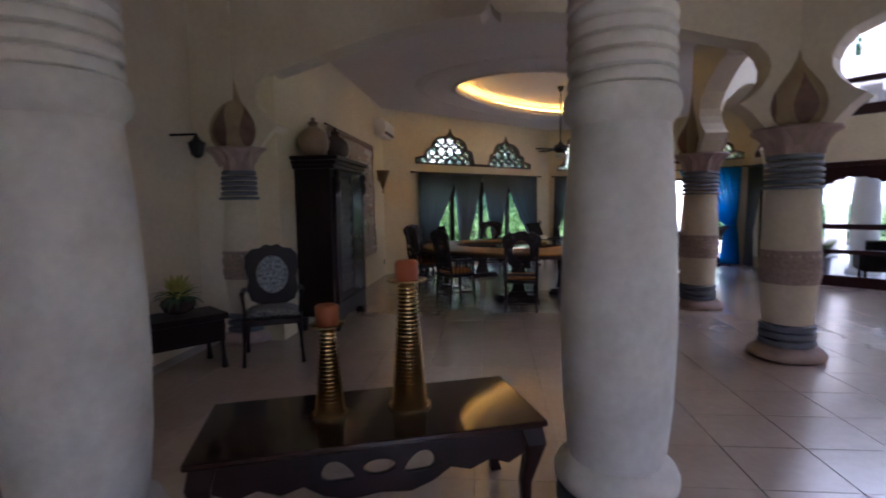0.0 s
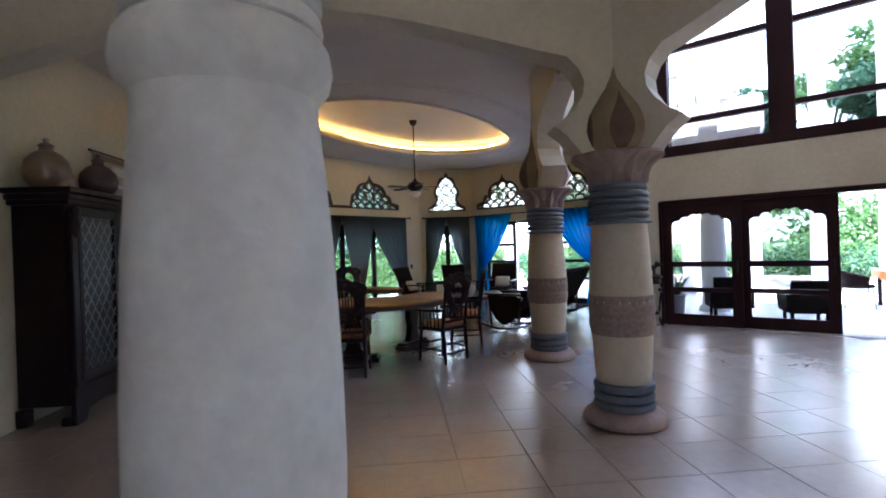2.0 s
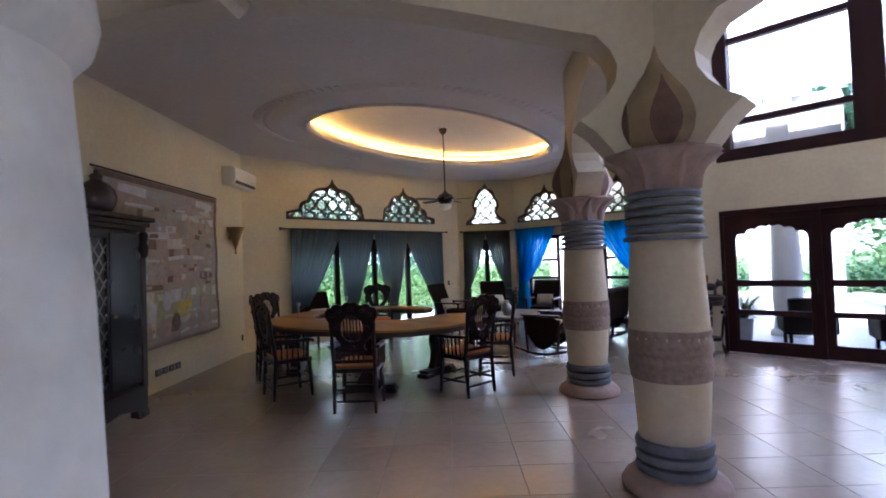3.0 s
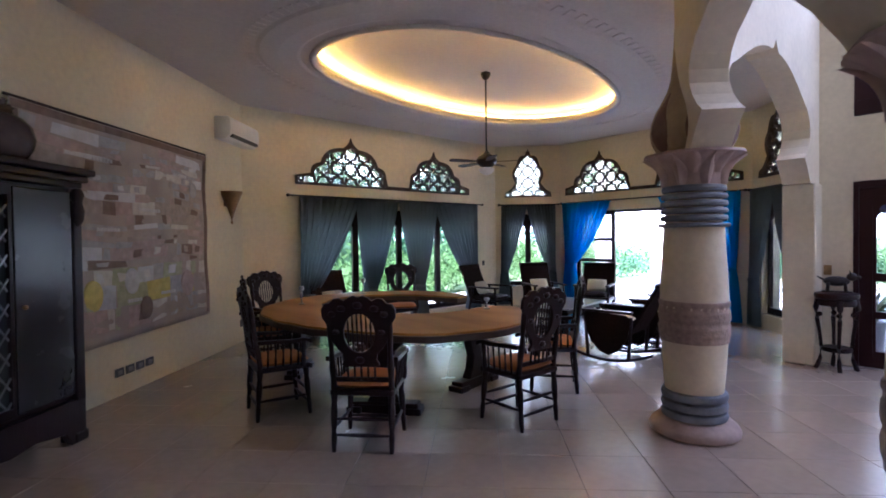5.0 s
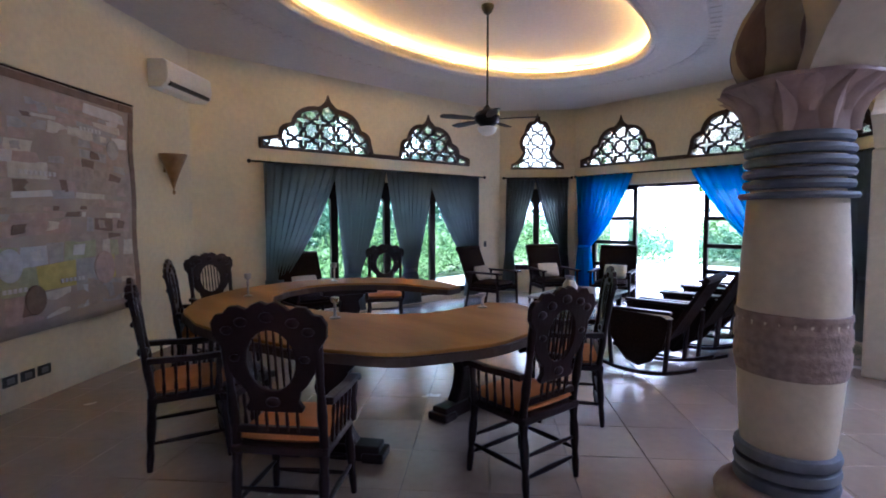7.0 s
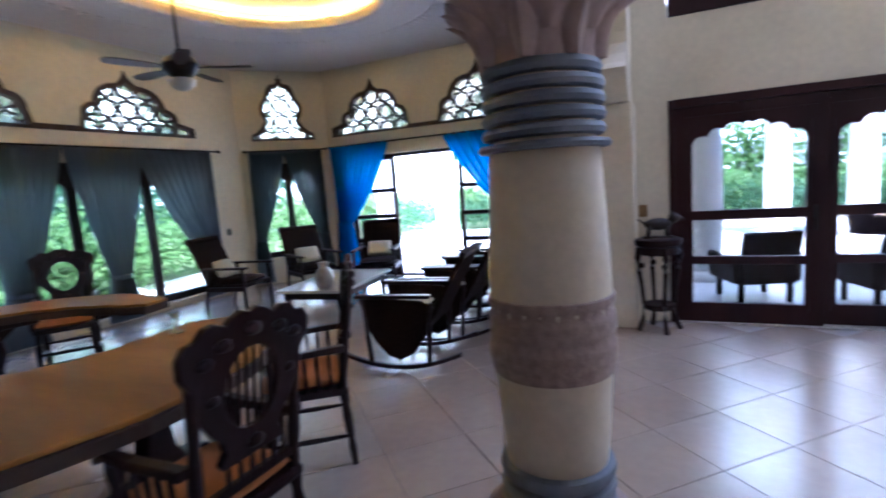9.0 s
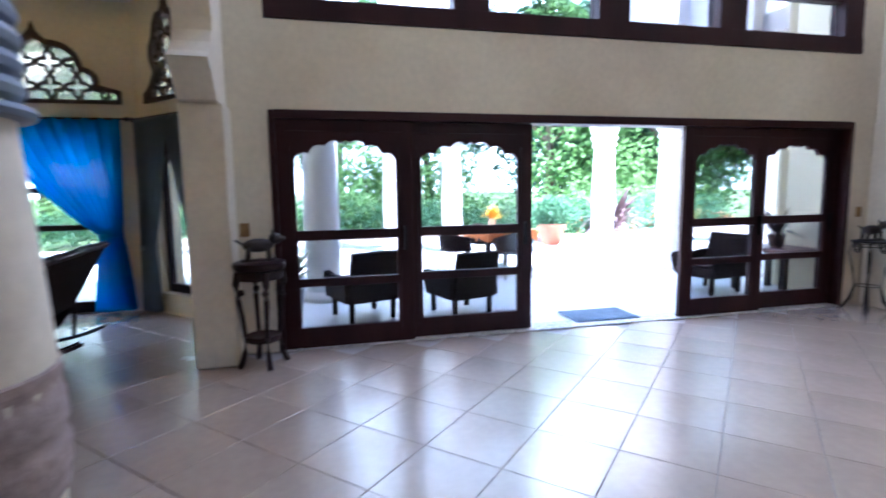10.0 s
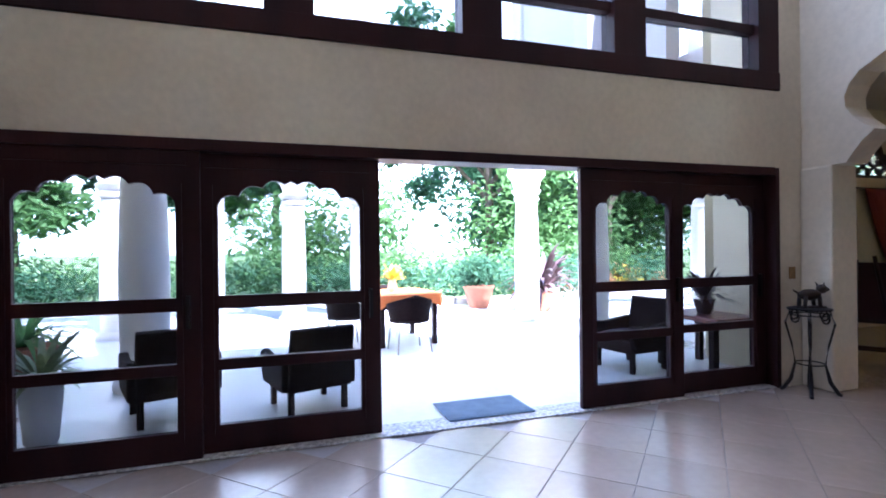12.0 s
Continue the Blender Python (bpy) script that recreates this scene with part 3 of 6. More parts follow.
    def lobes(a, z):
        return 0.035 * (abs(math.cos(a * 3)) - 0.5)
    onion = [(0.25, 2.18), (0.29, 2.21), (0.33, 2.28), (0.345, 2.36), (0.335, 2.44), (0.30, 2.53), (0.25, 2.61), (0.205, 2.69), (0.178, 2.78), (0.163, 2.9), (0.152, 3.05), (0.145, 3.2), (0.13, 3.34)]
    part("onion_bulb", lathe(bmesh.new(), onion, 72, wave=lobes), OCHRE, th, "ochre onion-shaped bulb with a long spire", smooth=True)
    def petal_r(x, z):
        """Just proud of the bulb between its lobes."""
        r = next(p[0] + (q[0] - p[0]) * (z - p[1]) / (q[1] - p[1]) for p, q in zip(onion, onion[1:]) if p[1] <= z <= q[1])
        ang = math.atan2(x, r)
        r = r * (1 + 0.035 * (abs(math.sin(ang * 3)) - 0.5)) + 0.006
        return math.sqrt(max(0.01, r * r - x * x))
    for k in range(6):
        a = math.pi * (k + 0.5) / 3
        bmp = bmesh.new()
        mm = Matrix.Rotation(a, 4, 'Z')
        rows = []
        for z, w in ((2.20, 0.035), (2.24, 0.07), (2.30, 0.098), (2.36, 0.106), (2.42, 0.095), (2.48, 0.07), (2.54, 0.042), (2.60, 0.018), (2.66, 0.004)):
            xs = [w * (-1 + i / 4) for i in range(9)]
            row = [(0.27 * 0.8, -w, z)] + [(petal_r(x, z), x, z) for x in xs] + [(0.27 * 0.8, w, z)]
            rows.append([bmp.verts.new(mm @ Vector(q)) for q in row])
        for r0, r1 in zip(rows, rows[1:]):
            for i in range(10):
                bmp.faces.new((r0[i], r0[i + 1], r1[i + 1], r1[i]))
        part("petal", bmp, BROWNP, th, "dark brown painted petal", smooth=True)
    for c in th.children:
        c.data.transform(Matrix.Diagonal((0.9, 0.9, 1, 1)))
    return th


LAB = "banded stone column with blue rings and lotus capital"
for p in (A, B, D, Am, Bm, Dm):
    column(p, LAB, group="arcade columns")
LABW = "plain whitewashed bulging column with ringed neck"
column(C, LABW, white=True, group="entry columns")
column((0.29, 2.55), LABW, 1.04, white=True, group="entry columns")
column((C[0], mirror_y(C[1])), LABW, white=True, group="entry columns")


# ---- sliding doors ----
def scallop(s0, s1, z0, zs, zt):
    """Opening with a five-lobed top: sides up to zs, crown at zt."""
    c, h = (s0 + s1) / 2, (s1 - s0) / 2
    pts = [(s1, z0), (s1, zs)]
    k = [(1, 0), (0.72, 0.34), (0.40, 0.70), (0.09, 0.86)]
    right = []
    for a, b in zip(k, k[1:]):
        p, q = (c + a[0] * h, zs + a[1] * (zt - zs)), (c + b[0] * h, zs + b[1] * (zt - zs))
        right += arc(p, q, -0.26, 6)
    pts += right + [(c, zt)]
    pts += [(2 * c - s, z) for s, z in reversed(right)] + [(s0, zs), (s0, z0)]
    return pts


def door_leaf(name, m, width, label, h=2.08):
    """A glazed leaf: local x along it, y its thickness."""
    st = 0.15
    th = thing(name, label, "door", m, "sliding doors", "structure")
    s0, s1 = st, width - st
    holes = [rect(s0, s1, 0.20, 0.58), rect(s0, s1, 0.655, 1.005), scallop(s0, s1, 1.095, 1.72, 1.90)]
    part("leaf_frame", slab(bmesh.new(), rect(0, width, 0.012, h), holes, 0.05, pose(0, -0.025, 0)), WOOD_R, th, bevel=0.004)
    bmt = bmesh.new()
    for s in (s0 - 0.035, s1 + 0.035):
        box(bmt, (s, -0.027, 1.0), (0.014, 0.012, 1.72))
    box(bmt, (width / 2, -0.027, 1.985), (width - 0.16, 0.012, 0.014))
    part("moulding", bmt, WOOD_R, th)
    for z0, z1 in ((0.19, 0.59), (0.645, 1.015), (1.085, 1.93)):
        g = part("pane", boxes(((width / 2, 0, (z0 + z1) / 2), (s1 - s0 + 0.02, 0.006, z1 - z0))), GLASS, th)
        g.visible_shadow = False
    part("door_handle", boxes(((width - 0.075, -0.04, 1.0), (0.025, 0.03, 0.22))), IRON, th, "dark door pull")
    return th


fr = thing("door_frame", "dark red-brown hardwood frame of the sliding doors", "door frame", kind="structure")
part("jamb", boxes(((10.99, 2.735, 1.075), (0.22, 0.05, 2.15))), WOOD_R, fr, bevel=0.004)
part("jamb", boxes(((10.99, -3.625, 1.075), (0.22, 0.05, 2.15))), WOOD_R, fr, bevel=0.004)
part("head", boxes(((10.99, -0.445, 2.115), (0.22, 6.31, 0.08))), WOOD_R, fr, bevel=0.004)
part("sill", boxes(((11.02, -0.445, 0.004), (0.25, 6.31, 0.012))), PEBBLE, fr, "pebbled stone threshold")
LD = "dark red-brown wooden sliding door with scalloped glass"
door_leaf("door_1", pose(10.935, 2.71, 0, 0, 0, -90), 1.20, LD)
door_leaf("door_2", pose(11.005, 1.56, 0, 0, 0, -90), 1.28, LD + ", slid open")
door_leaf("door_3", pose(10.965, -1.45, 0, 0, 0, -90), 1.08, LD + ", slid open")
door_leaf("door_4", pose(11.035, -2.43, 0, 0, 0, -90), 1.17, LD)

# upper hall window
uw = thing("window_1", "tall dark wood hall window above the doors", "window", kind="structure")
Y0, Y1, Z0, Z1 = 2.755, -3.675, 2.91, 5.74
bm = boxes(((10.98, (Y0 + Y1) / 2, Z0 + 0.085), (0.20, Y0 - Y1, 0.17)), ((10.98, (Y0 + Y1) / 2, Z1 - 0.085), (0.20, Y0 - Y1, 0.17)))
part("window_frame", bm, WOOD_R, uw, bevel=0.004)
for y, w in ((2.655, 0.2), (0.92, 0.34), (-0.545, 0.34), (-1.94, 0.33), (-3.545, 0.26)):
    part("mullion", boxes(((10.985, y, (Z0 + Z1) / 2), (0.19, w, Z1 - Z0 - 0.34))), WOOD_R, uw, bevel=0.004)
PANES = ((2.555, 1.09), (0.75, -0.375), (-0.715, -1.775), (-2.105, -3.415))
for a, b in PANES:
    part("transom", boxes(((10.99, (a + b) / 2, 3.50), (0.10, a - b, 0.085)), ((10.99, (a + b) / 2, 4.75), (0.10, a - b, 0.085))), WOOD_R, uw)
    g = part("pane", boxes(((11.0, (a + b) / 2, (Z0 + Z1) / 2), (0.006, a - b, Z1 - Z0 - 0.34))), GLASS_U, uw)
    g.visible_shadow = False


# ---- windows of the wings ----
def casement(m, s0, s1, z0, z1, posts, label, arched=True, rails=()):
    """Wood frame with arched lights; local y points outwards."""
    th = thing("window_2", label, "window", m, kind="structure")
    edges = [s0] + list(posts) + [s1]
    holes = []
    for a, b in zip(edges, edges[1:]):
        if arched:
            holes.append(scallop(a + 0.06, b - 0.06, z0 + 0.10, z1 - 0.34, z1 - 0.12))
        else:
            zz = [z0 + 0.10] + list(rails) + [z1 - 0.06]
            for c, d in zip(zz, zz[1:]):
                holes.append(rect(a + 0.07, b - 0.07, c + 0.035, d - 0.035))
    part("window_frame", slab(bmesh.new(), rect(s0, s1, z0, z1), holes, 0.06, pose(0, 0.10, 0)), WOOD_D, th, bevel=0.003)
    g = part("pane", boxes((((s0 + s1) / 2, 0.13, (z0 + z1) / 2), (s1 - s0 - 0.1, 0.006, z1 - z0 - 0.1))), CLEAR, th)
    g.visible_shadow = False
    return th


def wing_windows(f, flip):
    def mw(p0, p1):
        _, ln = along(p0, p1)
        if flip:
            return along(f(p1), f(p0))[0] @ Matrix.Translation((ln, 0, 0)) @ Matrix.Diagonal((-1, 1, 1, 1))
        return along(p0, p1)[0]
    mn, mne, me_, mse = mw((6.25, 9.42), (12, 9.42)), mw((12, 9.42), (13.06, 8.36)), mw((13.06, 8.36), (13.06, 4.46)), mw((13.06, 4.46), (12, 3.4))
    if not flip:
        casement(mn, 0.98, 5.06, 0.10, 2.12, [2.08, 3.08, 4.08], "dark wood window with arched lights behind curtains")
    casement(mne, 0.25, 1.25, 0.45, 2.10, [0.75], "narrow dark wood window with two arched lights")
    if not flip:
        casement(mse, 0.25, 1.25, 0.25, 2.10, [0.75], "narrow dark wood window with two arched lights")
    if not flip:
        th = casement(me_, 0.35, 1.27, 0.0, 2.12, [], "dark wood garden door folded open", False, (0.62, 1.05, 1.5))
        casement(me_, 2.45, 3.55, 0.0, 2.12, [], "dark wood garden door folded open", False, (0.62, 1.05, 1.5))
        bmh = boxes(((1.86, 0.13, 2.09), (1.18, 0.06, 0.06)))
        part("door_head", bmh, WOOD_D, th)
    if not flip:
        lattice_window(mn, N1, 1.94, 2.50)
        lattice_window(mn, N2, 3.89, 2.50, (2.70, 3.28))
    lattice_window(mne, N3, 0.75, 2.48)
    lattice_window(me_, E1, 0.99, 2.50)
    lattice_window(me_, E2, 2.91, 2.50, (1.66, 2.24))
    lattice_window(mse, N4, 0.75, 2.48)
    return mn, mne, me_, mse


MN, MNE, ME, MSE = wing_windows(lambda p: p, False)
MNs, MNEs, MEs, MSEs = wing_windows(lambda p: (p[0], mirror_y(p[1])), True)


# ---- curtains ----
def curtain(m, s_out, s_in, z_top, z_tie, tie_s, material, label, z_bot=0.04, depth=0.10, tie_w=0.16, seed=0):
    """A pleated panel hung from s_out to s_in and gathered at tie_s."""
    rnd = random.Random(seed)
    bmc = bmesh.new()
    nu, nv = 64, 40
    ph = rnd.random() * 6
    grid = []
    for j in range(nv + 1):
        v = j / nv
        z = z_top + (z_bot - z_top) * v
        if z > z_tie:
            u = (z_top - z) / (z_top - z_tie)
            k = u ** 1.12 if u < 1 else 1
        else:
            k = 1.0
        low = max(0.0, (z_tie - z) / max(0.01, z_tie - z_bot))
        w_tie = tie_w * (1 + 0.9 * low ** 0.7)
        sgn = 1 if s_in > s_out else -1
        a = s_out * (1 - k) + (tie_s - sgn * w_tie / 2) * k
        b = s_in * (1 - k) + (tie_s + sgn * w_tie / 2) * k
        row = []
        for i in range(nu + 1):
            t = i / nu
            sag = 0.10 * math.sin(math.pi * k) * t * (1 if z > z_tie else 0)
            amp = 0.032 + 0.012 * k
            y = -depth + amp * math.sin(t * 2 * math.pi * 9 + ph + 0.8 * math.sin(v * 3 + ph)) + 0.010 * math.sin(t * 41 + ph * 2)
            row.append(bmc.verts.new((a + (b - a) * t, y, z - sag)))
        grid.append(row)
    for j in range(nv):
        for i in range(nu):
            bmc.faces.new((grid[j][i], grid[j][i + 1], grid[j + 1][i + 1], grid[j + 1][i]))
    th = thing("curtain", label, "curtain", m)
    c = part("cloth", bmc, material, th, smooth=True)
    md = c.modifiers.new("solid", 'SOLIDIFY')
    md.thickness = 0.003
    bmt = bmesh.new()
    lathe(bmt, [(tie_w * 0.52, 0), (tie_w * 0.55, 0.02), (tie_w * 0.52, 0.05)], 20, (tie_s, -depth, z_tie - 0.02))
    part("tieback", bmt, material, th)
    return th


def rod(m, s0, s1, z, label="thin dark iron curtain rod with ball ends"):
    th = thing("curtain_rod", label, "curtain rod", m)
    part("bar", bar(bmesh.new(), (s0, -0.10, z), (s1, -0.10, z), 0.013, 10), IRON, th)
    for s in (s0, s1):
        bms = bmesh.new()
        bmesh.ops.create_uvsphere(bms, u_segments=12, v_segments=8, radius=0.028, matrix=Matrix.Translation((s, -0.10, z)))
        part("finial", bms, IRON, th, smooth=True)
    for s in (s0 + 0.12, s1 - 0.12):
        part("bracket", bar(bmesh.new(), (s, 0.0, z), (s, -0.10, z), 0.01, 8), IRON, th)


LT = "sheer grey-teal curtain tied back at the window"
rod(MN, 0.70, 5.22, 2.30)
for k, (a, b, ts) in enumerate(((0.88, 2.05, 1.02), (2.0, 2.95, 2.28), (2.92, 3.92, 3.42), (3.82, 5.08, 4.92))):
    curtain(MN, a if k != 3 else b, b if k != 3 else a, 2.29, 0.62, ts, SHEER, LT, seed=k, tie_w=0.24)
rod(MNE, 0.08, 1.42, 2.31)
curtain(MNE, 0.14, 0.72, 2.30, 0.80, 0.20, SHEER, LT, seed=7)
curtain(MNE, 1.36, 0.70, 2.30, 0.80, 1.28, SHEER, LT, seed=8)
rod(ME, 0.08, 3.82, 2.32)
LB = "bright blue curtain tied back at the garden door"
curtain(ME, 0.10, 1.30, 2.32, 0.95, 0.30, SHEER_B, LB, seed=9, tie_w=0.24)
curtain(ME, 3.75, 2.30, 2.32, 0.95, 3.55, SHEER_B, LB, seed=10, tie_w=0.24)
rod(MSE, 0.08, 1.42, 2.31)
curtain(MSE, 0.14, 0.72, 2.30, 0.80, 0.20, SHEER, LT, seed=11)
curtain(MSE, 1.36, 0.70, 2.30, 0.80, 1.28, SHEER, LT, seed=12)
LR = "rust red curtain tied back at the window"
for m_, sets in ((MNEs, ((0.14, 0.72, 0.2), (1.36, 0.7, 1.28))), (MEs, ((0.1, 1.1, 0.3), (3.75, 2.8, 3.55)))):
    ln = 3.82 if m_ is MEs else 1.42
    rod(m_, 0.08, ln, 2.31)
    for k, (a, b, ts) in enumerate(sets):
        curtain(m_, a, b, 2.30, 0.80, ts, SHEER_R, LR, seed=20 + k)


# ---- dining furniture ----
def turned(bmx, a, b, radii, seg=8):
    """A turned stick from a to b, its radii spread evenly along it."""
    a, b = Vector(a), Vector(b)
    n = len(radii) - 1
    q = (b - a).to_track_quat('Z', 'Y').to_matrix().to_4x4()
    ln = (b - a).length
    rings = []
    for i, r in enumerate(radii):
        c = Matrix.Translation(a + (b - a) * (i / n)) @ q
        rings.append([bmx.verts.new(c @ Vector((r * math.cos(2 * math.pi * k / seg), r * math.sin(2 * math.pi * k / seg), 0))) for k in range(seg)])
    for r0, r1 in zip(rings, rings[1:]):
        for k in range(seg):
            bmx.faces.new((r0[k], r0[(k + 1) % seg], r1[(k + 1) % seg], r1[k]))
    bmx.faces.new(rings[0][::-1])
    bmx.faces.new(rings[-1])
    return bmx


def cushion(bmx, c, s, puff=0.25, n=10):
    """A soft pad of size s, thick in the middle."""
    g = [[], []]
    for side in (0, 1):
        for i in range(n + 1):
            row = []
            for j in range(n + 1):
                u, v = 2 * i / n - 1, 2 * j / n - 1
                e = (1 - abs(u) ** 4) * (1 - abs(v) ** 4)
                pin = 1 - 0.05 * (u * u * v * v)
                z = (0.5 * e ** 0.45) * s[2] * (1 if side else -1)
                row.append(bmx.verts.new((c[0] + u * pin * s[0] / 2, c[1] + v * pin * s[1] / 2, c[2] + z)))
            g[side].append(row)
    for side in (0, 1):
        for i in range(n):
            for j in range(n):
                bmx.faces.new((g[side][i][j], g[side][i + 1][j], g[side][i + 1][j + 1], g[side][i][j + 1]))
    bmesh.ops.remove_doubles(bmx, verts=bmx.verts, dist=0.0005)
    return bmx


LEGR = [0.016, 0.019, 0.022, 0.017, 0.024, 0.026, 0.026, 0.020, 0.027, 0.024]


def dining_chair(m, label):
    th = thing("dining_chair", label, "chair", m, "chairs round the dining table")
    for y in (-0.215, 0.215):
        part("leg", turned(bmesh.new(), (0.22, y * 1.05, 0), (0.19, y * 0.95, 0.44), LEGR, 10), WOOD_D, th, smooth=True)
        part("leg", turned(bmesh.new(), (-0.23, y, 0), (-0.20, y, 0.46), LEGR, 10), WOOD_D, th, smooth=True)
        part("back_post", turned(bmesh.new(), (-0.20, y, 0.46), (-0.285, y * 1.02, 1.06), [0.024, 0.021, 0.026, 0.022, 0.018, 0.022, 0.025, 0.022, 0.018], 10), WOOD_D, th, smooth=True)
        part("stretcher", turned(bmesh.new(), (-0.22, y, 0.17), (0.21, y, 0.17), [0.009, 0.013, 0.016, 0.013, 0.009], 8), WOOD_D, th, smooth=True)
        part("arm_post", turned(bmesh.new(), (0.16, y * 1.12, 0.44), (0.17, y * 1.16, 0.67), [0.018, 0.024, 0.016, 0.022, 0.018], 8), WOOD_D, th, smooth=True)
        bma = bmesh.new()
        pts = [(-0.225, 0.70), (-0.10, 0.695), (0.05, 0.685), (0.17, 0.69), (0.23, 0.675), (0.25, 0.645), (0.225, 0.635), (0.19, 0.655), (0.05, 0.650), (-0.10, 0.66), (-0.225, 0.665)]
        slab(bma, pts, [], 0.05, pose(0, y * 1.14 - 0.025, 0))
        part("armrest", bma, WOOD_D, th, bevel=0.006)
        for k in range(5):
            x = -0.14 + 0.065 * k
            part("arm_spindle", turned(bmesh.new(), (x, y * 1.08, 0.45), (x, y * 1.14, 0.665), [0.007, 0.011, 0.007, 0.010, 0.007], 6), WOOD_D, th)
    for x, z in ((0.20, 0.12), (0.20, 0.22), (-0.215, 0.12), (-0.215, 0.24)):
        part("stretcher", turned(bmesh.new(), (x, -0.21, z), (x, 0.21, z), [0.009, 0.013, 0.016, 0.013, 0.009], 8), WOOD_D, th, smooth=True)
    part("seat", boxes(((0, 0, 0.435), (0.46, 0.48, 0.045))), WOOD_D, th, bevel=0.012)
    part("seat_cushion", cushion(bmesh.new(), (0.005, 0, 0.487), (0.45, 0.46, 0.075)), CUSH, th, "flat orange cloth seat cushion", smooth=True)
    half = [(0, 1.150), (0.035, 1.163), (0.075, 1.145), (0.10, 1.125), (0.14, 1.142), (0.18, 1.138), (0.21, 1.105), (0.245, 1.10), (0.272, 1.06), (0.268, 1.0), (0.235, 0.95), (0.225, 0.90), (0.205, 0.83), (0.165, 0.77), (0.13, 0.735), (0.118, 0.69), (0.14, 0.655), (0.13, 0.635)]
    outline = half + [(-s, z) for s, z in reversed(half[1:])]
    hole = [(0.115 * math.cos(a), 0.885 + 0.145 * math.sin(a)) for a in [2 * math.pi * k / 24 for k in range(24)]]
    mb = Matrix.Translation((-0.205, 0, 0.46)) @ Matrix.Rotation(radians(-7.5), 4, 'Y') @ Matrix.Translation((0, 0, -0.46)) @ Matrix.Rotation(radians(90), 4, 'Z')
    part("backrest", slab(bmesh.new(), outline, [hole], 0.028, mb @ pose(0, -0.006, 0)), WOOD_D, th, bevel=0.005)
    for k in range(6):
        s = -0.083 + 0.0332 * k
        dz = 0.145 * math.sqrt(max(0, 1 - (s / 0.115) ** 2))
        part("back_spindle", turned(bmesh.new(), mb @ Vector((s, 0.008, 0.885 - dz)), mb @ Vector((s, 0.008, 0.885 + dz)), [0.005, 0.008, 0.006, 0.008, 0.005], 6), WOOD_D, th)
    for k in range(5):
        s = -0.10 + 0.05 * k
        part("back_spindle", turned(bmesh.new(), mb @ Vector((s, 0.008, 0.53)), mb @ Vector((s, 0.008, 0.645)), [0.006, 0.010, 0.006], 6), WOOD_D, th)
    part("lower_rail", boxes(((-0.205, 0, 0.53), (0.03, 0.42, 0.035))), WOOD_D, th, bevel=0.005)
    for s, z, r in ((0, 1.095, 0.030), (-0.12, 1.07, 0.028), (0.12, 1.07, 0.028), (-0.19, 1.03, 0.026), (0.19, 1.03, 0.026), (-0.165, 0.90, 0.022), (0.165, 0.90, 0.022), (0, 0.69, 0.03)):
        c = mb @ Vector((s, 0.03, z))
        c2 = mb @ Vector((s, -0.012, z))
        for q in (c, c2):
            bmo = bmesh.new()
            bmesh.ops.create_uvsphere(bmo, u_segments=10, v_segments=6, radius=r, matrix=Matrix.Translation(q) @ Matrix.Diagonal((0.5, 1.2, 0.8, 1)))
            part("carving", bmo, WOOD_D, th, "carved leaf relief on the back", smooth=True)
    return th


LCH = "dark carved wooden armchair with orange seat cushion"
chair0 = dining_chair(pose(5.57, 4.80, 0, 0, 0, 43), LCH)
for x, y, a in ((6.76, 4.32, 88), (7.73, 4.68, 128), (5.33, 5.95, -10), (5.82, 7.33, -18), (6.15, 7.85, -75), (8.30, 8.07, -124)):
    copy_thing(chair0, pose(x, y, 0, 0, 0, a))


def smooth_loop(keys, n):
    """Values at n even steps between (angle, value) keys."""
    ks, vs = [k for k, _ in keys], [v for _, v in keys]
    a = [ks[0] + (ks[-1] - ks[0]) * i / n for i in range(n + 1)]
    return a, [float(np.interp(x, ks, vs)) for x in a]


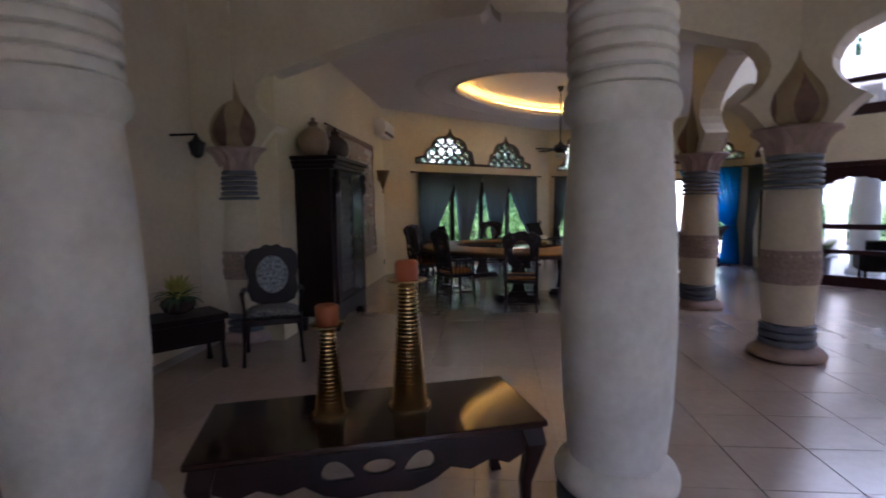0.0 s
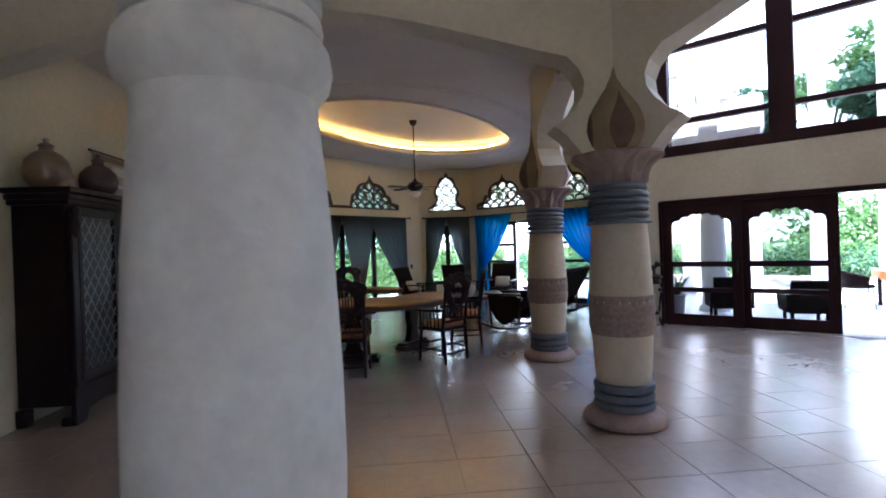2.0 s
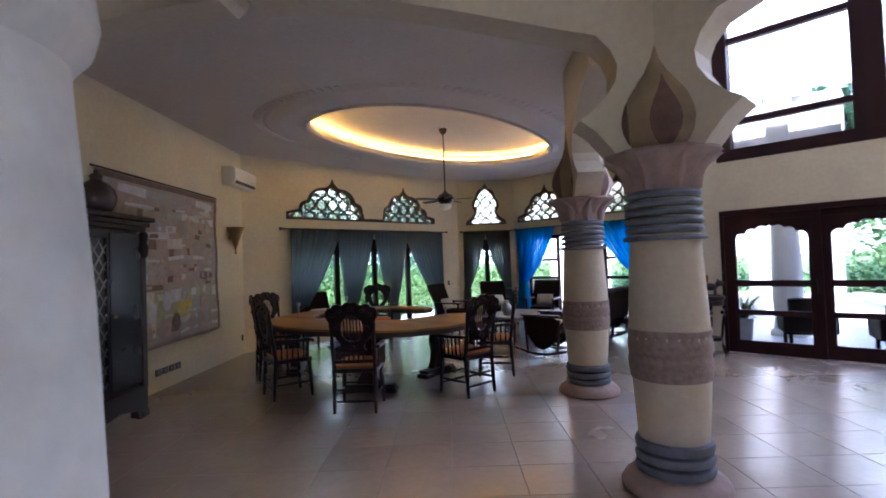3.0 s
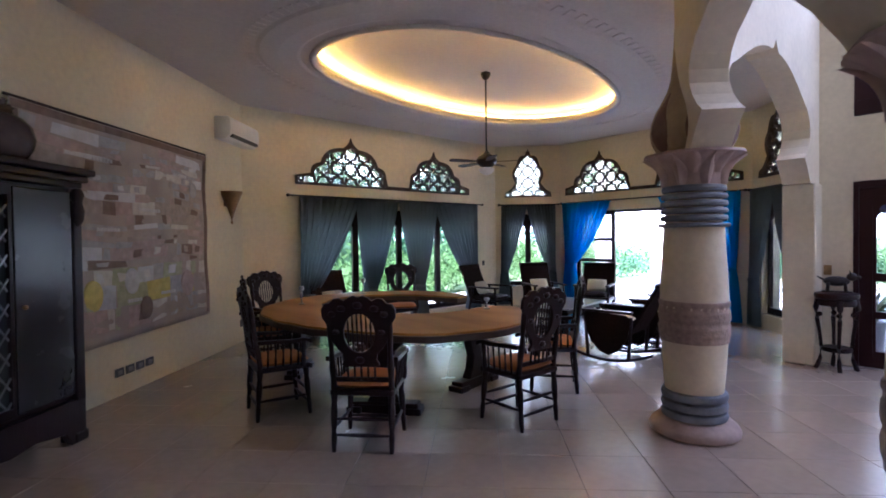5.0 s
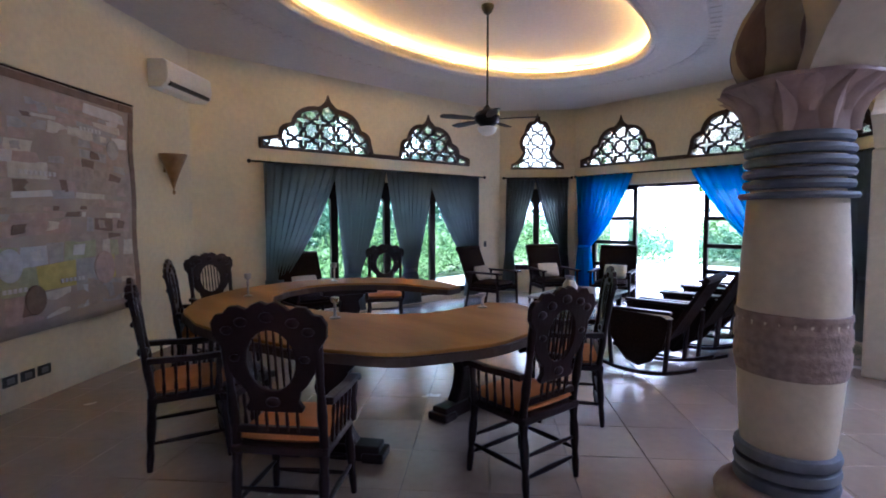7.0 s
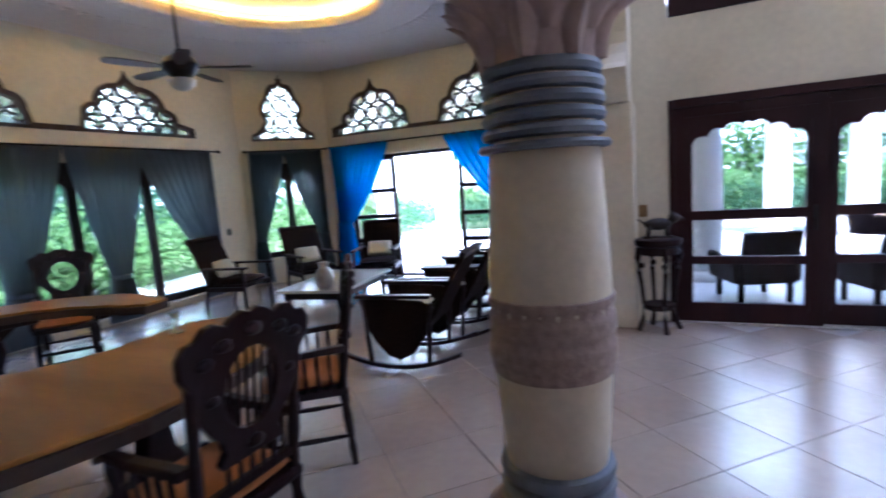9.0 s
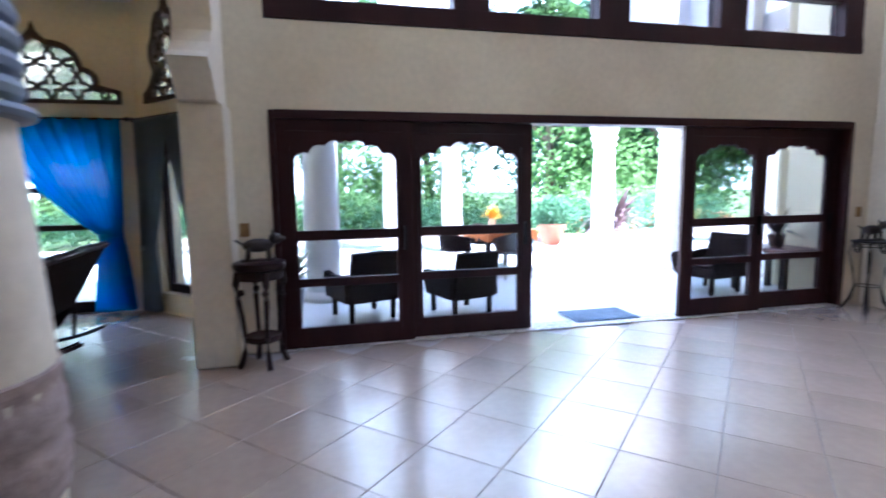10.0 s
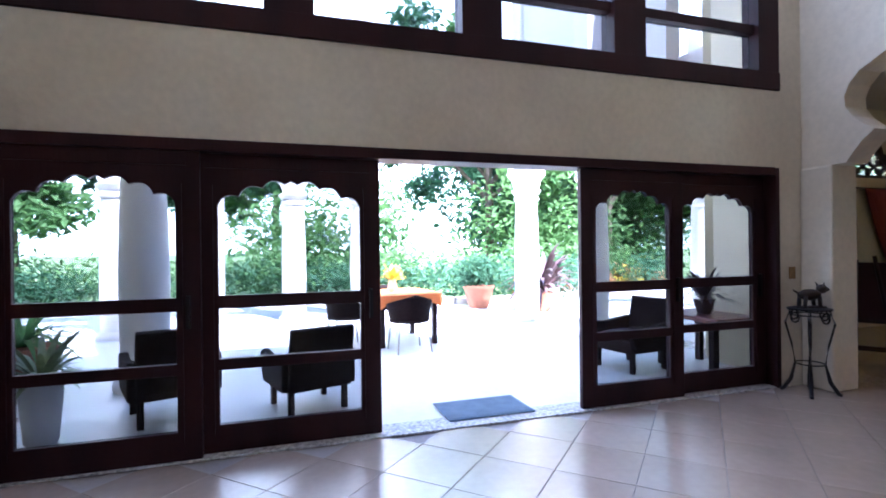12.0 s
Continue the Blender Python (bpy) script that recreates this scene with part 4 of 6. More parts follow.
def dining_table():
    cx, cy = 7.05, 6.2
    th = thing("dining_table", "large curved live-edge wooden table, open at one end", "table", pose(cx, cy, 0))
    angs, R = smooth_loop([(12, 1.12), (20, 1.30), (45, 1.62), (80, 1.86), (120, 1.80), (180, 1.56), (210, 1.60), (240, 1.84), (265, 1.75), (285, 1.60), (300, 1.40), (311, 1.12)], 72)
    _, r = smooth_loop([(12, 0.98), (20, 0.92), (60, 1.22), (90, 1.38), (120, 1.20), (150, 0.92), (180, 0.68), (220, 0.62), (260, 0.72), (285, 0.76), (300, 0.80), (311, 0.95)], 72)
    R = [np.mean([R[max(0, i - 2)], R[max(0, i - 1)], R[i], R[min(72, i + 1)], R[min(72, i + 2)]]) for i in range(73)]
    r = [np.mean([r[max(0, i - 2)], r[max(0, i - 1)], r[i], r[min(72, i + 1)], r[min(72, i + 2)]]) for i in range(73)]
    rnd = random.Random(4)

    def ring(zs, k_out, k_in):
        o = [(q + k_out + 0.012 * math.sin(i * 1.3)) for i, q in enumerate(R)]
        w = [(q - k_in + 0.012 * math.sin(i * 1.7)) for i, q in enumerate(r)]
        pts = [(o[i] * math.cos(radians(a)), o[i] * math.sin(radians(a))) for i, a in enumerate(angs)]
        pts += [(w[i] * math.cos(radians(angs[i])), w[i] * math.sin(radians(angs[i]))) for i in range(72, -1, -1)]
        return pts
    mm = Matrix(((1, 0, 0, 0), (0, 0, 1, 0), (0, 1, 0, 0), (0, 0, 0, 1)))
    part("tabletop", slab(bmesh.new(), ring(0, 0, 0), [], 0.022, Matrix.Translation((0, 0, 0.752)) @ mm), WOOD_T, th, "honey brown plank surface", bevel=0.006)
    part("live_edge", slab(bmesh.new(), ring(0, 0.015, 0.015), [], 0.058, Matrix.Translation((0, 0, 0.694)) @ mm), BARK_E, th, "rough dark bark edge", bevel=0.018)
    for x, y, a in ((6.02, 5.25, 40), (7.18, 5.28, 100), (6.05, 7.05, -40), (7.45, 7.55, -100)):
        ml = pose(x - cx, y - cy, 0, 0, 0, a)
        bml = bmesh.new()
        box(bml, (0, 0, 0.05), (0.14, 0.62, 0.10), 0, ml)
        box(bml, (0, 0.27, 0.03), (0.18, 0.14, 0.06), 0, ml)
        box(bml, (0, -0.27, 0.03), (0.18, 0.14, 0.06), 0, ml)
        box(bml, (0, 0, 0.665), (0.14, 0.66, 0.06), 0, ml)
        pts = [(-0.16, 0.10), (0.16, 0.10), (0.10, 0.20), (0.075, 0.33), (0.12, 0.45), (0.10, 0.55), (0.20, 0.64), (-0.20, 0.64), (-0.10, 0.55), (-0.12, 0.45), (-0.075, 0.33), (-0.10, 0.20)]
        slab(bml, pts, [], 0.10, ml @ pose(0.05, 0, 0, 0, 0, 90))
        part("trestle", bml, WOOD_D, th, bevel=0.012)
    return th


dining_table()


def candle_holder(p, h, label="small silver candle holder on the table"):
    th = thing("candle_holder", label, "candle holder", pose(*p), "table candle holders")
    part("stem", lathe(bmesh.new(), [(0.04, 0), (0.042, 0.008), (0.012, 0.02), (0.008, h * 0.5), (0.013, h * 0.6), (0.008, h * 0.7), (0.03, h * 0.8), (0.032, h), (0.026, h)], 16), SILVER, th, smooth=True)


SILVER = mat("tarnished_silver", (0.45, 0.43, 0.40), 0.3, (0.25, 0.23, 0.21), 10, 0.8, 0.1, 40, metal=1.0)
for x, y, h in ((7.45, 5.35, 0.12), (6.30, 5.75, 0.16), (7.35, 7.72, 0.22), (6.18, 7.25, 0.22)):
    candle_holder((x, y, 0.774), h)


# ---- ceiling fan ----
def fan(p, ztop):
    th = thing("ceiling_fan", "bronze ceiling fan with glass lamp on a long rod", "ceiling fan", pose(*p, 0))
    part("canopy", lathe(bmesh.new(), [(0.02, ztop - 0.10), (0.045, ztop - 0.08), (0.07, ztop - 0.03), (0.07, ztop)], 20), IRON, th, smooth=True)
    part("rod", bar(bmesh.new(), (0, 0, 2.72), (0, 0, ztop - 0.05), 0.012, 10), IRON, th)
    part("motor", lathe(bmesh.new(), [(0.03, 2.54), (0.09, 2.56), (0.14, 2.60), (0.15, 2.65), (0.12, 2.70), (0.06, 2.73), (0.02, 2.78)], 24), IRON, th, smooth=True)
    part("lamp_bowl", lathe(bmesh.new(), [(0.01, 2.44), (0.06, 2.455), (0.10, 2.49), (0.11, 2.53), (0.06, 2.545)], 20), WHITE, th, "frosted white glass bowl", smooth=True)
    for k in range(5):
        a = 2 * math.pi * k / 5 + 0.3
        mm = Matrix.Rotation(a, 4, 'Z') @ pose(0, 0, 2.62, 8, 0, 0)
        outl = [(0.14, -0.02), (0.24, -0.05), (0.46, -0.065), (0.55, -0.05), (0.57, 0.0), (0.55, 0.05), (0.46, 0.065), (0.24, 0.05), (0.14, 0.02)]
        flat = Matrix(((1, 0, 0, 0), (0, 0, 1, 0), (0, 1, 0, 0), (0, 0, 0, 1)))
        part("blade", slab(bmesh.new(), outl, [], 0.008, mm @ flat), WOOD_D, th, "dark wooden blade")


fan((8.59, 6.42), 3.87)


# ---- north-west wall: cabinet, tapestry, lamp, cooler ----
NW = along((2.105, 5.275), (6.25, 9.42))[0]          # local y points into the wall


def cabinet():
    """Armoire: local x along its front, y to the back."""
    th = thing("armoire", "tall black-brown armoire with crossed lattice door", "cabinet", pose(3.0, 5.47, 0, 0, 0, 45))
    w, d = 1.30, 0.50
    part("body", boxes(((w / 2, d / 2 + 0.02, 1.10), (w - 0.06, d - 0.06, 1.86))), WOOD_D, th, bevel=0.006)
    part("base", slab(bmesh.new(), [(0, 0.0), (0.14, 0.0), (0.20, 0.10), (0.45, 0.14), (w / 2, 0.11), (w - 0.45, 0.14), (w - 0.20, 0.10), (w - 0.14, 0.0), (w, 0.0), (w, 0.34), (0, 0.34)], [], 0.05, pose(0, -0.02, 0)), WOOD_D, th, bevel=0.008)
    for x in (0.05, w - 0.05):
        part("foot", boxes(((x, 0.04, 0.04), (0.13, 0.14, 0.08))), WOOD_D, th, bevel=0.015)
        part("foot", boxes(((x, d - 0.05, 0.08), (0.10, 0.10, 0.16))), WOOD_D, th, bevel=0.015)
        part("pilaster", boxes(((x, -0.005, 1.10), (0.085, 0.05, 1.56))), WOOD_D, th, bevel=0.01)
        part("bracket", lathe(bmesh.new(), [(0.015, 1.68), (0.04, 1.72), (0.05, 1.80), (0.035, 1.86), (0.05, 1.93), (0.03, 1.97)], 10, (x, -0.03, 0)), WOOD_D, th, "carved scroll bracket", smooth=True)
    for k, (g, z) in enumerate(((0.02, 2.005), (0.05, 2.05), (0.085, 2.105))):
        part("cornice", boxes(((w / 2, d / 2 - g / 2, z), (w + 2 * g, d + g, 0.05))), WOOD_D, th, bevel=0.012)
    dr = part("door", slab(bmesh.new(), rect(0.10, 0.70, 0.38, 1.95), [rect(0.15, 0.67, 0.45, 1.88)], 0.03, pose(0, -0.03, 0)), WOOD_D, th, bevel=0.004)
    bml = bmesh.new()
    x0, x1, z0, z1 = 0.15, 0.67, 0.45, 1.88
    for sgn in (1, -1):
        for k in range(-12, 22):
            c = z0 + k * 0.165
            pts = []
            for x in (x0, x1):
                pts.append((x, c + sgn * (x - x0) * 1.35))
            (xa, za), (xb, zb) = pts
            lo, hi = z0, z1
            t0, t1 = 0.0, 1.0
            dz = zb - za
            ta, tb = (lo - za) / dz, (hi - za) / dz
            t0, t1 = max(0, min(ta, tb)), min(1, max(ta, tb))
            if t1 - t0 < 0.02:
                continue
            pa = (xa + (xb - xa) * t0, -0.016 - 0.004 * sgn, za + dz * t0)
            pb = (xa + (xb - xa) * t1, -0.016 - 0.004 * sgn, za + dz * t1)
            dv = Vector(pb) - Vector(pa)
            mm = Matrix.Translation((Vector(pa) + Vector(pb)) / 2) @ Matrix.Rotation(-math.atan2(dv.z, dv.x), 4, 'Y')
            box(bml, (0, 0, 0), (dv.length, 0.006, 0.013), 0, mm)
    part("lattice", bml, PEWTER, dr, "pale worn crossed metal strips")
    part("door_back", boxes(((0.41, 0.012, 1.165), (0.54, 0.012, 1.45))), BLACK, dr)
    dr2 = part("door", boxes(((0.95, -0.012, 1.165), (0.48, 0.035, 1.55))), BLACKGL, th, "dark glossy painted door", bevel=0.006)
    part("knob", lathe(bmesh.new(), [(0.008, 0), (0.02, 0.015), (0.012, 0.03)], 12, (0.76, -0.05, 1.1)), BRASS, dr2, smooth=True)


PEWTER = mat("pewter_strip", (0.26, 0.245, 0.235), 0.45, (0.17, 0.16, 0.155), 12, 0.7, 0.1, 40, metal=0.8)
BLACKGL = mat("black_lacquer", (0.012, 0.008, 0.009), 0.25, (0.018, 0.010, 0.010), 5, 0.6, 0.05, 30, spec=0.2)
cabinet()


def jar(p, s, material, label, cork=False):
    th = thing("jar", label, "jar", pose(*p), "jars on the armoire")
    prof = [(0.08, 0), (0.13, 0.03), (0.185, 0.12), (0.20, 0.20), (0.18, 0.29), (0.12, 0.36), (0.065, 0.39), (0.055, 0.42), (0.07, 0.44), (0.05, 0.445)]
    part("pot", lathe(bmesh.new(), [(r * s, z * s) for r, z in prof], 32), material, th, smooth=True)
    part("lid", lathe(bmesh.new(), [(0.06 * s, 0.44 * s), (0.05 * s, 0.46 * s), (0.02 * s, 0.47 * s), (0.028 * s, 0.50 * s), (0.01 * s, 0.515 * s)], 16), material, th, smooth=True)


POT1 = mat("brown_clay", (0.25, 0.17, 0.11), 0.35, (0.16, 0.10, 0.07), 5, 0.8, 0.2, 30)
POT2 = mat("dark_glazed_clay", (0.06, 0.04, 0.045), 0.15, (0.10, 0.07, 0.06), 6, 0.8, 0.1, 30)
fwd = Vector((0.707, 0.707, 0))
back = Vector((-0.707, 0.707, 0))
base = Vector((3.0, 5.47, 2.13))
for u, v, s, mt, lb in ((0.22, 0.30, 0.95, POT1, "round brown clay jar with small lid"), (0.47, 0.34, 0.62, POT1, "small brown clay jar with lid"), (0.95, 0.26, 0.92, POT2, "dark glazed round jar with small lid")):
    jar(tuple(base + fwd * u + back * v), s, mt, lb)


def tapestry():
    th = thing("tapestry", "large patchwork textile hanging in muted browns and greys", "tapestry", NW)
    s0, s1, z0, z1 = 1.95, 4.745, 0.60, 2.69
    bmt = bmesh.new()
    n, k = 48, 30
    g = []

    def relief(u, v):
        return -0.035 - 0.012 * math.sin(u * 9 + v * 3) - 0.008 * math.sin(v * 14) - 0.02 * max(0, u - 0.9) * 10 * 0.4
    for i in range(n + 1):
        row = []
        for j in range(k + 1):
            u, v = i / n, j / k
            row.append(bmt.verts.new((s0 + (s1 - s0) * u, relief(u, v), z0 - 0.05 * (1 - u) + 0.0 + (z1 - z0 + 0.05 * (1 - u)) * v)))
        g.append(row)
    for i in range(n):
        for j in range(k):
            bmt.faces.new((g[i][j], g[i + 1][j], g[i + 1][j + 1], g[i][j + 1]))
    c = part("cloth", bmt, TAPB, th, smooth=True)
    md = c.modifiers.new("solid", 'SOLIDIFY')
    md.thickness = 0.012
    rnd = random.Random(11)
    cols = [TAP[k] for k in range(len(TAP))]
    def piece(x0, x1, za, zb, mt, proud=0.010, skew=0.0):
        """A sewn patch that follows the cloth."""
        bmq = bmesh.new()
        box(bmq, ((x0 + x1) / 2, 0, (za + zb) / 2), (x1 - x0, 0.007, zb - za))
        for vv in bmq.verts:
            vv.co.x += rnd.uniform(-0.018, 0.018) + skew * (vv.co.z - (za + zb) / 2)
            vv.co.z += rnd.uniform(-0.014, 0.014) + 0.02 * math.sin(vv.co.x * 3.1 + za)
            vv.co.y += relief((vv.co.x - s0) / (s1 - s0), (vv.co.z - z0) / (z1 - z0)) - proud
        part("patch", bmq, mt, th)
    z = z0 + 0.10
    while z < z1 - 0.16:
        low = z < 1.25
        hrow = rnd.choice((0.05, 0.06, 0.08, 0.10, 0.13) if not low else (0.09, 0.13, 0.17, 0.22))
        hrow = min(hrow, z1 - 0.10 - z)
        s = s0 + 0.08
        while s < s1 - 0.12:
            w = min(rnd.choice((0.10, 0.16, 0.24, 0.36, 0.52)) * (1 if not low else 0.7), s1 - 0.09 - s)
            pick = cols[rnd.choice([0, 0, 5, 1, 2, 3, 3, 4, 0, 3, 4] if not low else [1, 3, 6, 7, 8, 1, 0, 4, 8, 7])]
            if w > 0.05 and rnd.random() < 0.85:
                piece(s, s + w - 0.006, z, z + hrow - 0.006, pick)
                if w > 0.2 and hrow > 0.07 and rnd.random() < 0.5:
                    a = s + w * rnd.uniform(0.15, 0.5)
                    piece(a, a + w * 0.3, z + hrow * 0.22, z + hrow * 0.75, cols[rnd.choice([5, 2, 1, 4, 0])], 0.016, rnd.uniform(-0.3, 0.3))
            s += w
        z += hrow
    for x0, x1, za, zb in ((s0 + 0.005, s1 - 0.005, z1 - 0.075, z1 - 0.01), (s1 - 0.07, s1 - 0.005, z0 + 0.03, z1 - 0.08), (s0 + 0.005, s0 + 0.07, z0 + 0.03, z1 - 0.08)):
        bmq = bmesh.new()
        k3 = 14
        for i in range(k3):
            if x1 - x0 > 1:
                c0 = (x0 + (x1 - x0) * (i + 0.5) / k3, (za + zb) / 2, (x1 - x0) / k3, zb - za)
            else:
                c0 = ((x0 + x1) / 2, za + (zb - za) * (i + 0.5) / k3, x1 - x0, (zb - za) / k3)
            box(bmq, (c0[0], relief((c0[0] - s0) / (s1 - s0), (c0[1] - z0) / (z1 - z0)) - 0.012, c0[1]), (c0[2], 0.010, c0[3]))
        part("border", bmq, cols[2], th, "dark brown cloth border")
    for s, z, r, mt in ((2.35, 1.22, 0.10, 9), (2.75, 1.05, 0.12, 6), (3.3, 1.15, 0.11, 8), (4.25, 1.05, 0.13, 3), (2.62, 1.85, 0.12, 0), (3.5, 0.85, 0.10, 2), (4.45, 2.2, 0.08, 4)):
        bmd = bmesh.new()
        u, v = (s - s0) / (s1 - s0), (z - z0) / (z1 - z0)
        mm = pose(s, relief(u, v) - 0.016, z, 90, 0, 0) @ Matrix.Diagonal((1.0, 1.25, 1, 1))
        bmesh.ops.create_cone(bmd, cap_ends=True, segments=20, radius1=r, radius2=r * 0.96, depth=0.012, matrix=mm)
        part("round_patch", bmd, cols[mt] if mt < len(cols) else cols[6], th)
    for s, z, w in ((2.5, 1.62, 0.30), (3.0, 1.68, 0.34), (2.55, 1.42, 0.22), (2.95, 2.35, 0.30), (2.3, 2.18, 0.26), (3.35, 0.95, 0.24), (3.9, 0.98, 0.30), (2.2, 1.95, 0.3), (4.2, 2.35, 0.3), (3.6, 1.9, 0.4)):
        bmd = bmesh.new()
        for k2 in range(int(w / 0.045)):
            u, v = (s - s0) / (s1 - s0), (z - z0) / (z1 - z0)
            box(bmd, (s - w / 2 + 0.045 * k2, relief(u, v) - 0.020, z), (0.026, 0.008, 0.035))
        part("stitching", bmd, cols[5], th, "row of pale stitched marks")
    part("hanging_pole", bar(bmesh.new(), (s0 - 0.02, -0.03, z1 + 0.015), (s1 + 0.02, -0.03, z1 + 0.015), 0.014, 8), WOOD_D, th)


TAPB = mat("tapestry_cloth", (0.42, 0.36, 0.31), 0.95, (0.33, 0.28, 0.24), 4, 0.9, 0.6, 90)
TAP = [mat("patch_%s" % nm, tuple(min(0.62, v * 1.38) for v in c), 0.95, tuple(min(0.5, v * 1.0) for v in c), 14, 0.9, 0.6, 110) for nm, c in (
    ("taupe", (0.31, 0.26, 0.22)), ("stone", (0.46, 0.43, 0.38)), ("brown", (0.17, 0.12, 0.10)), ("rose", (0.35, 0.27, 0.24)), ("grey", (0.31, 0.30, 0.30)),
    ("cream", (0.62, 0.58, 0.50)), ("mustard", (0.42, 0.36, 0.12)), ("sage", (0.31, 0.32, 0.21)), ("slate", (0.40, 0.42, 0.45)), ("lime", (0.52, 0.52, 0.30)))]
tapestry()


def sconce():
    th = thing("wall_lamp", "brass cone-shaped wall lamp with a drop finial", "wall lamp", NW @ pose(5.33, -0.10, 0))
    part("shade", lathe(bmesh.new(), [(0.012, 1.88), (0.03, 1.94), (0.06, 2.03), (0.10, 2.13), (0.15, 2.245), (0.155, 2.27), (0.14, 2.27)], 20), BRASS, th, smooth=True)
    part("finial", lathe(bmesh.new(), [(0.004, 1.80), (0.016, 1.815), (0.016, 1.84), (0.006, 1.86), (0.012, 1.885)], 12), BRASS, th, smooth=True)
    part("wall_plate", boxes(((0, 0.085, 2.14), (0.07, 0.03, 0.16))), BRASS, th)


sconce()


def cooler():
    th = thing("air_conditioner", "white split air conditioner high on the wall", "air conditioner", NW @ pose(5.52, -0.003, 2.985) @ Matrix.Scale(1.14, 4))
    prof = [(0, 0), (-0.14, 0.0), (-0.20, 0.05), (-0.215, 0.12), (-0.205, 0.24), (-0.17, 0.275), (0, 0.28)]
    bmc = bmesh.new()
    m2 = Matrix(((0, 1, 0, -0.40), (1, 0, 0, 0), (0, 0, 1, 0), (0, 0, 0, 1)))
    slab(bmc, prof, [], 0.80, m2)
    part("housing", bmc, WHITE, th, bevel=0.012)
    part("outlet", boxes(((0, -0.185, 0.045), (0.70, 0.05, 0.035))), BLACK, th, "dark air outlet slot")
    part("flap", boxes(((0, -0.205, 0.075), (0.72, 0.012, 0.02))), WHITE, th)


cooler()
for k in range(4):
    th = thing("wall_socket", "black wall socket plate low on the wall", "socket", NW @ pose(3.12 + 0.155 * k, 0, 0.24), "row of wall sockets")
    part("plate", boxes(((0, -0.007, 0), (0.125, 0.012, 0.085))), BLACK, th, bevel=0.003)
    part("insert", boxes(((0, -0.015, 0), (0.06, 0.006, 0.045))), PEWTER, th)
for m_, z in ((NW @ pose(5.75, 0, 0.30), 0), (MN @ pose(5.33, 0, 1.0), 0)):
    th = thing("wall_switch", "small black wall switch plate", "switch", m_)
    part("plate", boxes(((0, -0.006, 0), (0.07, 0.011, 0.11))), BLACK, th, bevel=0.003)


# ---- sitting corner ----
def rocking_chair(m, label):
    """Faces local +x."""
    th = thing("rocking_chair", label, "rocking chair", m, "rocking chairs in a row")
    for y in (-0.30, 0.30):
        outer = [(0.50 - 1.02 * k / 16, 0.02 + 0.42 * ((k / 16 - 0.46) ** 2)) for k in range(17)]
        pts = outer + [(x, z + 0.035) for x, z in reversed(outer)]
        part("rocker", slab(bmesh.new(), pts, [], 0.045, pose(0, y - 0.022, 0)), WOOD_D, th, bevel=0.006)
        side = [(0.30, 0.40), (0.34, 0.62), (0.20, 0.62), (-0.20, 0.60), (-0.28, 0.56), (-0.22, 0.30), (-0.12, 0.16), (0.0, 0.10), (0.12, 0.14), (0.22, 0.26)]
        part("side_panel", slab(bmesh.new(), side, [], 0.03, pose(0, y - 0.015, 0)), WICKER, th, "dark woven side panel", bevel=0.004)
        part("armrest", boxes(((0.04, y, 0.635), (0.66, 0.075, 0.03))), WOOD_D, th, bevel=0.008)
        part("leg", bar(bmesh.new(), (0.27, y, 0.07), (0.31, y, 0.62), 0.022, 8), WOOD_D, th)
        part("leg", bar(bmesh.new(), (-0.24, y, 0.06), (-0.28, y, 0.58), 0.022, 8), WOOD_D, th)
    part("seat", boxes(((0.02, 0, 0.385), (0.56, 0.58, 0.04))), WICKER, th, bevel=0.01)
    mb = pose(-0.24, 0, 0.38, 0, -30, 0)
    part("backrest", box(bmesh.new(), (0, 0, 0.33), (0.04, 0.58, 0.68), 0, mb), WICKER, th, "tall leaning woven back", bevel=0.01)
    part("top_rail", box(bmesh.new(), (0, 0, 0.675), (0.055, 0.64, 0.05), 0, mb), WOOD_D, th, bevel=0.01)
    part("back_cushion", cushion(bmesh.new(), (0.05, 0, 0.50), (0.44, 0.40, 0.10)), CREAM, th, "cream cloth pad", smooth=True)
    return th


rk = rocking_chair(pose(9.32, 4.84, 0, 0, 0, 98), "dark woven rocking chair with cream pad")
for x, y, a in ((10.05, 4.83, 96), (10.75, 4.90, 94), (11.42, 4.98, 92)):
    copy_thing(rk, pose(x, y, 0, 0, 0, a))


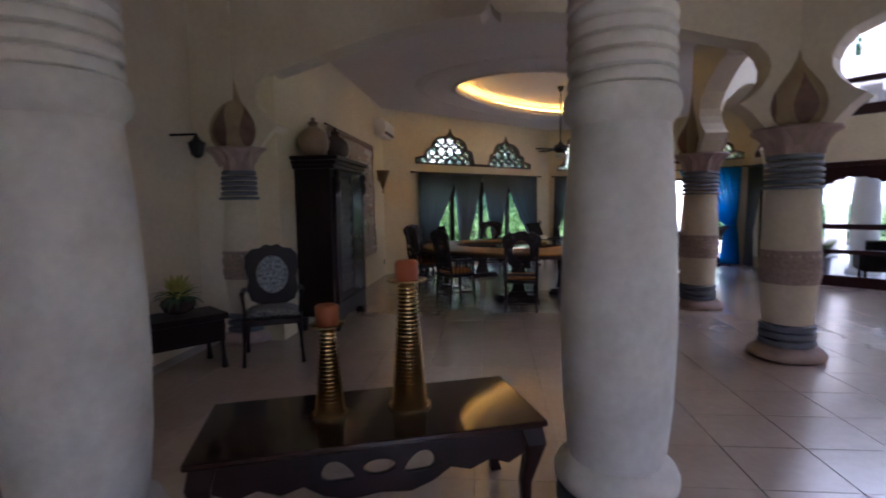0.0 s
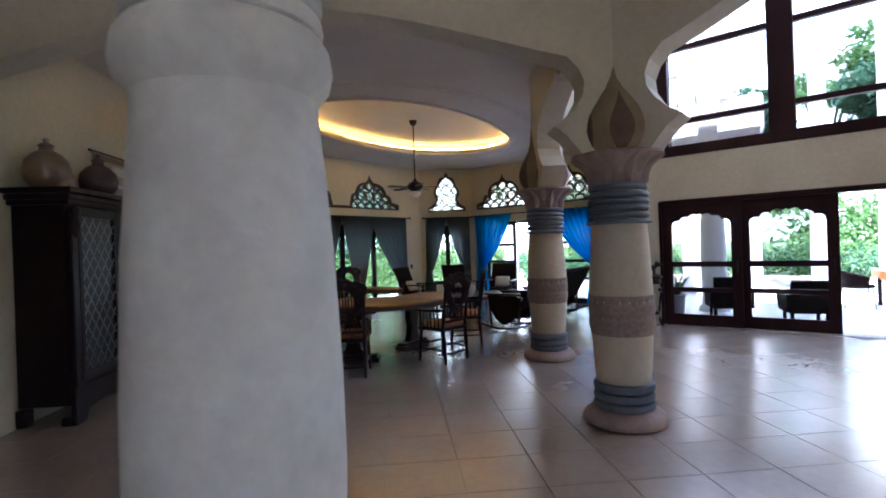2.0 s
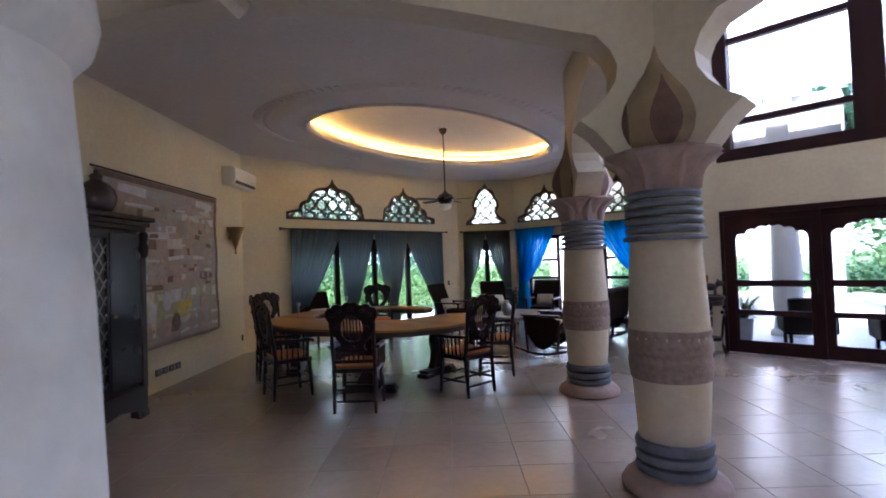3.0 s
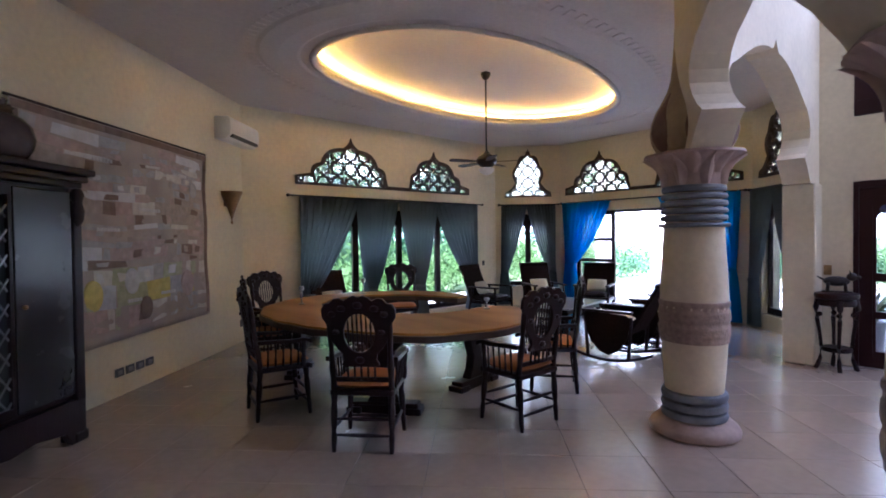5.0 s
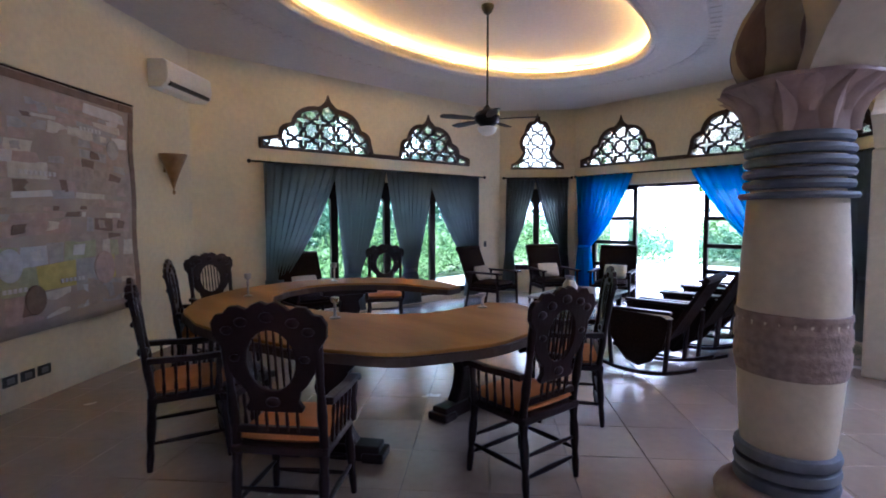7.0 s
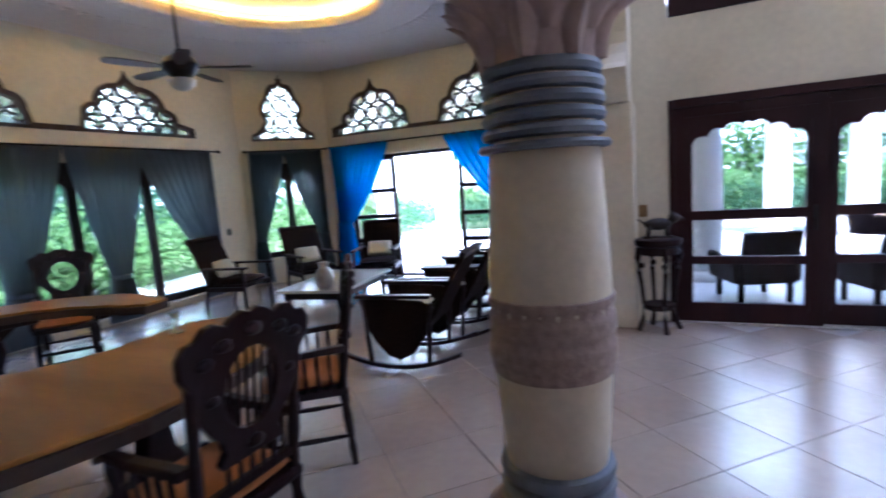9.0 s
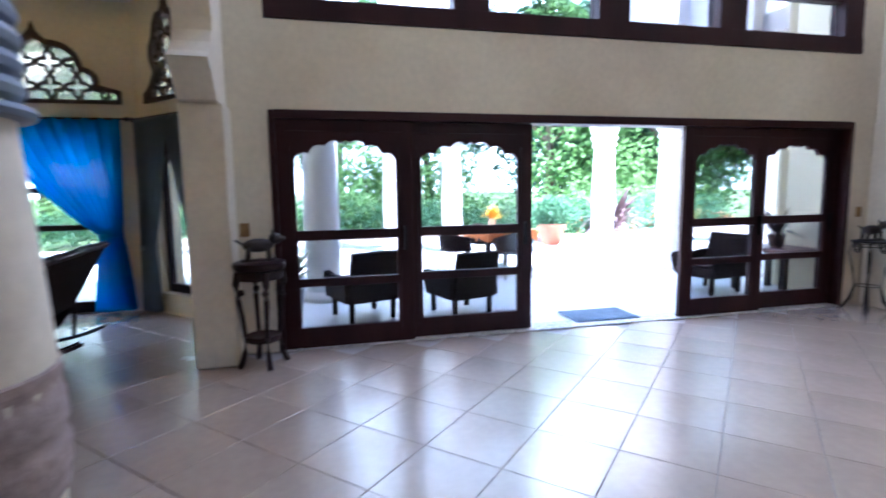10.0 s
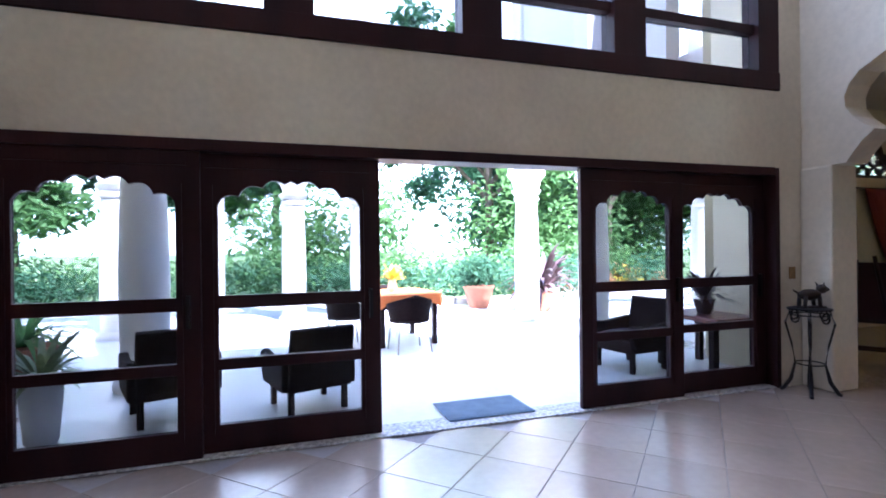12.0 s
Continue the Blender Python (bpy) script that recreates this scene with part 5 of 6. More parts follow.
def lounge_chair(m, label):
    """Low wooden easy chair, facing local +x."""
    th = thing("easy_chair", label, "armchair", m, "easy chairs by the window")
    for y in (-0.31, 0.31):
        part("leg", bar(bmesh.new(), (0.30, y, 0), (0.28, y, 0.60), 0.024, 8), WOOD_D, th)
        part("leg", bar(bmesh.new(), (-0.34, y, 0), (-0.22, y, 0.60), 0.024, 8), WOOD_D, th)
        part("armrest", boxes(((0.02, y, 0.61), (0.68, 0.08, 0.03))), WOOD_D, th, bevel=0.01)
        part("rail", boxes(((0, y, 0.33), (0.58, 0.03, 0.06))), WOOD_D, th)
    part("seat", boxes(((0, 0, 0.36), (0.60, 0.60, 0.05))), WICKER, th, bevel=0.01)
    mb = pose(-0.25, 0, 0.36, 0, -22, 0)
    part("backrest", box(bmesh.new(), (0, 0, 0.33), (0.05, 0.64, 0.66), 0, mb), WICKER, th, "dark woven back", bevel=0.012)
    part("seat_cushion", cushion(bmesh.new(), (0.02, 0, 0.42), (0.54, 0.54, 0.09)), WICKER, th, "dark brown seat pad", smooth=True)
    part("back_roll", bar(bmesh.new(), (-0.505, -0.31, 0.985), (-0.505, 0.31, 0.985), 0.045, 14), WICKER, th, "rolled top of the back", smooth=True)
    bmp = cushion(bmesh.new(), (0, 0, 0), (0.26, 0.38, 0.12))
    bmesh.ops.transform(bmp, matrix=pose(-0.20, 0, 0.58, 0, 62, 0), verts=bmp.verts)
    part("pillow", bmp, CREAM, th, "cream throw pillow", smooth=True)
    return th


lc = lounge_chair(pose(10.62, 8.28, 0, 0, 0, -78), "dark woven easy chair with a cream pillow")
for x, y, a in ((11.72, 7.85, -118), (12.25, 7.0, -160), (7.62, 8.90, -92)):
    copy_thing(lc, pose(x, y, 0, 0, 0, a))

th = thing("coffee_table", "low dark wood coffee table with pale stone top", "coffee table", pose(10.45, 6.45, 0, 0, 0, 8))
part("tabletop", boxes(((0, 0, 0.46), (1.35, 0.85, 0.035))), mat("pale_stone", (0.45, 0.44, 0.42), 0.15, (0.36, 0.35, 0.33), 3, 0.7, 0.03), th, "polished pale stone top", bevel=0.008)
part("apron", boxes(((0, 0, 0.40), (1.22, 0.72, 0.08))), WOOD_D, th, bevel=0.006)
for x in (-0.58, 0.58):
    for y in (-0.33, 0.33):
        part("leg", turned(bmesh.new(), (x, y, 0), (x, y, 0.40), [0.03, 0.035, 0.025, 0.04, 0.04], 10), WOOD_D, th, smooth=True)
th = thing("vase", "clear silver-grey vase on the coffee table", "vase", pose(9.95, 6.25, 0.478))
part("vessel", lathe(bmesh.new(), [(0.05, 0), (0.06, 0.01), (0.10, 0.10), (0.09, 0.18), (0.05, 0.24), (0.06, 0.29), (0.045, 0.29)], 24), SILVER, th, smooth=True)


# ---- entry: console table with candlesticks ----
def console():
    m = pose(0.59, 2.09, 0, 0, 0, -25.9)
    th = thing("coffee_table", "long low dark polished table with pierced apron", "coffee table", m)
    w, d, Z = 1.51, 0.61, 0.525 / 0.75
    part("tabletop", boxes(((w / 2, d / 2, 0.51), (w + 0.03, d + 0.03, 0.03))), BLACKGL2, th, "glossy dark top", bevel=0.01)
    half = [(x * 1.29, z - 0.22) for x, z in ((0.06, 0.715), (0.06, 0.60), (0.13, 0.555), (0.20, 0.585), (0.27, 0.55), (0.34, 0.575), (0.40, 0.525), (0.48, 0.49))] + [(w / 2, 0.285)]
    out = half + [(w - x, z) for x, z in reversed(half[:-1])]
    holes = [[(w / 2 + 0.07 * math.cos(a), 0.40 + 0.033 * math.sin(a)) for a in [2 * math.pi * k / 14 for k in range(14)]]]
    for sg in (-1, 1):
        holes.append([(w / 2 + sg * 0.175 + 0.065 * math.cos(a) + 0.02 * sg * math.sin(a), 0.405 + 0.045 * math.sin(a) - 0.025 * math.cos(a) * math.cos(a)) for a in [2 * math.pi * k / 14 for k in range(14)]])
    part("apron", slab(bmesh.new(), out, holes, 0.025, pose(0, 0.015, 0)), WOOD_D, th, "scrolled pierced apron", bevel=0.004)
    part("apron", slab(bmesh.new(), out, [], 0.025, pose(0, d - 0.04, 0)), WOOD_D, th, bevel=0.004)
    part("side_rail", boxes(((0.05, d / 2, 0.43), (0.03, d - 0.1, 0.13)), ((w - 0.05, d / 2, 0.43), (0.03, d - 0.1, 0.13))), WOOD_D, th)
    for sx, x in ((-1, 0.06), (1, w - 0.06)):
        for sy, y in ((-1, 0.06), (1, d - 0.06)):
            bml = bmesh.new()
            pts = [(0.72, 0.0, 0.055), (0.60, 0.03, 0.050), (0.48, 0.02, 0.036), (0.30, -0.01, 0.026), (0.14, -0.005, 0.022), (0.05, 0.02, 0.028), (0.0, 0.03, 0.032)]
            rings = []
            for z, off, r in pts:
                cx, cy = x + sx * off * 0.7, y + sy * off * 0.7
                rings.append([bml.verts.new((cx + r * a, cy + r * b, z * 0.69)) for a, b in ((-1, -1), (1, -1), (1, 1), (-1, 1))])
            for r0, r1 in zip(rings, rings[1:]):
                for k in range(4):
                    bml.faces.new((r0[k], r1[k], r1[(k + 1) % 4], r0[(k + 1) % 4]))
            bml.faces.new(rings[0])
            bml.faces.new(rings[-1])
            part("leg", bml, WOOD_D, th, bevel=0.01)
    return m


BLACKGL2 = mat("polished_dark_wood", (0.022, 0.010, 0.009), 0.10, (0.035, 0.016, 0.012), 4, 0.6, 0.03, 30, stretch=(0.3, 1, 1))
console()


def candlestick(p, h, r0, r1, label):
    th = thing("candlestick", label, "candlestick", pose(*p), "candlesticks on the low table")
    n = int(h / 0.020)
    prof = [(r0 * 1.15, 0), (r0 * 1.15, 0.012)]
    for k in range(n):
        u = k / n
        r = r0 + (r1 - r0) * u
        z = 0.012 + (h - 0.03) * u
        prof += [(r * 0.62, z), (r * 0.92, z + 0.003), (r * 0.96, z + 0.009), (r * 0.62, z + 0.0135)]
    part("beaded_stem", lathe(bmesh.new(), prof + [(r1 * 0.8, h - 0.015)], 24), GOLDB, th, "gold beaded tapering stem", smooth=True)
    part("dish", lathe(bmesh.new(), [(r1 * 0.7, h - 0.018), (r1 * 1.9, h - 0.006), (r1 * 1.95, h + 0.004), (r1 * 1.5, h)], 24), GOLDB, th, smooth=True)
    part("candle", lathe(bmesh.new(), [(0.052, h), (0.056, h + 0.008), (0.056, h + 0.085), (0.048, h + 0.095), (0.01, h + 0.088)], 24), CANDLE, th, "thick burnt-orange candle", smooth=True)
    part("wick", bar(bmesh.new(), (0, 0, h + 0.085), (0.002, 0, h + 0.10), 0.0015, 6), BLACK, th)


GOLDB = mat("gold_beads", (0.50, 0.36, 0.17), 0.22, (0.30, 0.20, 0.09), 20, 0.8, 0.1, 60, metal=0.9)
CANDLE = mat("orange_wax", (0.33, 0.08, 0.02), 0.55, (0.25, 0.055, 0.015), 8, 0.6, 0.1)
candlestick((1.24, 2.15, 0.525), 0.435, 0.074, 0.042, "short gold beaded candlestick with orange candle")
candlestick((1.585, 1.98, 0.525), 0.63, 0.092, 0.050, "tall gold beaded candlestick with orange candle")


# ---- entry: carved chair, bench with flowers, wall lantern ----
def carved_chair(m):
    """Faces local +x."""
    th = thing("parlour_chair", "dark carved armchair with shiny patterned seat", "chair", m)
    for y in (-0.25, 0.25):
        for x, z in ((0.25, 0.42), (-0.22, 0.42)):
            part("leg", turned(bmesh.new(), (x * 1.15, y * 1.1, 0), (x, y, z), [0.022, 0.016, 0.014, 0.018, 0.028, 0.034], 8), WOOD_D, th, smooth=True)
        part("arm_post", turned(bmesh.new(), (0.18, y, 0.44), (0.10, y * 1.12, 0.67), [0.02, 0.016, 0.022], 8), WOOD_D, th, smooth=True)
        part("armrest", boxes(((-0.04, y * 1.12, 0.68), (0.36, 0.05, 0.035))), WOOD_D, th, bevel=0.012)
    half = [(0, 1.12), (0.06, 1.14), (0.12, 1.10), (0.20, 1.09), (0.26, 1.02), (0.27, 0.90), (0.24, 0.78), (0.26, 0.66), (0.22, 0.55), (0.12, 0.50)]
    hole = [(0.16 * math.cos(a), 0.82 + 0.20 * math.sin(a)) for a in [2 * math.pi * k / 20 for k in range(20)]]
    mb = pose(-0.23, 0, 0, 0, 0, 90)
    part("back_frame", slab(bmesh.new(), half + [(-s, z) for s, z in reversed(half)], [hole], 0.04, mb), WOOD_D, th, bevel=0.01)
    part("back_pad", slab(bmesh.new(), [(s * 1.03, 0.82 + (z - 0.82) * 1.03) for s, z in hole], [], 0.03, mb @ pose(0, 0.006, 0)), BROCADE, th, "silvery patterned back pad", bevel=0.01)
    part("seat_rail", boxes(((0.01, 0, 0.42), (0.54, 0.56, 0.07))), WOOD_D, th, bevel=0.015)
    part("seat_pad", cushion(bmesh.new(), (0.01, 0, 0.475), (0.50, 0.52, 0.10)), BROCADE, th, "silvery patterned seat pad", smooth=True)


BROCADE = mat("silver_brocade", (0.24, 0.25, 0.25), 0.32, (0.035, 0.033, 0.035), 34, 1.0, 0.4, 60)
carved_chair(pose(2.03, 4.98, 0, 0, 0, -112))
th = thing("bench", "dark wooden bench table by the column", "bench", pose(1.15, 5.15, 0, 0, 0, 5))
part("top", boxes(((0, 0, 0.50), (0.85, 0.5, 0.06))), WOOD_D, th, bevel=0.015)
part("apron", boxes(((0, 0, 0.37), (0.78, 0.44, 0.22))), WOOD_D, th, bevel=0.01)
for x in (-0.36, 0.36):
    for y in (-0.19, 0.19):
        part("leg", turned(bmesh.new(), (x * 1.05, y * 1.05, 0), (x, y, 0.42), [0.034, 0.022, 0.02, 0.028, 0.042], 8), WOOD_D, th, smooth=True)


def leaf_fan(bmx, c, n, length, width, seed, droop=0.5, up=0.6):
    """Strap leaves arching out of one point."""
    rnd = random.Random(seed)
    for k in range(n):
        a = rnd.uniform(0, 2 * math.pi)
        tilt = rnd.uniform(0.15, 1.0) * up
        ln = length * rnd.uniform(0.7, 1.1)
        prev = None
        side = Vector((-math.sin(a), math.cos(a), 0))
        for j in range(6):
            t = j / 5
            out = ln * t * (0.45 + 0.55 * (1 - tilt))
            z = ln * t * tilt - droop * ln * t * t * (1.1 - tilt * 0.6)
            p = Vector(c) + Vector((math.cos(a) * out, math.sin(a) * out, z + ln * 0.25 * math.sin(t * math.pi / 2)))
            w = width * (math.sin(math.pi * min(0.96, 0.12 + t * 0.86))) * 0.5
            cur = (bmx.verts.new(p - side * w), bmx.verts.new(p + side * w))
            if prev:
                bmx.faces.new((prev[0], prev[1], cur[1], cur[0]))
            prev = cur
    return bmx


th = thing("flower_arrangement", "yellow and green flower arrangement in a dark bowl", "flowers", pose(1.22, 5.25, 0.53))
part("bowl", lathe(bmesh.new(), [(0.07, 0), (0.13, 0.03), (0.16, 0.09), (0.14, 0.13), (0.11, 0.13)], 20), POT2, th, smooth=True)
part("leaves", leaf_fan(bmesh.new(), (0, 0, 0.10), 40, 0.30, 0.05, 3, 0.6, 0.7), LEAF_D, th)
FLOWER_YG = mat("petal_yellow_green", (0.45, 0.42, 0.10), 0.7, (0.30, 0.34, 0.08), 12, 0.9, 0.2)
part("blossoms", leaf_fan(bmesh.new(), (0, 0, 0.14), 70, 0.24, 0.045, 5, 0.3, 0.9), FLOWER_YG, th, "yellow-green blossoms")
th = thing("wall_lantern", "small dark iron lantern on a wall bracket", "wall lamp", pose(1.55, 5.60, 2.14))
part("bracket", bar(bmesh.new(), (-0.20, 0.20, 0.14), (0.0, 0.0, 0.14), 0.012, 8), IRON, th)
part("lantern", lathe(bmesh.new(), [(0.02, -0.10), (0.06, -0.07), (0.08, 0.02), (0.09, 0.05), (0.04, 0.09), (0.01, 0.14)], 8), IRON, th)


# ---- hall: pedestal stands with figures, mat ----
def plant_stand(m, label, wood):
    th = thing("pedestal_stand", label, "stand", m, "pedestal stands beside the doors")
    mt = WOOD_D if wood else IRON
    if wood:
        part("top", lathe(bmesh.new(), [(0.16, 0.80), (0.20, 0.82), (0.21, 0.85), (0.205, 0.875), (0.17, 0.885)], 28), mt, th, smooth=True)
        part("apron", lathe(bmesh.new(), [(0.165, 0.74), (0.18, 0.735), (0.185, 0.77), (0.175, 0.805), (0.15, 0.805)], 28, wave=lambda a, z: 0.008 * math.sin(a * 12)), mt, th, "carved apron", smooth=True)
        part("shelf", lathe(bmesh.new(), [(0.10, 0.215), (0.135, 0.21), (0.145, 0.235), (0.135, 0.26), (0.10, 0.255)], 24), mt, th, smooth=True)
        for k in range(4):
            a = math.pi * k / 2 + 0.35
            c, s = math.cos(a), math.sin(a)
            bml = bmesh.new()
            pts = [(0.17, 0.80, 0.030), (0.192, 0.70, 0.028), (0.18, 0.58, 0.022), (0.155, 0.42, 0.018), (0.14, 0.26, 0.018), (0.15, 0.12, 0.020), (0.18, 0.03, 0.024), (0.195, 0.0, 0.022)]
            tube(bml, [(r * c, r * s, z, w) for r, z, w in pts], 10)
            leg = part("leg", bml, mt, th, "curved wooden leg", smooth=True)
            bmk = bmesh.new()
            bmesh.ops.create_uvsphere(bmk, u_segments=10, v_segments=7, radius=0.028, matrix=Matrix.Translation((0.155 * c, 0.155 * s, 0.63)))
            part("knob", bmk, mt, leg, smooth=True)
    else:
        part("top", lathe(bmesh.new(), [(0.15, 0.78), (0.18, 0.785), (0.18, 0.80), (0.15, 0.805)], 24), mt, th, smooth=True)
        for k in range(4):
            a = 2 * math.pi * k / 4 + 0.5
            c, s = math.cos(a), math.sin(a)
            pts = [(0.15, 0.78), (0.19, 0.66), (0.14, 0.45), (0.115, 0.28), (0.15, 0.12), (0.21, 0.02), (0.235, 0.012)]
            bml = bmesh.new()
            tube(bml, [(r * c, r * s, z, 0.009 if z > 0.2 else 0.018) for r, z in pts], 8)
            part("leg", bml, mt, th, smooth=True)
            bms = bmesh.new()
            for j in range(12):
                b0, b1 = 2 * math.pi * j / 12, 2 * math.pi * (j + 1) / 12
                d0, d1 = a + 0.78 + 0.26 * math.cos(b0), a + 0.78 + 0.26 * math.cos(b1)
                bar(bms, (0.168 * math.cos(d0), 0.168 * math.sin(d0), 0.72 + 0.045 * math.sin(b0)), (0.168 * math.cos(d1), 0.168 * math.sin(d1), 0.72 + 0.045 * math.sin(b1)), 0.008, 6)
            part("scroll", bms, mt, th)
        for r, z in ((0.118, 0.28), (0.165, 0.74)):
            bmr = bmesh.new()
            for k in range(16):
                a0, a1 = 2 * math.pi * k / 16, 2 * math.pi * (k + 1) / 16
                bar(bmr, (r * math.cos(a0), r * math.sin(a0), z), (r * math.cos(a1), r * math.sin(a1), z), 0.006, 6)
            part("hoop", bmr, mt, th)
    return th


def figurine(m, label):
    """A small animal figure cast in one piece."""
    bmf = bmesh.new()

    def blob(c, r):
        bmesh.ops.create_uvsphere(bmf, u_segments=14, v_segments=9, radius=1, matrix=Matrix.Translation(c) @ Matrix.Diagonal((*r, 1)))
    blob((0, 0, 0.12), (0.12, 0.055, 0.055))
    blob((0.13, 0, 0.17), (0.05, 0.04, 0.045))
    blob((0.18, 0, 0.165), (0.03, 0.02, 0.02))
    for x in (-0.08, 0.08):
        for y in (-0.035, 0.035):
            bar(bmf, (x, y, 0), (x * 0.9, y, 0.11), 0.017, 8)
    bar(bmf, (0.12, 0.03, 0.19), (0.11, 0.045, 0.235), 0.012, 6, 0.004)
    bar(bmf, (0.12, -0.03, 0.19), (0.11, -0.045, 0.235), 0.012, 6, 0.004)
    bar(bmf, (-0.11, 0, 0.13), (-0.17, 0, 0.17), 0.012, 6, 0.006)
    box(bmf, (0, 0, 0.006), (0.26, 0.11, 0.012))
    ob = finish("figurine", bmf, FIG, True)
    ob.matrix_basis = m
    return tagged(ob, label, "figurine", "animal figurines")


FIG = mat("dark_bronze", (0.018, 0.012, 0.011), 0.45, (0.035, 0.022, 0.016), 12, 0.8, 0.3, 40, metal=0.2)
plant_stand(pose(10.60, 2.86, 0), "dark wooden pedestal stand with four curved legs", True)
figurine(pose(10.60, 2.86, 0.886, 0, 0, -80) @ Matrix.Scale(1.05, 4), "dark bronze animal figurine on a pedestal stand")
plant_stand(pose(10.66, -3.73, 0, 0, 0, 10), "black wrought-iron pedestal stand with curved legs", False)
figurine(pose(10.66, -3.73, 0.806, 0, 0, -100), "dark bronze animal figurine on an iron stand")
for y in (3.0, -3.82):
    th = thing("wall_switch", "small dark switch plate beside the door", "switch", pose(10.9, y, 1.12))
    part("plate", boxes(((-0.006, 0, 0), (0.011, 0.08, 0.12))), BRASS, th, bevel=0.003)
th = thing("door_mat", "blue-grey ribbed door mat on the patio floor", "mat", pose(11.26, -0.655, 0.012, 0, 0, 0))
MATM = mat("mat_fibre", (0.17, 0.23, 0.29), 0.95, (0.12, 0.17, 0.22), 8, 0.8, 0.8, 120)
part("pad", boxes(((0, 0, 0.006), (0.48, 0.76, 0.012))), MATM, th, bevel=0.003)
bm = bmesh.new()
for k in range(26):
    box(bm, (0, -0.352 + 0.0282 * k, 0.014), (0.44, 0.016, 0.006))
part("ribs", bm, MATM, th)


# ---- south wing: sofa, bookcase, easel ----
def sofa(m):
    th = thing("sofa", "cream scroll-arm sofa with pale piping", "sofa", m)
    part("base", boxes(((0, 0, 0.22), (1.9, 0.80, 0.24))), CREAM, th, bevel=0.04)
    part("backrest", boxes(((0, 0.36, 0.55), (1.9, 0.20, 0.60))), CREAM, th, bevel=0.08)
    for x in (-0.86, 0.86):
        part("arm", boxes(((x, -0.02, 0.42), (0.22, 0.82, 0.42))), CREAM, th, bevel=0.06)
        part("arm_roll", bar(bmesh.new(), (x * 1.06, -0.46, 0.63), (x * 1.06, 0.40, 0.63), 0.13, 24), CREAM, th, "rolled arm", smooth=True)
    for x in (-0.40, 0.40):
        part("seat_cushion", cushion(bmesh.new(), (x, -0.06, 0.42), (0.78, 0.68, 0.22)), CREAM, th, smooth=True)
    for x in (-0.85, 0.85):
        for y in (-0.33, 0.33):
            part("foot", boxes(((x, y, 0.05), (0.08, 0.08, 0.10))), WOOD_D, th)


sofa(pose(11.30, -8.50, 0, 0, 0, 78))
th = thing("bookcase", "dark glass-fronted bookcase with objects inside", "bookcase", pose(12.3, -9.75, 0, 0, 0, 180))
part("body", slab(bmesh.new(), rect(-0.9, 0.9, 0, 1.65), [rect(-0.84, -0.03, 0.1, 0.8), rect(0.03, 0.84, 0.1, 0.8), rect(-0.84, -0.03, 0.86, 1.59), rect(0.03, 0.84, 0.86, 1.59)], 0.36, pose(0, -0.36 + 0.0, 0)), WOOD_D, th, bevel=0.005)
part("back_panel", boxes(((0, -0.34, 0.83), (1.75, 0.02, 1.55))), WOOD_D, th)
rnd = random.Random(8)
for k in range(26):
    z = (0.10, 0.86)[k % 2]
    h = rnd.uniform(0.2, 0.34)
    tk = thing("book", "upright book with a plain spine in the bookcase", "book", pose(12.3 - (-0.8 + 0.062 * k) , -9.75 + 0.15, z), "books in the bookcase")
    part("cover", boxes(((0, 0, h / 2), (0.035, 0.18, h))), [BLUE, WOOD_T, CREAM, TERRA][k % 4], tk)
th = thing("easel", "dark wooden display easel with a framed panel", "easel", pose(11.55, -5.75, 0, 0, 0, 30))
for x in (-0.28, 0.28):
    part("leg", bar(bmesh.new(), (x * 1.3, -0.05, 0), (x * 0.6, 0.10, 1.25), 0.022, 8), WOOD_D, th)
part("leg", bar(bmesh.new(), (0, 0.42, 0), (0, 0.10, 1.2), 0.022, 8), WOOD_D, th)
part("ledge", boxes(((0, -0.03, 0.45), (0.70, 0.10, 0.04))), WOOD_D, th)
part("panel", boxes(((0, 0.02, 0.82), (0.60, 0.035, 0.70))), WOOD_R, th, bevel=0.006)
part("foot_rail", boxes(((0, 0.0, 0.12), (0.74, 0.05, 0.06))), WOOD_D, th)


# ---- outside: ground, patio, gallery and columns ----
bm = bmesh.new()
bmesh.ops.create_cone(bm, cap_ends=False, segments=64, radius1=260, radius2=260, depth=170, matrix=pose(0, 0, 84))
tagged(finish("backdrop", bm, glow_mat("bright_haze", (0.92, 0.97, 1.0), 0.20), True), "bright hazy white sky over the horizon", "sky", kind="structure")
tagged(finish("ground", boxes(((0, 0, -0.56), (900, 900, 1.0))), GRASS), "green lawn reaching to the horizon", "ground", kind="structure")
flat = Matrix(((1, 0, 0, 0), (0, 0, 1, 0), (0, 1, 0, 0), (0, 0, 0, 1)))
bm = slab(bmesh.new(), [(11.15, 3.1), (12.3, 3.1), (13.36, 4.2), (13.36, 8.6), (12.2, 9.72), (5.5, 9.72), (5.5, 11.3), (16, 12.5), (21, 10), (21.2, -1.2), (18.5, -3.6), (19.7, -7.4), (22.5, -13), (13.36, -13), (13.36, -5.2), (12.3, -4.0), (11.15, -4.0)], [], 0.06, Matrix.Translation((0, 0, -0.062)) @ flat)
tagged(finish("pavement", bm, PATIO), "pale tiled patio floor around the house", "pavement", kind="structure")


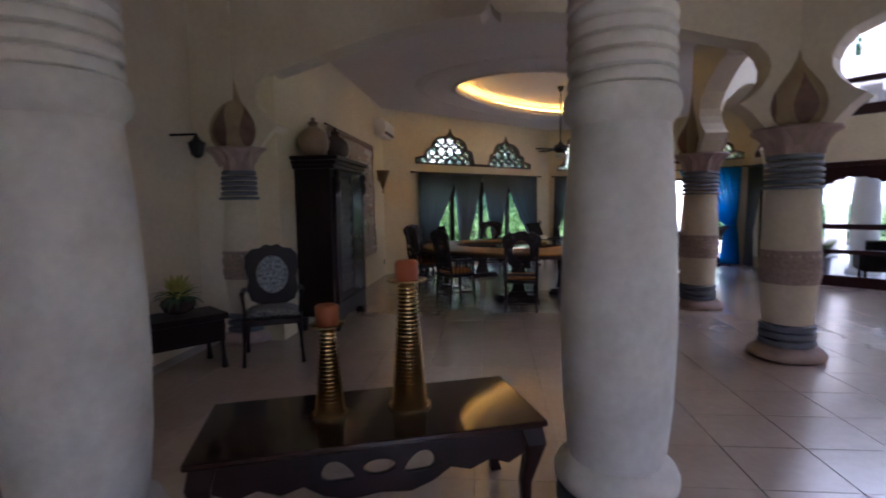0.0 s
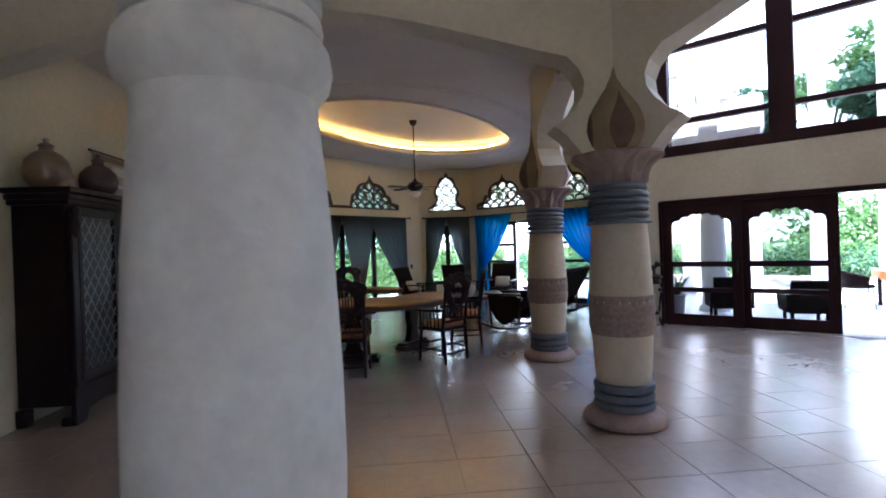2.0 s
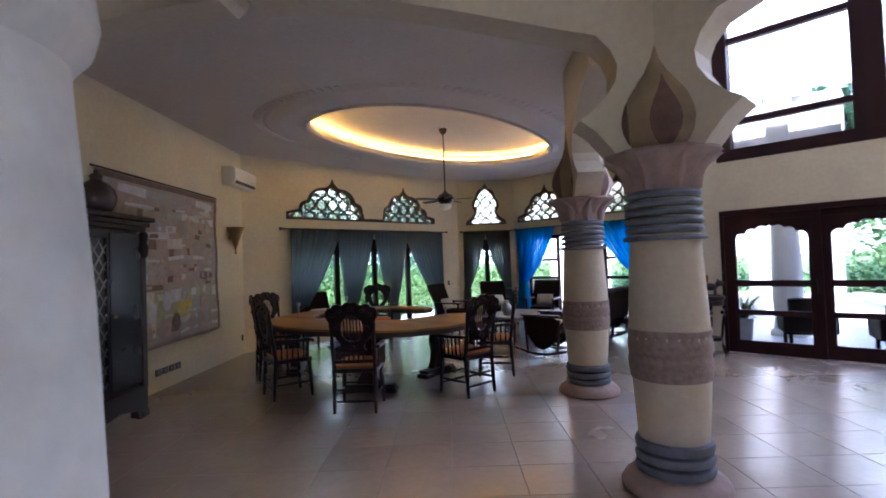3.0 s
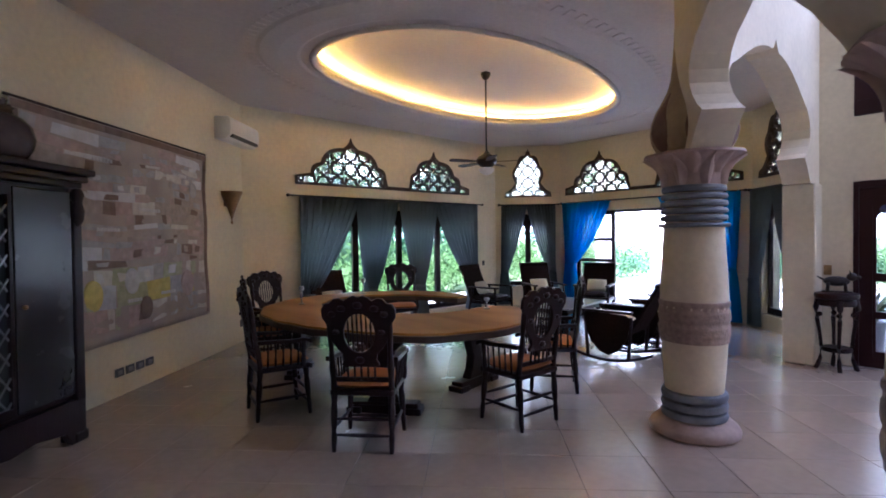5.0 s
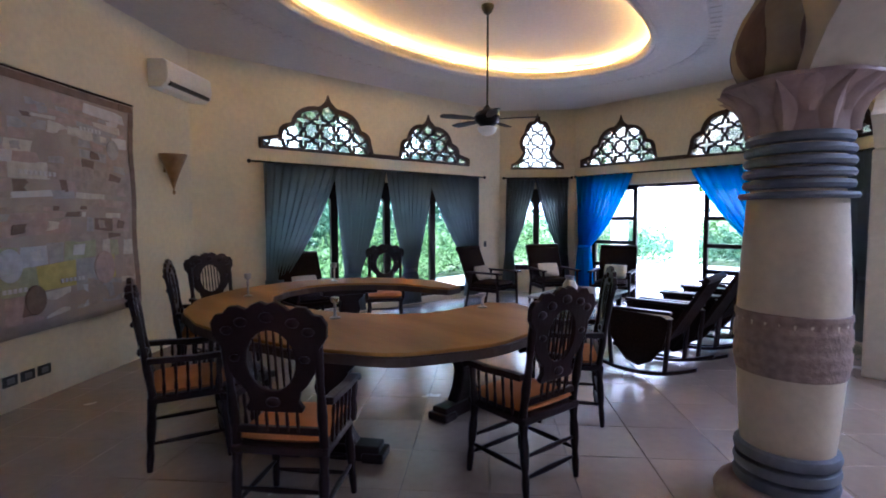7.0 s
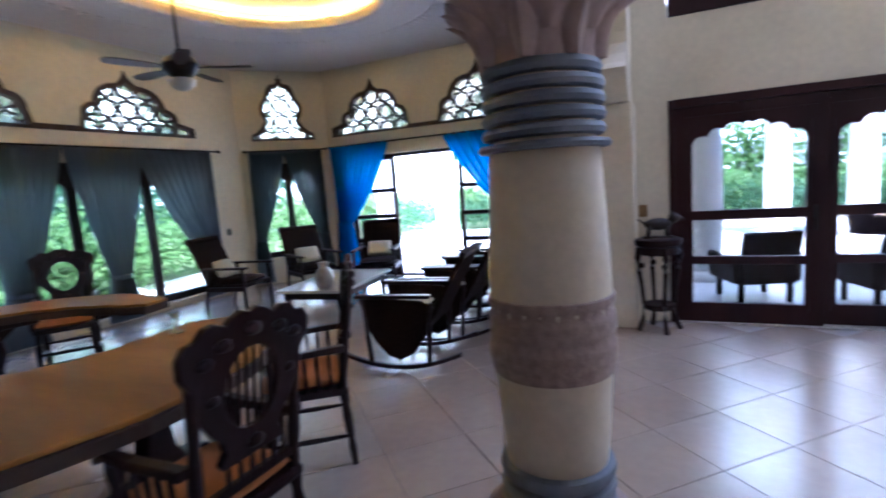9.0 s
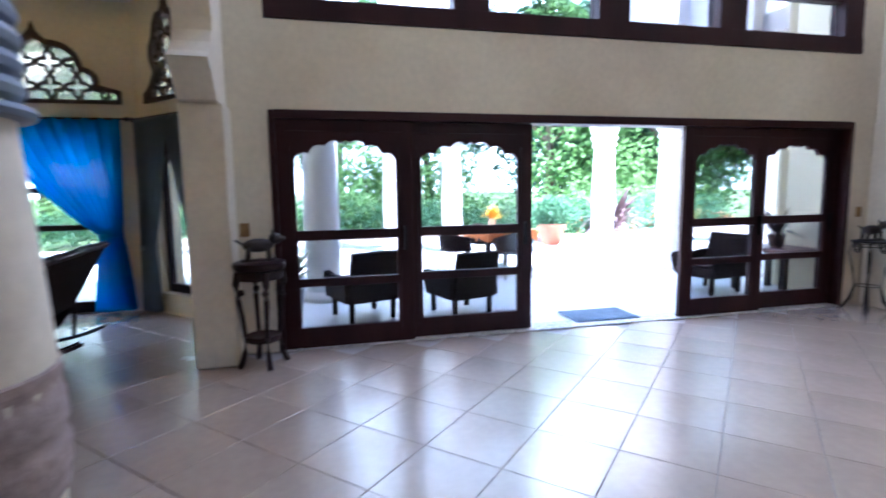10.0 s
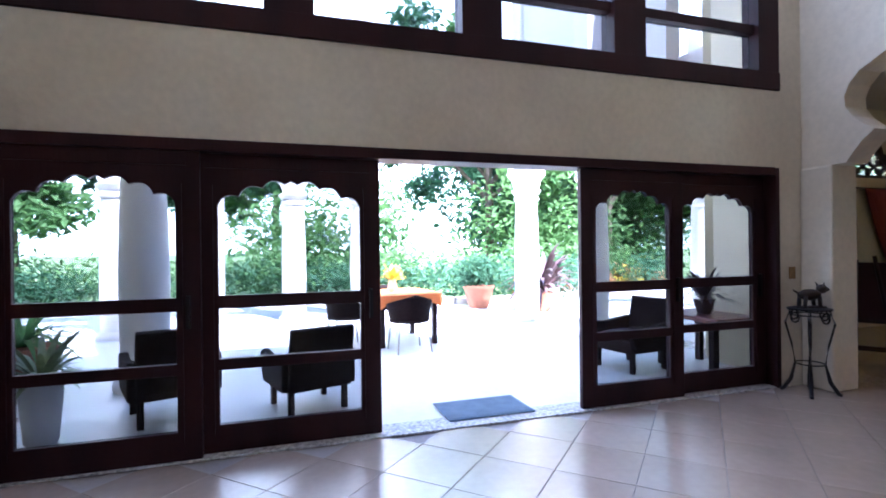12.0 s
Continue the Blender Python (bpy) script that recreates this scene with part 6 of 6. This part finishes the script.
def patio_column(p, h, label="white stucco patio column with bracket capital", bracket=True):
    th = thing("patio_column", label, "column", pose(p[0], p[1], 0), "patio columns")
    part("shaft", lathe(bmesh.new(), [(0.23, 0.12), (0.225, 0.3), (0.235, 0.8), (0.235, 1.2), (0.22, 1.8), (0.20, 2.3)], 32), STUCCO, th, smooth=True)
    part("base", lathe(bmesh.new(), [(0.29, 0), (0.30, 0.04), (0.285, 0.09), (0.24, 0.13)], 32), STUCCO, th, smooth=True)
    part("neck", lathe(bmesh.new(), [(0.20, 2.28), (0.24, 2.31), (0.24, 2.36), (0.21, 2.39), (0.26, 2.44), (0.28, 2.50), (0.24, 2.52)], 32), STUCCO, th, smooth=True)
    part("upper_shaft", boxes(((0, 0, (2.52 + h) / 2), (0.36, 0.36, h - 2.52))), STUCCO, th, bevel=0.02)
    if bracket:
        for s in (-1, 1):
            pts = [(0, 2.55), (0.20, 2.55), (0.24, 2.70), (0.34, 2.80), (0.30, 2.95), (0.42, 3.10), (0.60, 3.25), (0.9, 3.4), (0.9, 3.6), (0, 3.6)]
            part("bracket", slab(bmesh.new(), [(s * x, z) for x, z in pts], [], 0.30, pose(0, 0, 0, 0, 0, 90) @ pose(0, -0.15, 0)), STUCCO, th)
    return th


for p in ((13.1, 2.36), (16.6, 3.6), (17.4, -0.52), (15.95, -3.50), (14.0, -3.66), (15.5, 7.2), (16.4, -8.2), (17.6, 0.80)):
    patio_column(p, 6.35)
# high plastered arch between the house corner and the patio columns
PW0, PW1 = (15.95, -3.50), (12.75, -4.10)
m_pw, L_pw = along(PW0, PW1)
spring = [(0.17, 2.55), (0.24, 2.72), (0.36, 2.82), (0.31, 2.95), (0.40, 3.12), (0.70, 3.38), (1.10, 3.56)]
tagged(finish("wall_porch", slab(bmesh.new(), [(0, 2.55)] + spring + [(L_pw / 2, 3.66)] + [(L_pw - a, b) for a, b in reversed(spring)] + [(L_pw, 2.55), (L_pw, 6.35), (0, 6.35)], [], 0.28, m_pw @ pose(0, -0.14, 0)), STUCCO), "white stucco porch wall over a wide arch", "wall", kind="structure")
# upper gallery rail and beam seen through the high window
th = thing("gallery", "white upper gallery with turned balusters", "balcony")
part("beam", boxes(((17.1, 5.9, 4.75), (0.4, 8.0, 0.90))), STUCCO, th, bevel=0.02)
part("rail", boxes(((17.1, 6.4, 6.17), (0.18, 7.0, 0.10))), STUCCO, th, bevel=0.01)
for y in (2.2, 9.7):
    part("post", boxes(((17.1, y, 2.15), (0.34, 0.34, 4.30))), STUCCO, th, bevel=0.02)
part("gallery_column", lathe(bmesh.new(), [(0.30, 5.20), (0.30, 5.30), (0.24, 5.36), (0.23, 5.6), (0.25, 6.4), (0.22, 7.6), (0.30, 7.7), (0.34, 7.9)], 28, (17.1, 2.80, 0)), STUCCO, th, smooth=True)
for k in range(18):
    part("baluster", lathe(bmesh.new(), [(0.05, 0), (0.05, 0.05), (0.03, 0.12), (0.07, 0.35), (0.03, 0.66), (0.05, 0.85), (0.05, 0.93)], 10, (17.1, 3.3 + 0.36 * k, 5.20)), STUCCO, th, smooth=True)


# ---- patio furniture ----
def wicker_chair(m, label):
    """Faces local +x."""
    th = thing("wicker_armchair", label, "armchair", m, "wicker patio chairs")
    for x in (-0.30, 0.30):
        for y in (-0.30, 0.30):
            part("leg", boxes(((x, y, 0.14), (0.06, 0.06, 0.28))), WICKER, th, bevel=0.006)
    part("seat_box", boxes(((0, 0, 0.34), (0.74, 0.72, 0.16))), WICKER, th, bevel=0.02)
    part("backrest", box(bmesh.new(), (0, 0, 0.26), (0.09, 0.70, 0.62), 0, pose(-0.34, 0, 0.38, 0, -12, 0)), WICKER, th, "woven square back", bevel=0.02)
    for y in (-0.37, 0.37):
        pts = [(-0.36, 0.28), (0.34, 0.28), (0.40, 0.44), (0.43, 0.58), (0.36, 0.64), (0.1, 0.60), (-0.36, 0.66)]
        part("arm", slab(bmesh.new(), pts, [], 0.09, pose(0, y - 0.045, 0)), WICKER, th, "curved woven arm", bevel=0.02)
    part("seat_cushion", cushion(bmesh.new(), (0.03, 0, 0.455), (0.62, 0.60, 0.11)), mat("brown_pad", (0.06, 0.03, 0.03), 0.9, bump=0.3), th, "dark maroon pad", smooth=True)
    return th


wc = wicker_chair(pose(12.02, 1.92, 0, 0, 0, 20) @ Matrix.Scale(0.84, 4), "dark woven wicker armchair on the patio")
for x, y, a, k in ((11.90, 0.78, 18, 0.95), (12.10, -2.85, 100, 1.0)):
    copy_thing(wc, pose(x, y, 0, 0, 0, a) @ Matrix.Scale(k, 4))


def patio_table():
    th = thing("patio_table", "dark-legged patio table with orange cloth top", "table", pose(14.75, -0.68, 0, 0, 0, 6))
    cl = mat("orange_cloth", (0.75, 0.22, 0.05), 0.85, (0.65, 0.17, 0.04), 5, 0.6, 0.3, 60)
    part("tabletop", boxes(((0, 0, 0.72), (1.15, 0.95, 0.04))), WOOD_D, th)
    bmc = bmesh.new()
    n = 40
    ring = []
    for k in range(n):
        a = 2 * math.pi * k / n
        c, s = math.cos(a), math.sin(a)
        q = max(abs(c) / 0.61, abs(s) / 0.51)
        ring.append((c / q, s / q))
    top = [bmc.verts.new((x, y, 0.746)) for x, y in ring]
    low = [bmc.verts.new((x * 1.03, y * 1.03, 0.60 + 0.05 * math.sin(k * 2.3))) for k, (x, y) in enumerate(ring)]
    bmc.faces.new(top)
    for k in range(n):
        bmc.faces.new((top[k], low[k], low[(k + 1) % n], top[(k + 1) % n]))
    part("cloth", bmc, cl, th, "orange table cloth")
    for x in (-0.48, 0.48):
        for y in (-0.40, 0.40):
            part("leg", boxes(((x, y, 0.35), (0.07, 0.07, 0.70))), WOOD_D, th)
    fl = thing("flower_vase", "yellow flowers in a small vase on the patio table", "flowers", pose(14.85, -0.62, 0.748))
    part("vessel", lathe(bmesh.new(), [(0.05, 0), (0.08, 0.06), (0.05, 0.15), (0.06, 0.18), (0.04, 0.18)], 16), WHITE, fl, smooth=True)
    part("blossoms", leaf_fan(bmesh.new(), (0, 0, 0.16), 90, 0.26, 0.05, 9, 0.3, 0.9), FLOWER_Y, fl, "yellow blossoms")


patio_table()


def tub_chair(m):
    th = thing("tub_chair", "dark curved patio chair on thin metal legs", "chair", m, "patio dining chairs")
    bmt = bmesh.new()
    rows = []
    for j in range(7):
        row = []
        for k in range(19):
            a = radians(60 + 240 * k / 18)
            zt = 0.78 - 0.16 * abs(k - 9) / 9
            z = 0.42 + (zt - 0.42) * j / 6
            r = 0.27 + 0.05 * j / 6
            row.append(bmt.verts.new((r * math.cos(a), r * math.sin(a), z)))
        rows.append(row)
    for r0, r1 in zip(rows, rows[1:]):
        for k in range(18):
            bmt.faces.new((r0[k], r0[k + 1], r1[k + 1], r1[k]))
    sh = part("shell", bmt, WICKER, th, smooth=True)
    md = sh.modifiers.new("solid", 'SOLIDIFY')
    md.thickness = 0.03
    part("seat", lathe(bmesh.new(), [(0.26, 0.40), (0.29, 0.42), (0.27, 0.46), (0.2, 0.47)], 24), WICKER, th, smooth=True)
    for x in (-0.2, 0.2):
        for y in (-0.2, 0.2):
            part("leg", bar(bmesh.new(), (x * 1.2, y * 1.2, 0), (x, y, 0.42), 0.012, 8), SILVER, th)
    return th


tc = tub_chair(pose(13.95, -0.66, 0, 0, 0, 5))
for x, y, a in ((14.6, 0.12, -80), (15.55, -0.70, 190)):
    copy_thing(tc, pose(x, y, 0, 0, 0, a))
th = thing("side_table", "low red-brown patio table holding a potted plant", "table", pose(11.75, -3.60, 0))
part("tabletop", boxes(((0, 0, 0.60), (0.9, 0.62, 0.05))), mat("maroon_board", (0.16, 0.05, 0.045), 0.35, (0.10, 0.03, 0.03), 4, 0.7, 0.1), th, bevel=0.01)
for x in (-0.38, 0.38):
    for y in (-0.28, 0.28):
        part("leg", boxes(((x, y, 0.29), (0.07, 0.07, 0.58))), WOOD_D, th)


# ---- pots and plants ----
def planter(p, s, material, leaf, kind, label, seed, cat="potted plant", tall=False, reach=1.0):
    th = thing("potted_plant", label, cat, pose(*p), "potted plants")
    if tall:
        prof = [(0.13, 0), (0.15, 0.02), (0.20, 0.6), (0.215, 0.62), (0.19, 0.62)]
    else:
        prof = [(0.19, 0), (0.22, 0.03), (0.29, 0.22), (0.32, 0.40), (0.35, 0.44), (0.35, 0.50), (0.30, 0.50)]
    part("pot", lathe(bmesh.new(), [(r * s, z * s) for r, z in prof], 28), material, th, smooth=True)
    top = prof[-1][1] * s
    part("soil", lathe(bmesh.new(), [(0.18 * s, top - 0.05), (0.19 * s, top - 0.03)], 20), BARK, th)
    if kind == "strap":
        part("foliage", leaf_fan(bmesh.new(), (0, 0, top - 0.02), 60, 0.75 * s * reach, 0.07 * s * reach, seed, 0.55, 0.85), leaf, th)
    else:
        part("foliage", leaf_cloud([((0, 0, top + 0.30 * s), (0.48 * s, 0.48 * s, 0.42 * s))], 900, 0.07, seed), leaf, th)
    return th


def leaf_cloud(blobs, n, size, seed, flatten=0.0):
    """Many small bent leaves scattered in ellipsoids, thicker near their skins."""
    rng = np.random.default_rng(seed)
    bmx = bmesh.new()
    vol = [b[1][0] * b[1][1] * b[1][2] for b in blobs]
    tot = sum(vol)
    for (c, r), v in zip(blobs, vol):
        k = max(3, int(n * v / tot))
        d = rng.normal(size=(k, 3))
        d /= np.linalg.norm(d, axis=1)[:, None]
        rad = rng.random(k) ** 0.45
        pts = np.array(c) + d * rad[:, None] * np.array(r) * (0.85 + 0.3 * rng.random((k, 1)))
        for p in pts:
            s = size * rng.uniform(0.6, 1.4)
            q = Euler((rng.uniform(-0.9, 0.9), rng.uniform(-0.9, 0.9), rng.uniform(0, 6.28))).to_matrix()
            vs = [bmx.verts.new(Vector(p) + q @ Vector(o)) for o in ((-s, 0, 0), (0, -s * 0.42, s * 0.12), (s, 0, -s * 0.1), (0, s * 0.42, s * 0.12))]
            bmx.faces.new(vs)
    return bmx


planter((18.2, -3.38, 0), 1.05, TERRA, LEAF_D, "bush", "large terracotta pot with a green shrub", 1)
planter((17.0, -4.35, 0), 0.85, TERRA, LEAF_P, "strap", "terracotta pot with tall dark red strap leaves", 2, reach=2.1)
planter((17.5, -4.75, 0), 0.95, STUCCO, LEAF_P, "strap", "white pot with tall dark strap leaves", 3, reach=1.7)
LEAF_V = mat("leaf_variegated", (0.16, 0.22, 0.09), 0.5, (0.34, 0.36, 0.20), 20, 0.9, 0.1)
planter((11.64, 2.70, 0), 0.72, STUCCO, LEAF_V, "strap", "tall pale planter with variegated strap leaves", 4, tall=True)
planter((11.75, -3.58, 0.626), 0.34, POT2, LEAF_P, "strap", "small pot with spreading dark red leaves", 5, reach=1.9)
planter((13.4, 3.55, 0), 0.9, TERRA, LEAF, "strap", "terracotta pot with green strap leaves", 6)


# ---- kerb, beds, hedges and trees ----
def kerb(pts):
    th = tagged(new("kerb"), "low rubble stone kerb round the planting bed", "kerb", kind="structure")
    rnd = random.Random(2)
    for (x0, y0), (x1, y1) in zip(pts, pts[1:]):
        d = Vector((x1 - x0, y1 - y0))
        n = int(d.length / 0.34)
        for k in range(n):
            t = (k + 0.5) / n
            bmk = boxes(((0, 0, 0.08), (d.length / n - 0.02, rnd.uniform(0.2, 0.3), rnd.uniform(0.15, 0.21))))
            for v in bmk.verts:
                v.co += Vector((rnd.uniform(-0.02, 0.02), rnd.uniform(-0.02, 0.02), rnd.uniform(-0.012, 0.012)))
            st = part("stone", bmk, KERB, th)
            st.matrix_basis = pose(x0 + d.x * t, y0 + d.y * t, 0, 0, 0, math.degrees(math.atan2(d.y, d.x)))


kerb([(21.3, 8.0), (21.3, -1.2), (18.6, -3.7), (19.8, -7.4), (22.6, -13)])


def hedge(name, pts, h, w, n, leaf, seed, label, size=0.085):
    rnd = random.Random(seed)
    blobs = []
    for (x0, y0), (x1, y1) in zip(pts, pts[1:]):
        ln = math.hypot(x1 - x0, y1 - y0)
        k = max(2, int(ln / 0.55))
        for i in range(k):
            t = (i + rnd.random()) / k
            hh = h * rnd.uniform(0.65, 1.15)
            blobs.append(((x0 + (x1 - x0) * t + rnd.uniform(-w, w) * 0.5, y0 + (y1 - y0) * t + rnd.uniform(-w, w) * 0.5, hh * 0.5), (0.5 * w + 0.2, 0.5 * w + 0.2, hh * 0.5)))
    ob = finish(name, leaf_cloud(blobs, n, size, seed), leaf)
    return tagged(ob, label, "shrubs", kind="stuff")


hedge("shrub_bed", [(21.0, 15), (21.9, 8), (22.2, -1.5), (19.6, -3.9), (20.4, -7.4), (23.2, -13)], 1.2, 1.3, 14000, LEAF_D, 1, "dense green garden shrubs behind the kerb")
hedge("shrub_bed", [(22, 15), (22.8, 8), (23.0, -2), (21, -4.5), (21.6, -8), (24, -13)], 1.7, 1.4, 12000, LEAF, 2, "taller light green garden shrubs")
hedge("flower_bed", [(20.2, -5.6), (20.8, -8.2), (22.3, -11.5)], 0.75, 0.9, 2500, FLOWER_O, 3, "orange-brown low garden shrubs")
hedge("flower_bed", [(21.5, -9.5), (23.5, -12.5)], 1.0, 0.9, 1400, FLOWER_Y, 4, "yellow flowering garden shrubs")
hedge("shrub_bed", [(5.5, 11.8), (10, 11.9), (14, 12.6), (17, 12.0)], 1.5, 1.2, 8000, LEAF, 5, "green shrubs outside the dining windows")
hedge("shrub_bed", [(5.5, 13.2), (10, 13.4), (15, 14.0)], 2.6, 1.6, 8000, LEAF_D, 6, "deep green tall shrubs beyond the dining windows")


def tree(p, h, spread, n, leaf, seed, label, size=0.19):
    rnd = random.Random(seed)
    th = thing("tree", label, "tree", pose(p[0], p[1], 0), "garden trees")
    bmt = bmesh.new()
    top = Vector((rnd.uniform(-0.4, 0.4), rnd.uniform(-0.4, 0.4), h * 0.5))
    turned(bmt, (0, 0, 0), top, [0.26, 0.2, 0.18, 0.16, 0.15], 10)
    blobs = []
    for k in range(9):
        a = 2 * math.pi * k / 9 + rnd.uniform(-0.3, 0.3)
        st = Vector((0, 0, 0)).lerp(top, rnd.uniform(0.55, 1.0))
        e = Vector((math.cos(a) * spread * rnd.uniform(0.4, 0.95), math.sin(a) * spread * rnd.uniform(0.4, 0.95), h * rnd.uniform(0.30, 0.92)))
        mid = st.lerp(e, 0.5) + Vector((0, 0, 0.3))
        turned(bmt, st, mid, [0.10, 0.085, 0.07], 8)
        turned(bmt, mid, e, [0.07, 0.05, 0.02], 8)
        for j in range(4):
            c = mid.lerp(e, rnd.random() * 1.2) + Vector((rnd.uniform(-0.6, 0.6), rnd.uniform(-0.6, 0.6), rnd.uniform(-0.3, 0.5)))
            r = spread * rnd.uniform(0.16, 0.34)
            blobs.append((tuple(c), (r, r, r * rnd.uniform(0.5, 0.8))))
    part("trunk", bmt, BARK, th, smooth=True)
    part("crown", leaf_cloud(blobs, n, size, seed), leaf, th)
    return th


for x, y, h, s, n, lf, sd in ((26, -7, 11, 3.9, 8000, LEAF, 21), (24.5, -11.5, 9, 3.4, 7000, LEAF_D, 22), (29, -2.5, 12, 4.2, 8000, LEAF_D, 23), (27, -15, 10, 4, 6000, LEAF, 24), (22.5, -16, 9, 3.6, 5000, LEAF, 25),
                              (28, 5.5, 10, 3.2, 4500, LEAF_D, 26), (27, 12, 10, 3.6, 5000, LEAF, 27), (20, 19.5, 7, 3.0, 5000, LEAF_D, 28), (12.5, 21, 6, 3.0, 5000, LEAF, 29), (4.5, 19.5, 6, 3.0, 5000, LEAF_D, 30), (33, -10, 13, 5, 7000, LEAF_D, 31), (35, 1.5, 13, 4.5, 6000, LEAF, 32), (24.5, 8.4, 8, 3.4, 5000, LEAF, 33)):
    tree((x, y), h, s, int(n * 1.8), lf, sd, "broad leafy garden tree with forked branches")

hedge("tree_row", [(25.5, -5.5), (25.0, -9), (28, -17)], 5.0, 3.0, 9500, LEAF, 7, "pale green far garden trees", 0.15)
hedge("tree_row", [(30, -8), (31, -18)], 8.5, 4.5, 9000, LEAF_D, 8, "tall deep green trees closing the garden", 0.24)

hedge("tree_row", [(5, 21.5), (15, 22), (25, 20)], 5.0, 2.6, 9000, LEAF_D, 9, "deep green far trees beyond the dining windows", 0.2)

hedge("tree_row", [(26, 2.2), (26.3, -3.0)], 4.0, 2.2, 4200, LEAF, 10, "light green garden trees beyond the patio", 0.15)
# far pavilion with a red roof
th = thing("pavilion", "white garden pavilion with a red tiled roof", "pavilion", pose(7.6, 18.5, 0))
for x in (-2, 2):
    for y in (-1.5, 1.5):
        part("post", boxes(((x, y, 1.2), (0.3, 0.3, 2.4))), STUCCO, th)
bm = bmesh.new()
bmesh.ops.create_cone(bm, cap_ends=True, segments=4, radius1=3.6, radius2=0.3, depth=1.3, matrix=pose(0, 0, 3.0, 0, 0, 45))
part("roof", bm, TERRA, th, "red tiled hipped roof")


# ---- floor tiles, laid diagonally ----
def tile_floor():
    pu, pv = 0.48, 0.50
    hu, hv = (pu - 0.004) / 2, (pv - 0.004) / 2
    me = bpy.data.meshes.new("tile")
    bmt = bmesh.new()
    box(bmt, (0, 0, -0.006), (2 * hu, 2 * hv, 0.012))
    bmesh.ops.bevel(bmt, geom=[e for e in bmt.edges if all(v.co.z > -0.001 for v in e.verts)], offset=0.0015, segments=1, affect='EDGES')
    bmt.to_mesh(me)
    bmt.free()
    me.materials.append(TILE)
    fl = tagged(new("floor"), "large beige ceramic tiles laid diagonally", "floor", kind="structure")
    base = [(v.co.copy()) for v in me.vertices]
    polys = [tuple(q.vertices) for q in me.polygons]
    s = math.sqrt(0.5)
    verts, faces, count = [], [], 0
    u0, v0 = 6.15, 7.03
    for i in range(-45, 28):
        for j in range(-40, 30):
            u, v = u0 + (i + 0.5) * pu, v0 + (j + 0.5) * pv
            x, y = (u + v) * s, (u - v) * s
            if not (-3.4 < x < 13.2 and -10.6 < y < 9.6) or (x > 10.95 and -4.2 < y < 3.3):
                continue
            if x - y < -4.4 or x + y + 0.88 < -3.6 and x < -2.9:
                continue
            near = 6.6 < x < 11.2 and -2.2 < y < 2.7
            if near and count < 300:
                ob = new("tile", me)
                ob.matrix_basis = pose(x, y, 0, 0, 0, 45)
                ob.parent = fl
                count += 1
            else:
                k = len(verts)
                for c in base:
                    verts.append((x + (c.x - c.y) * s, y + (c.x + c.y) * s, c.z))
                faces += [tuple(k + q for q in f) for f in polys]
    me2 = bpy.data.meshes.new("floor_tiles")
    me2.from_pydata(verts, [], faces)
    me2.materials.append(TILE)
    ob = new("floor_tiles", me2)
    ob.parent = fl
    tagged(ob, "beige ceramic tiles with fine joints", kind="stuff")


tile_floor()
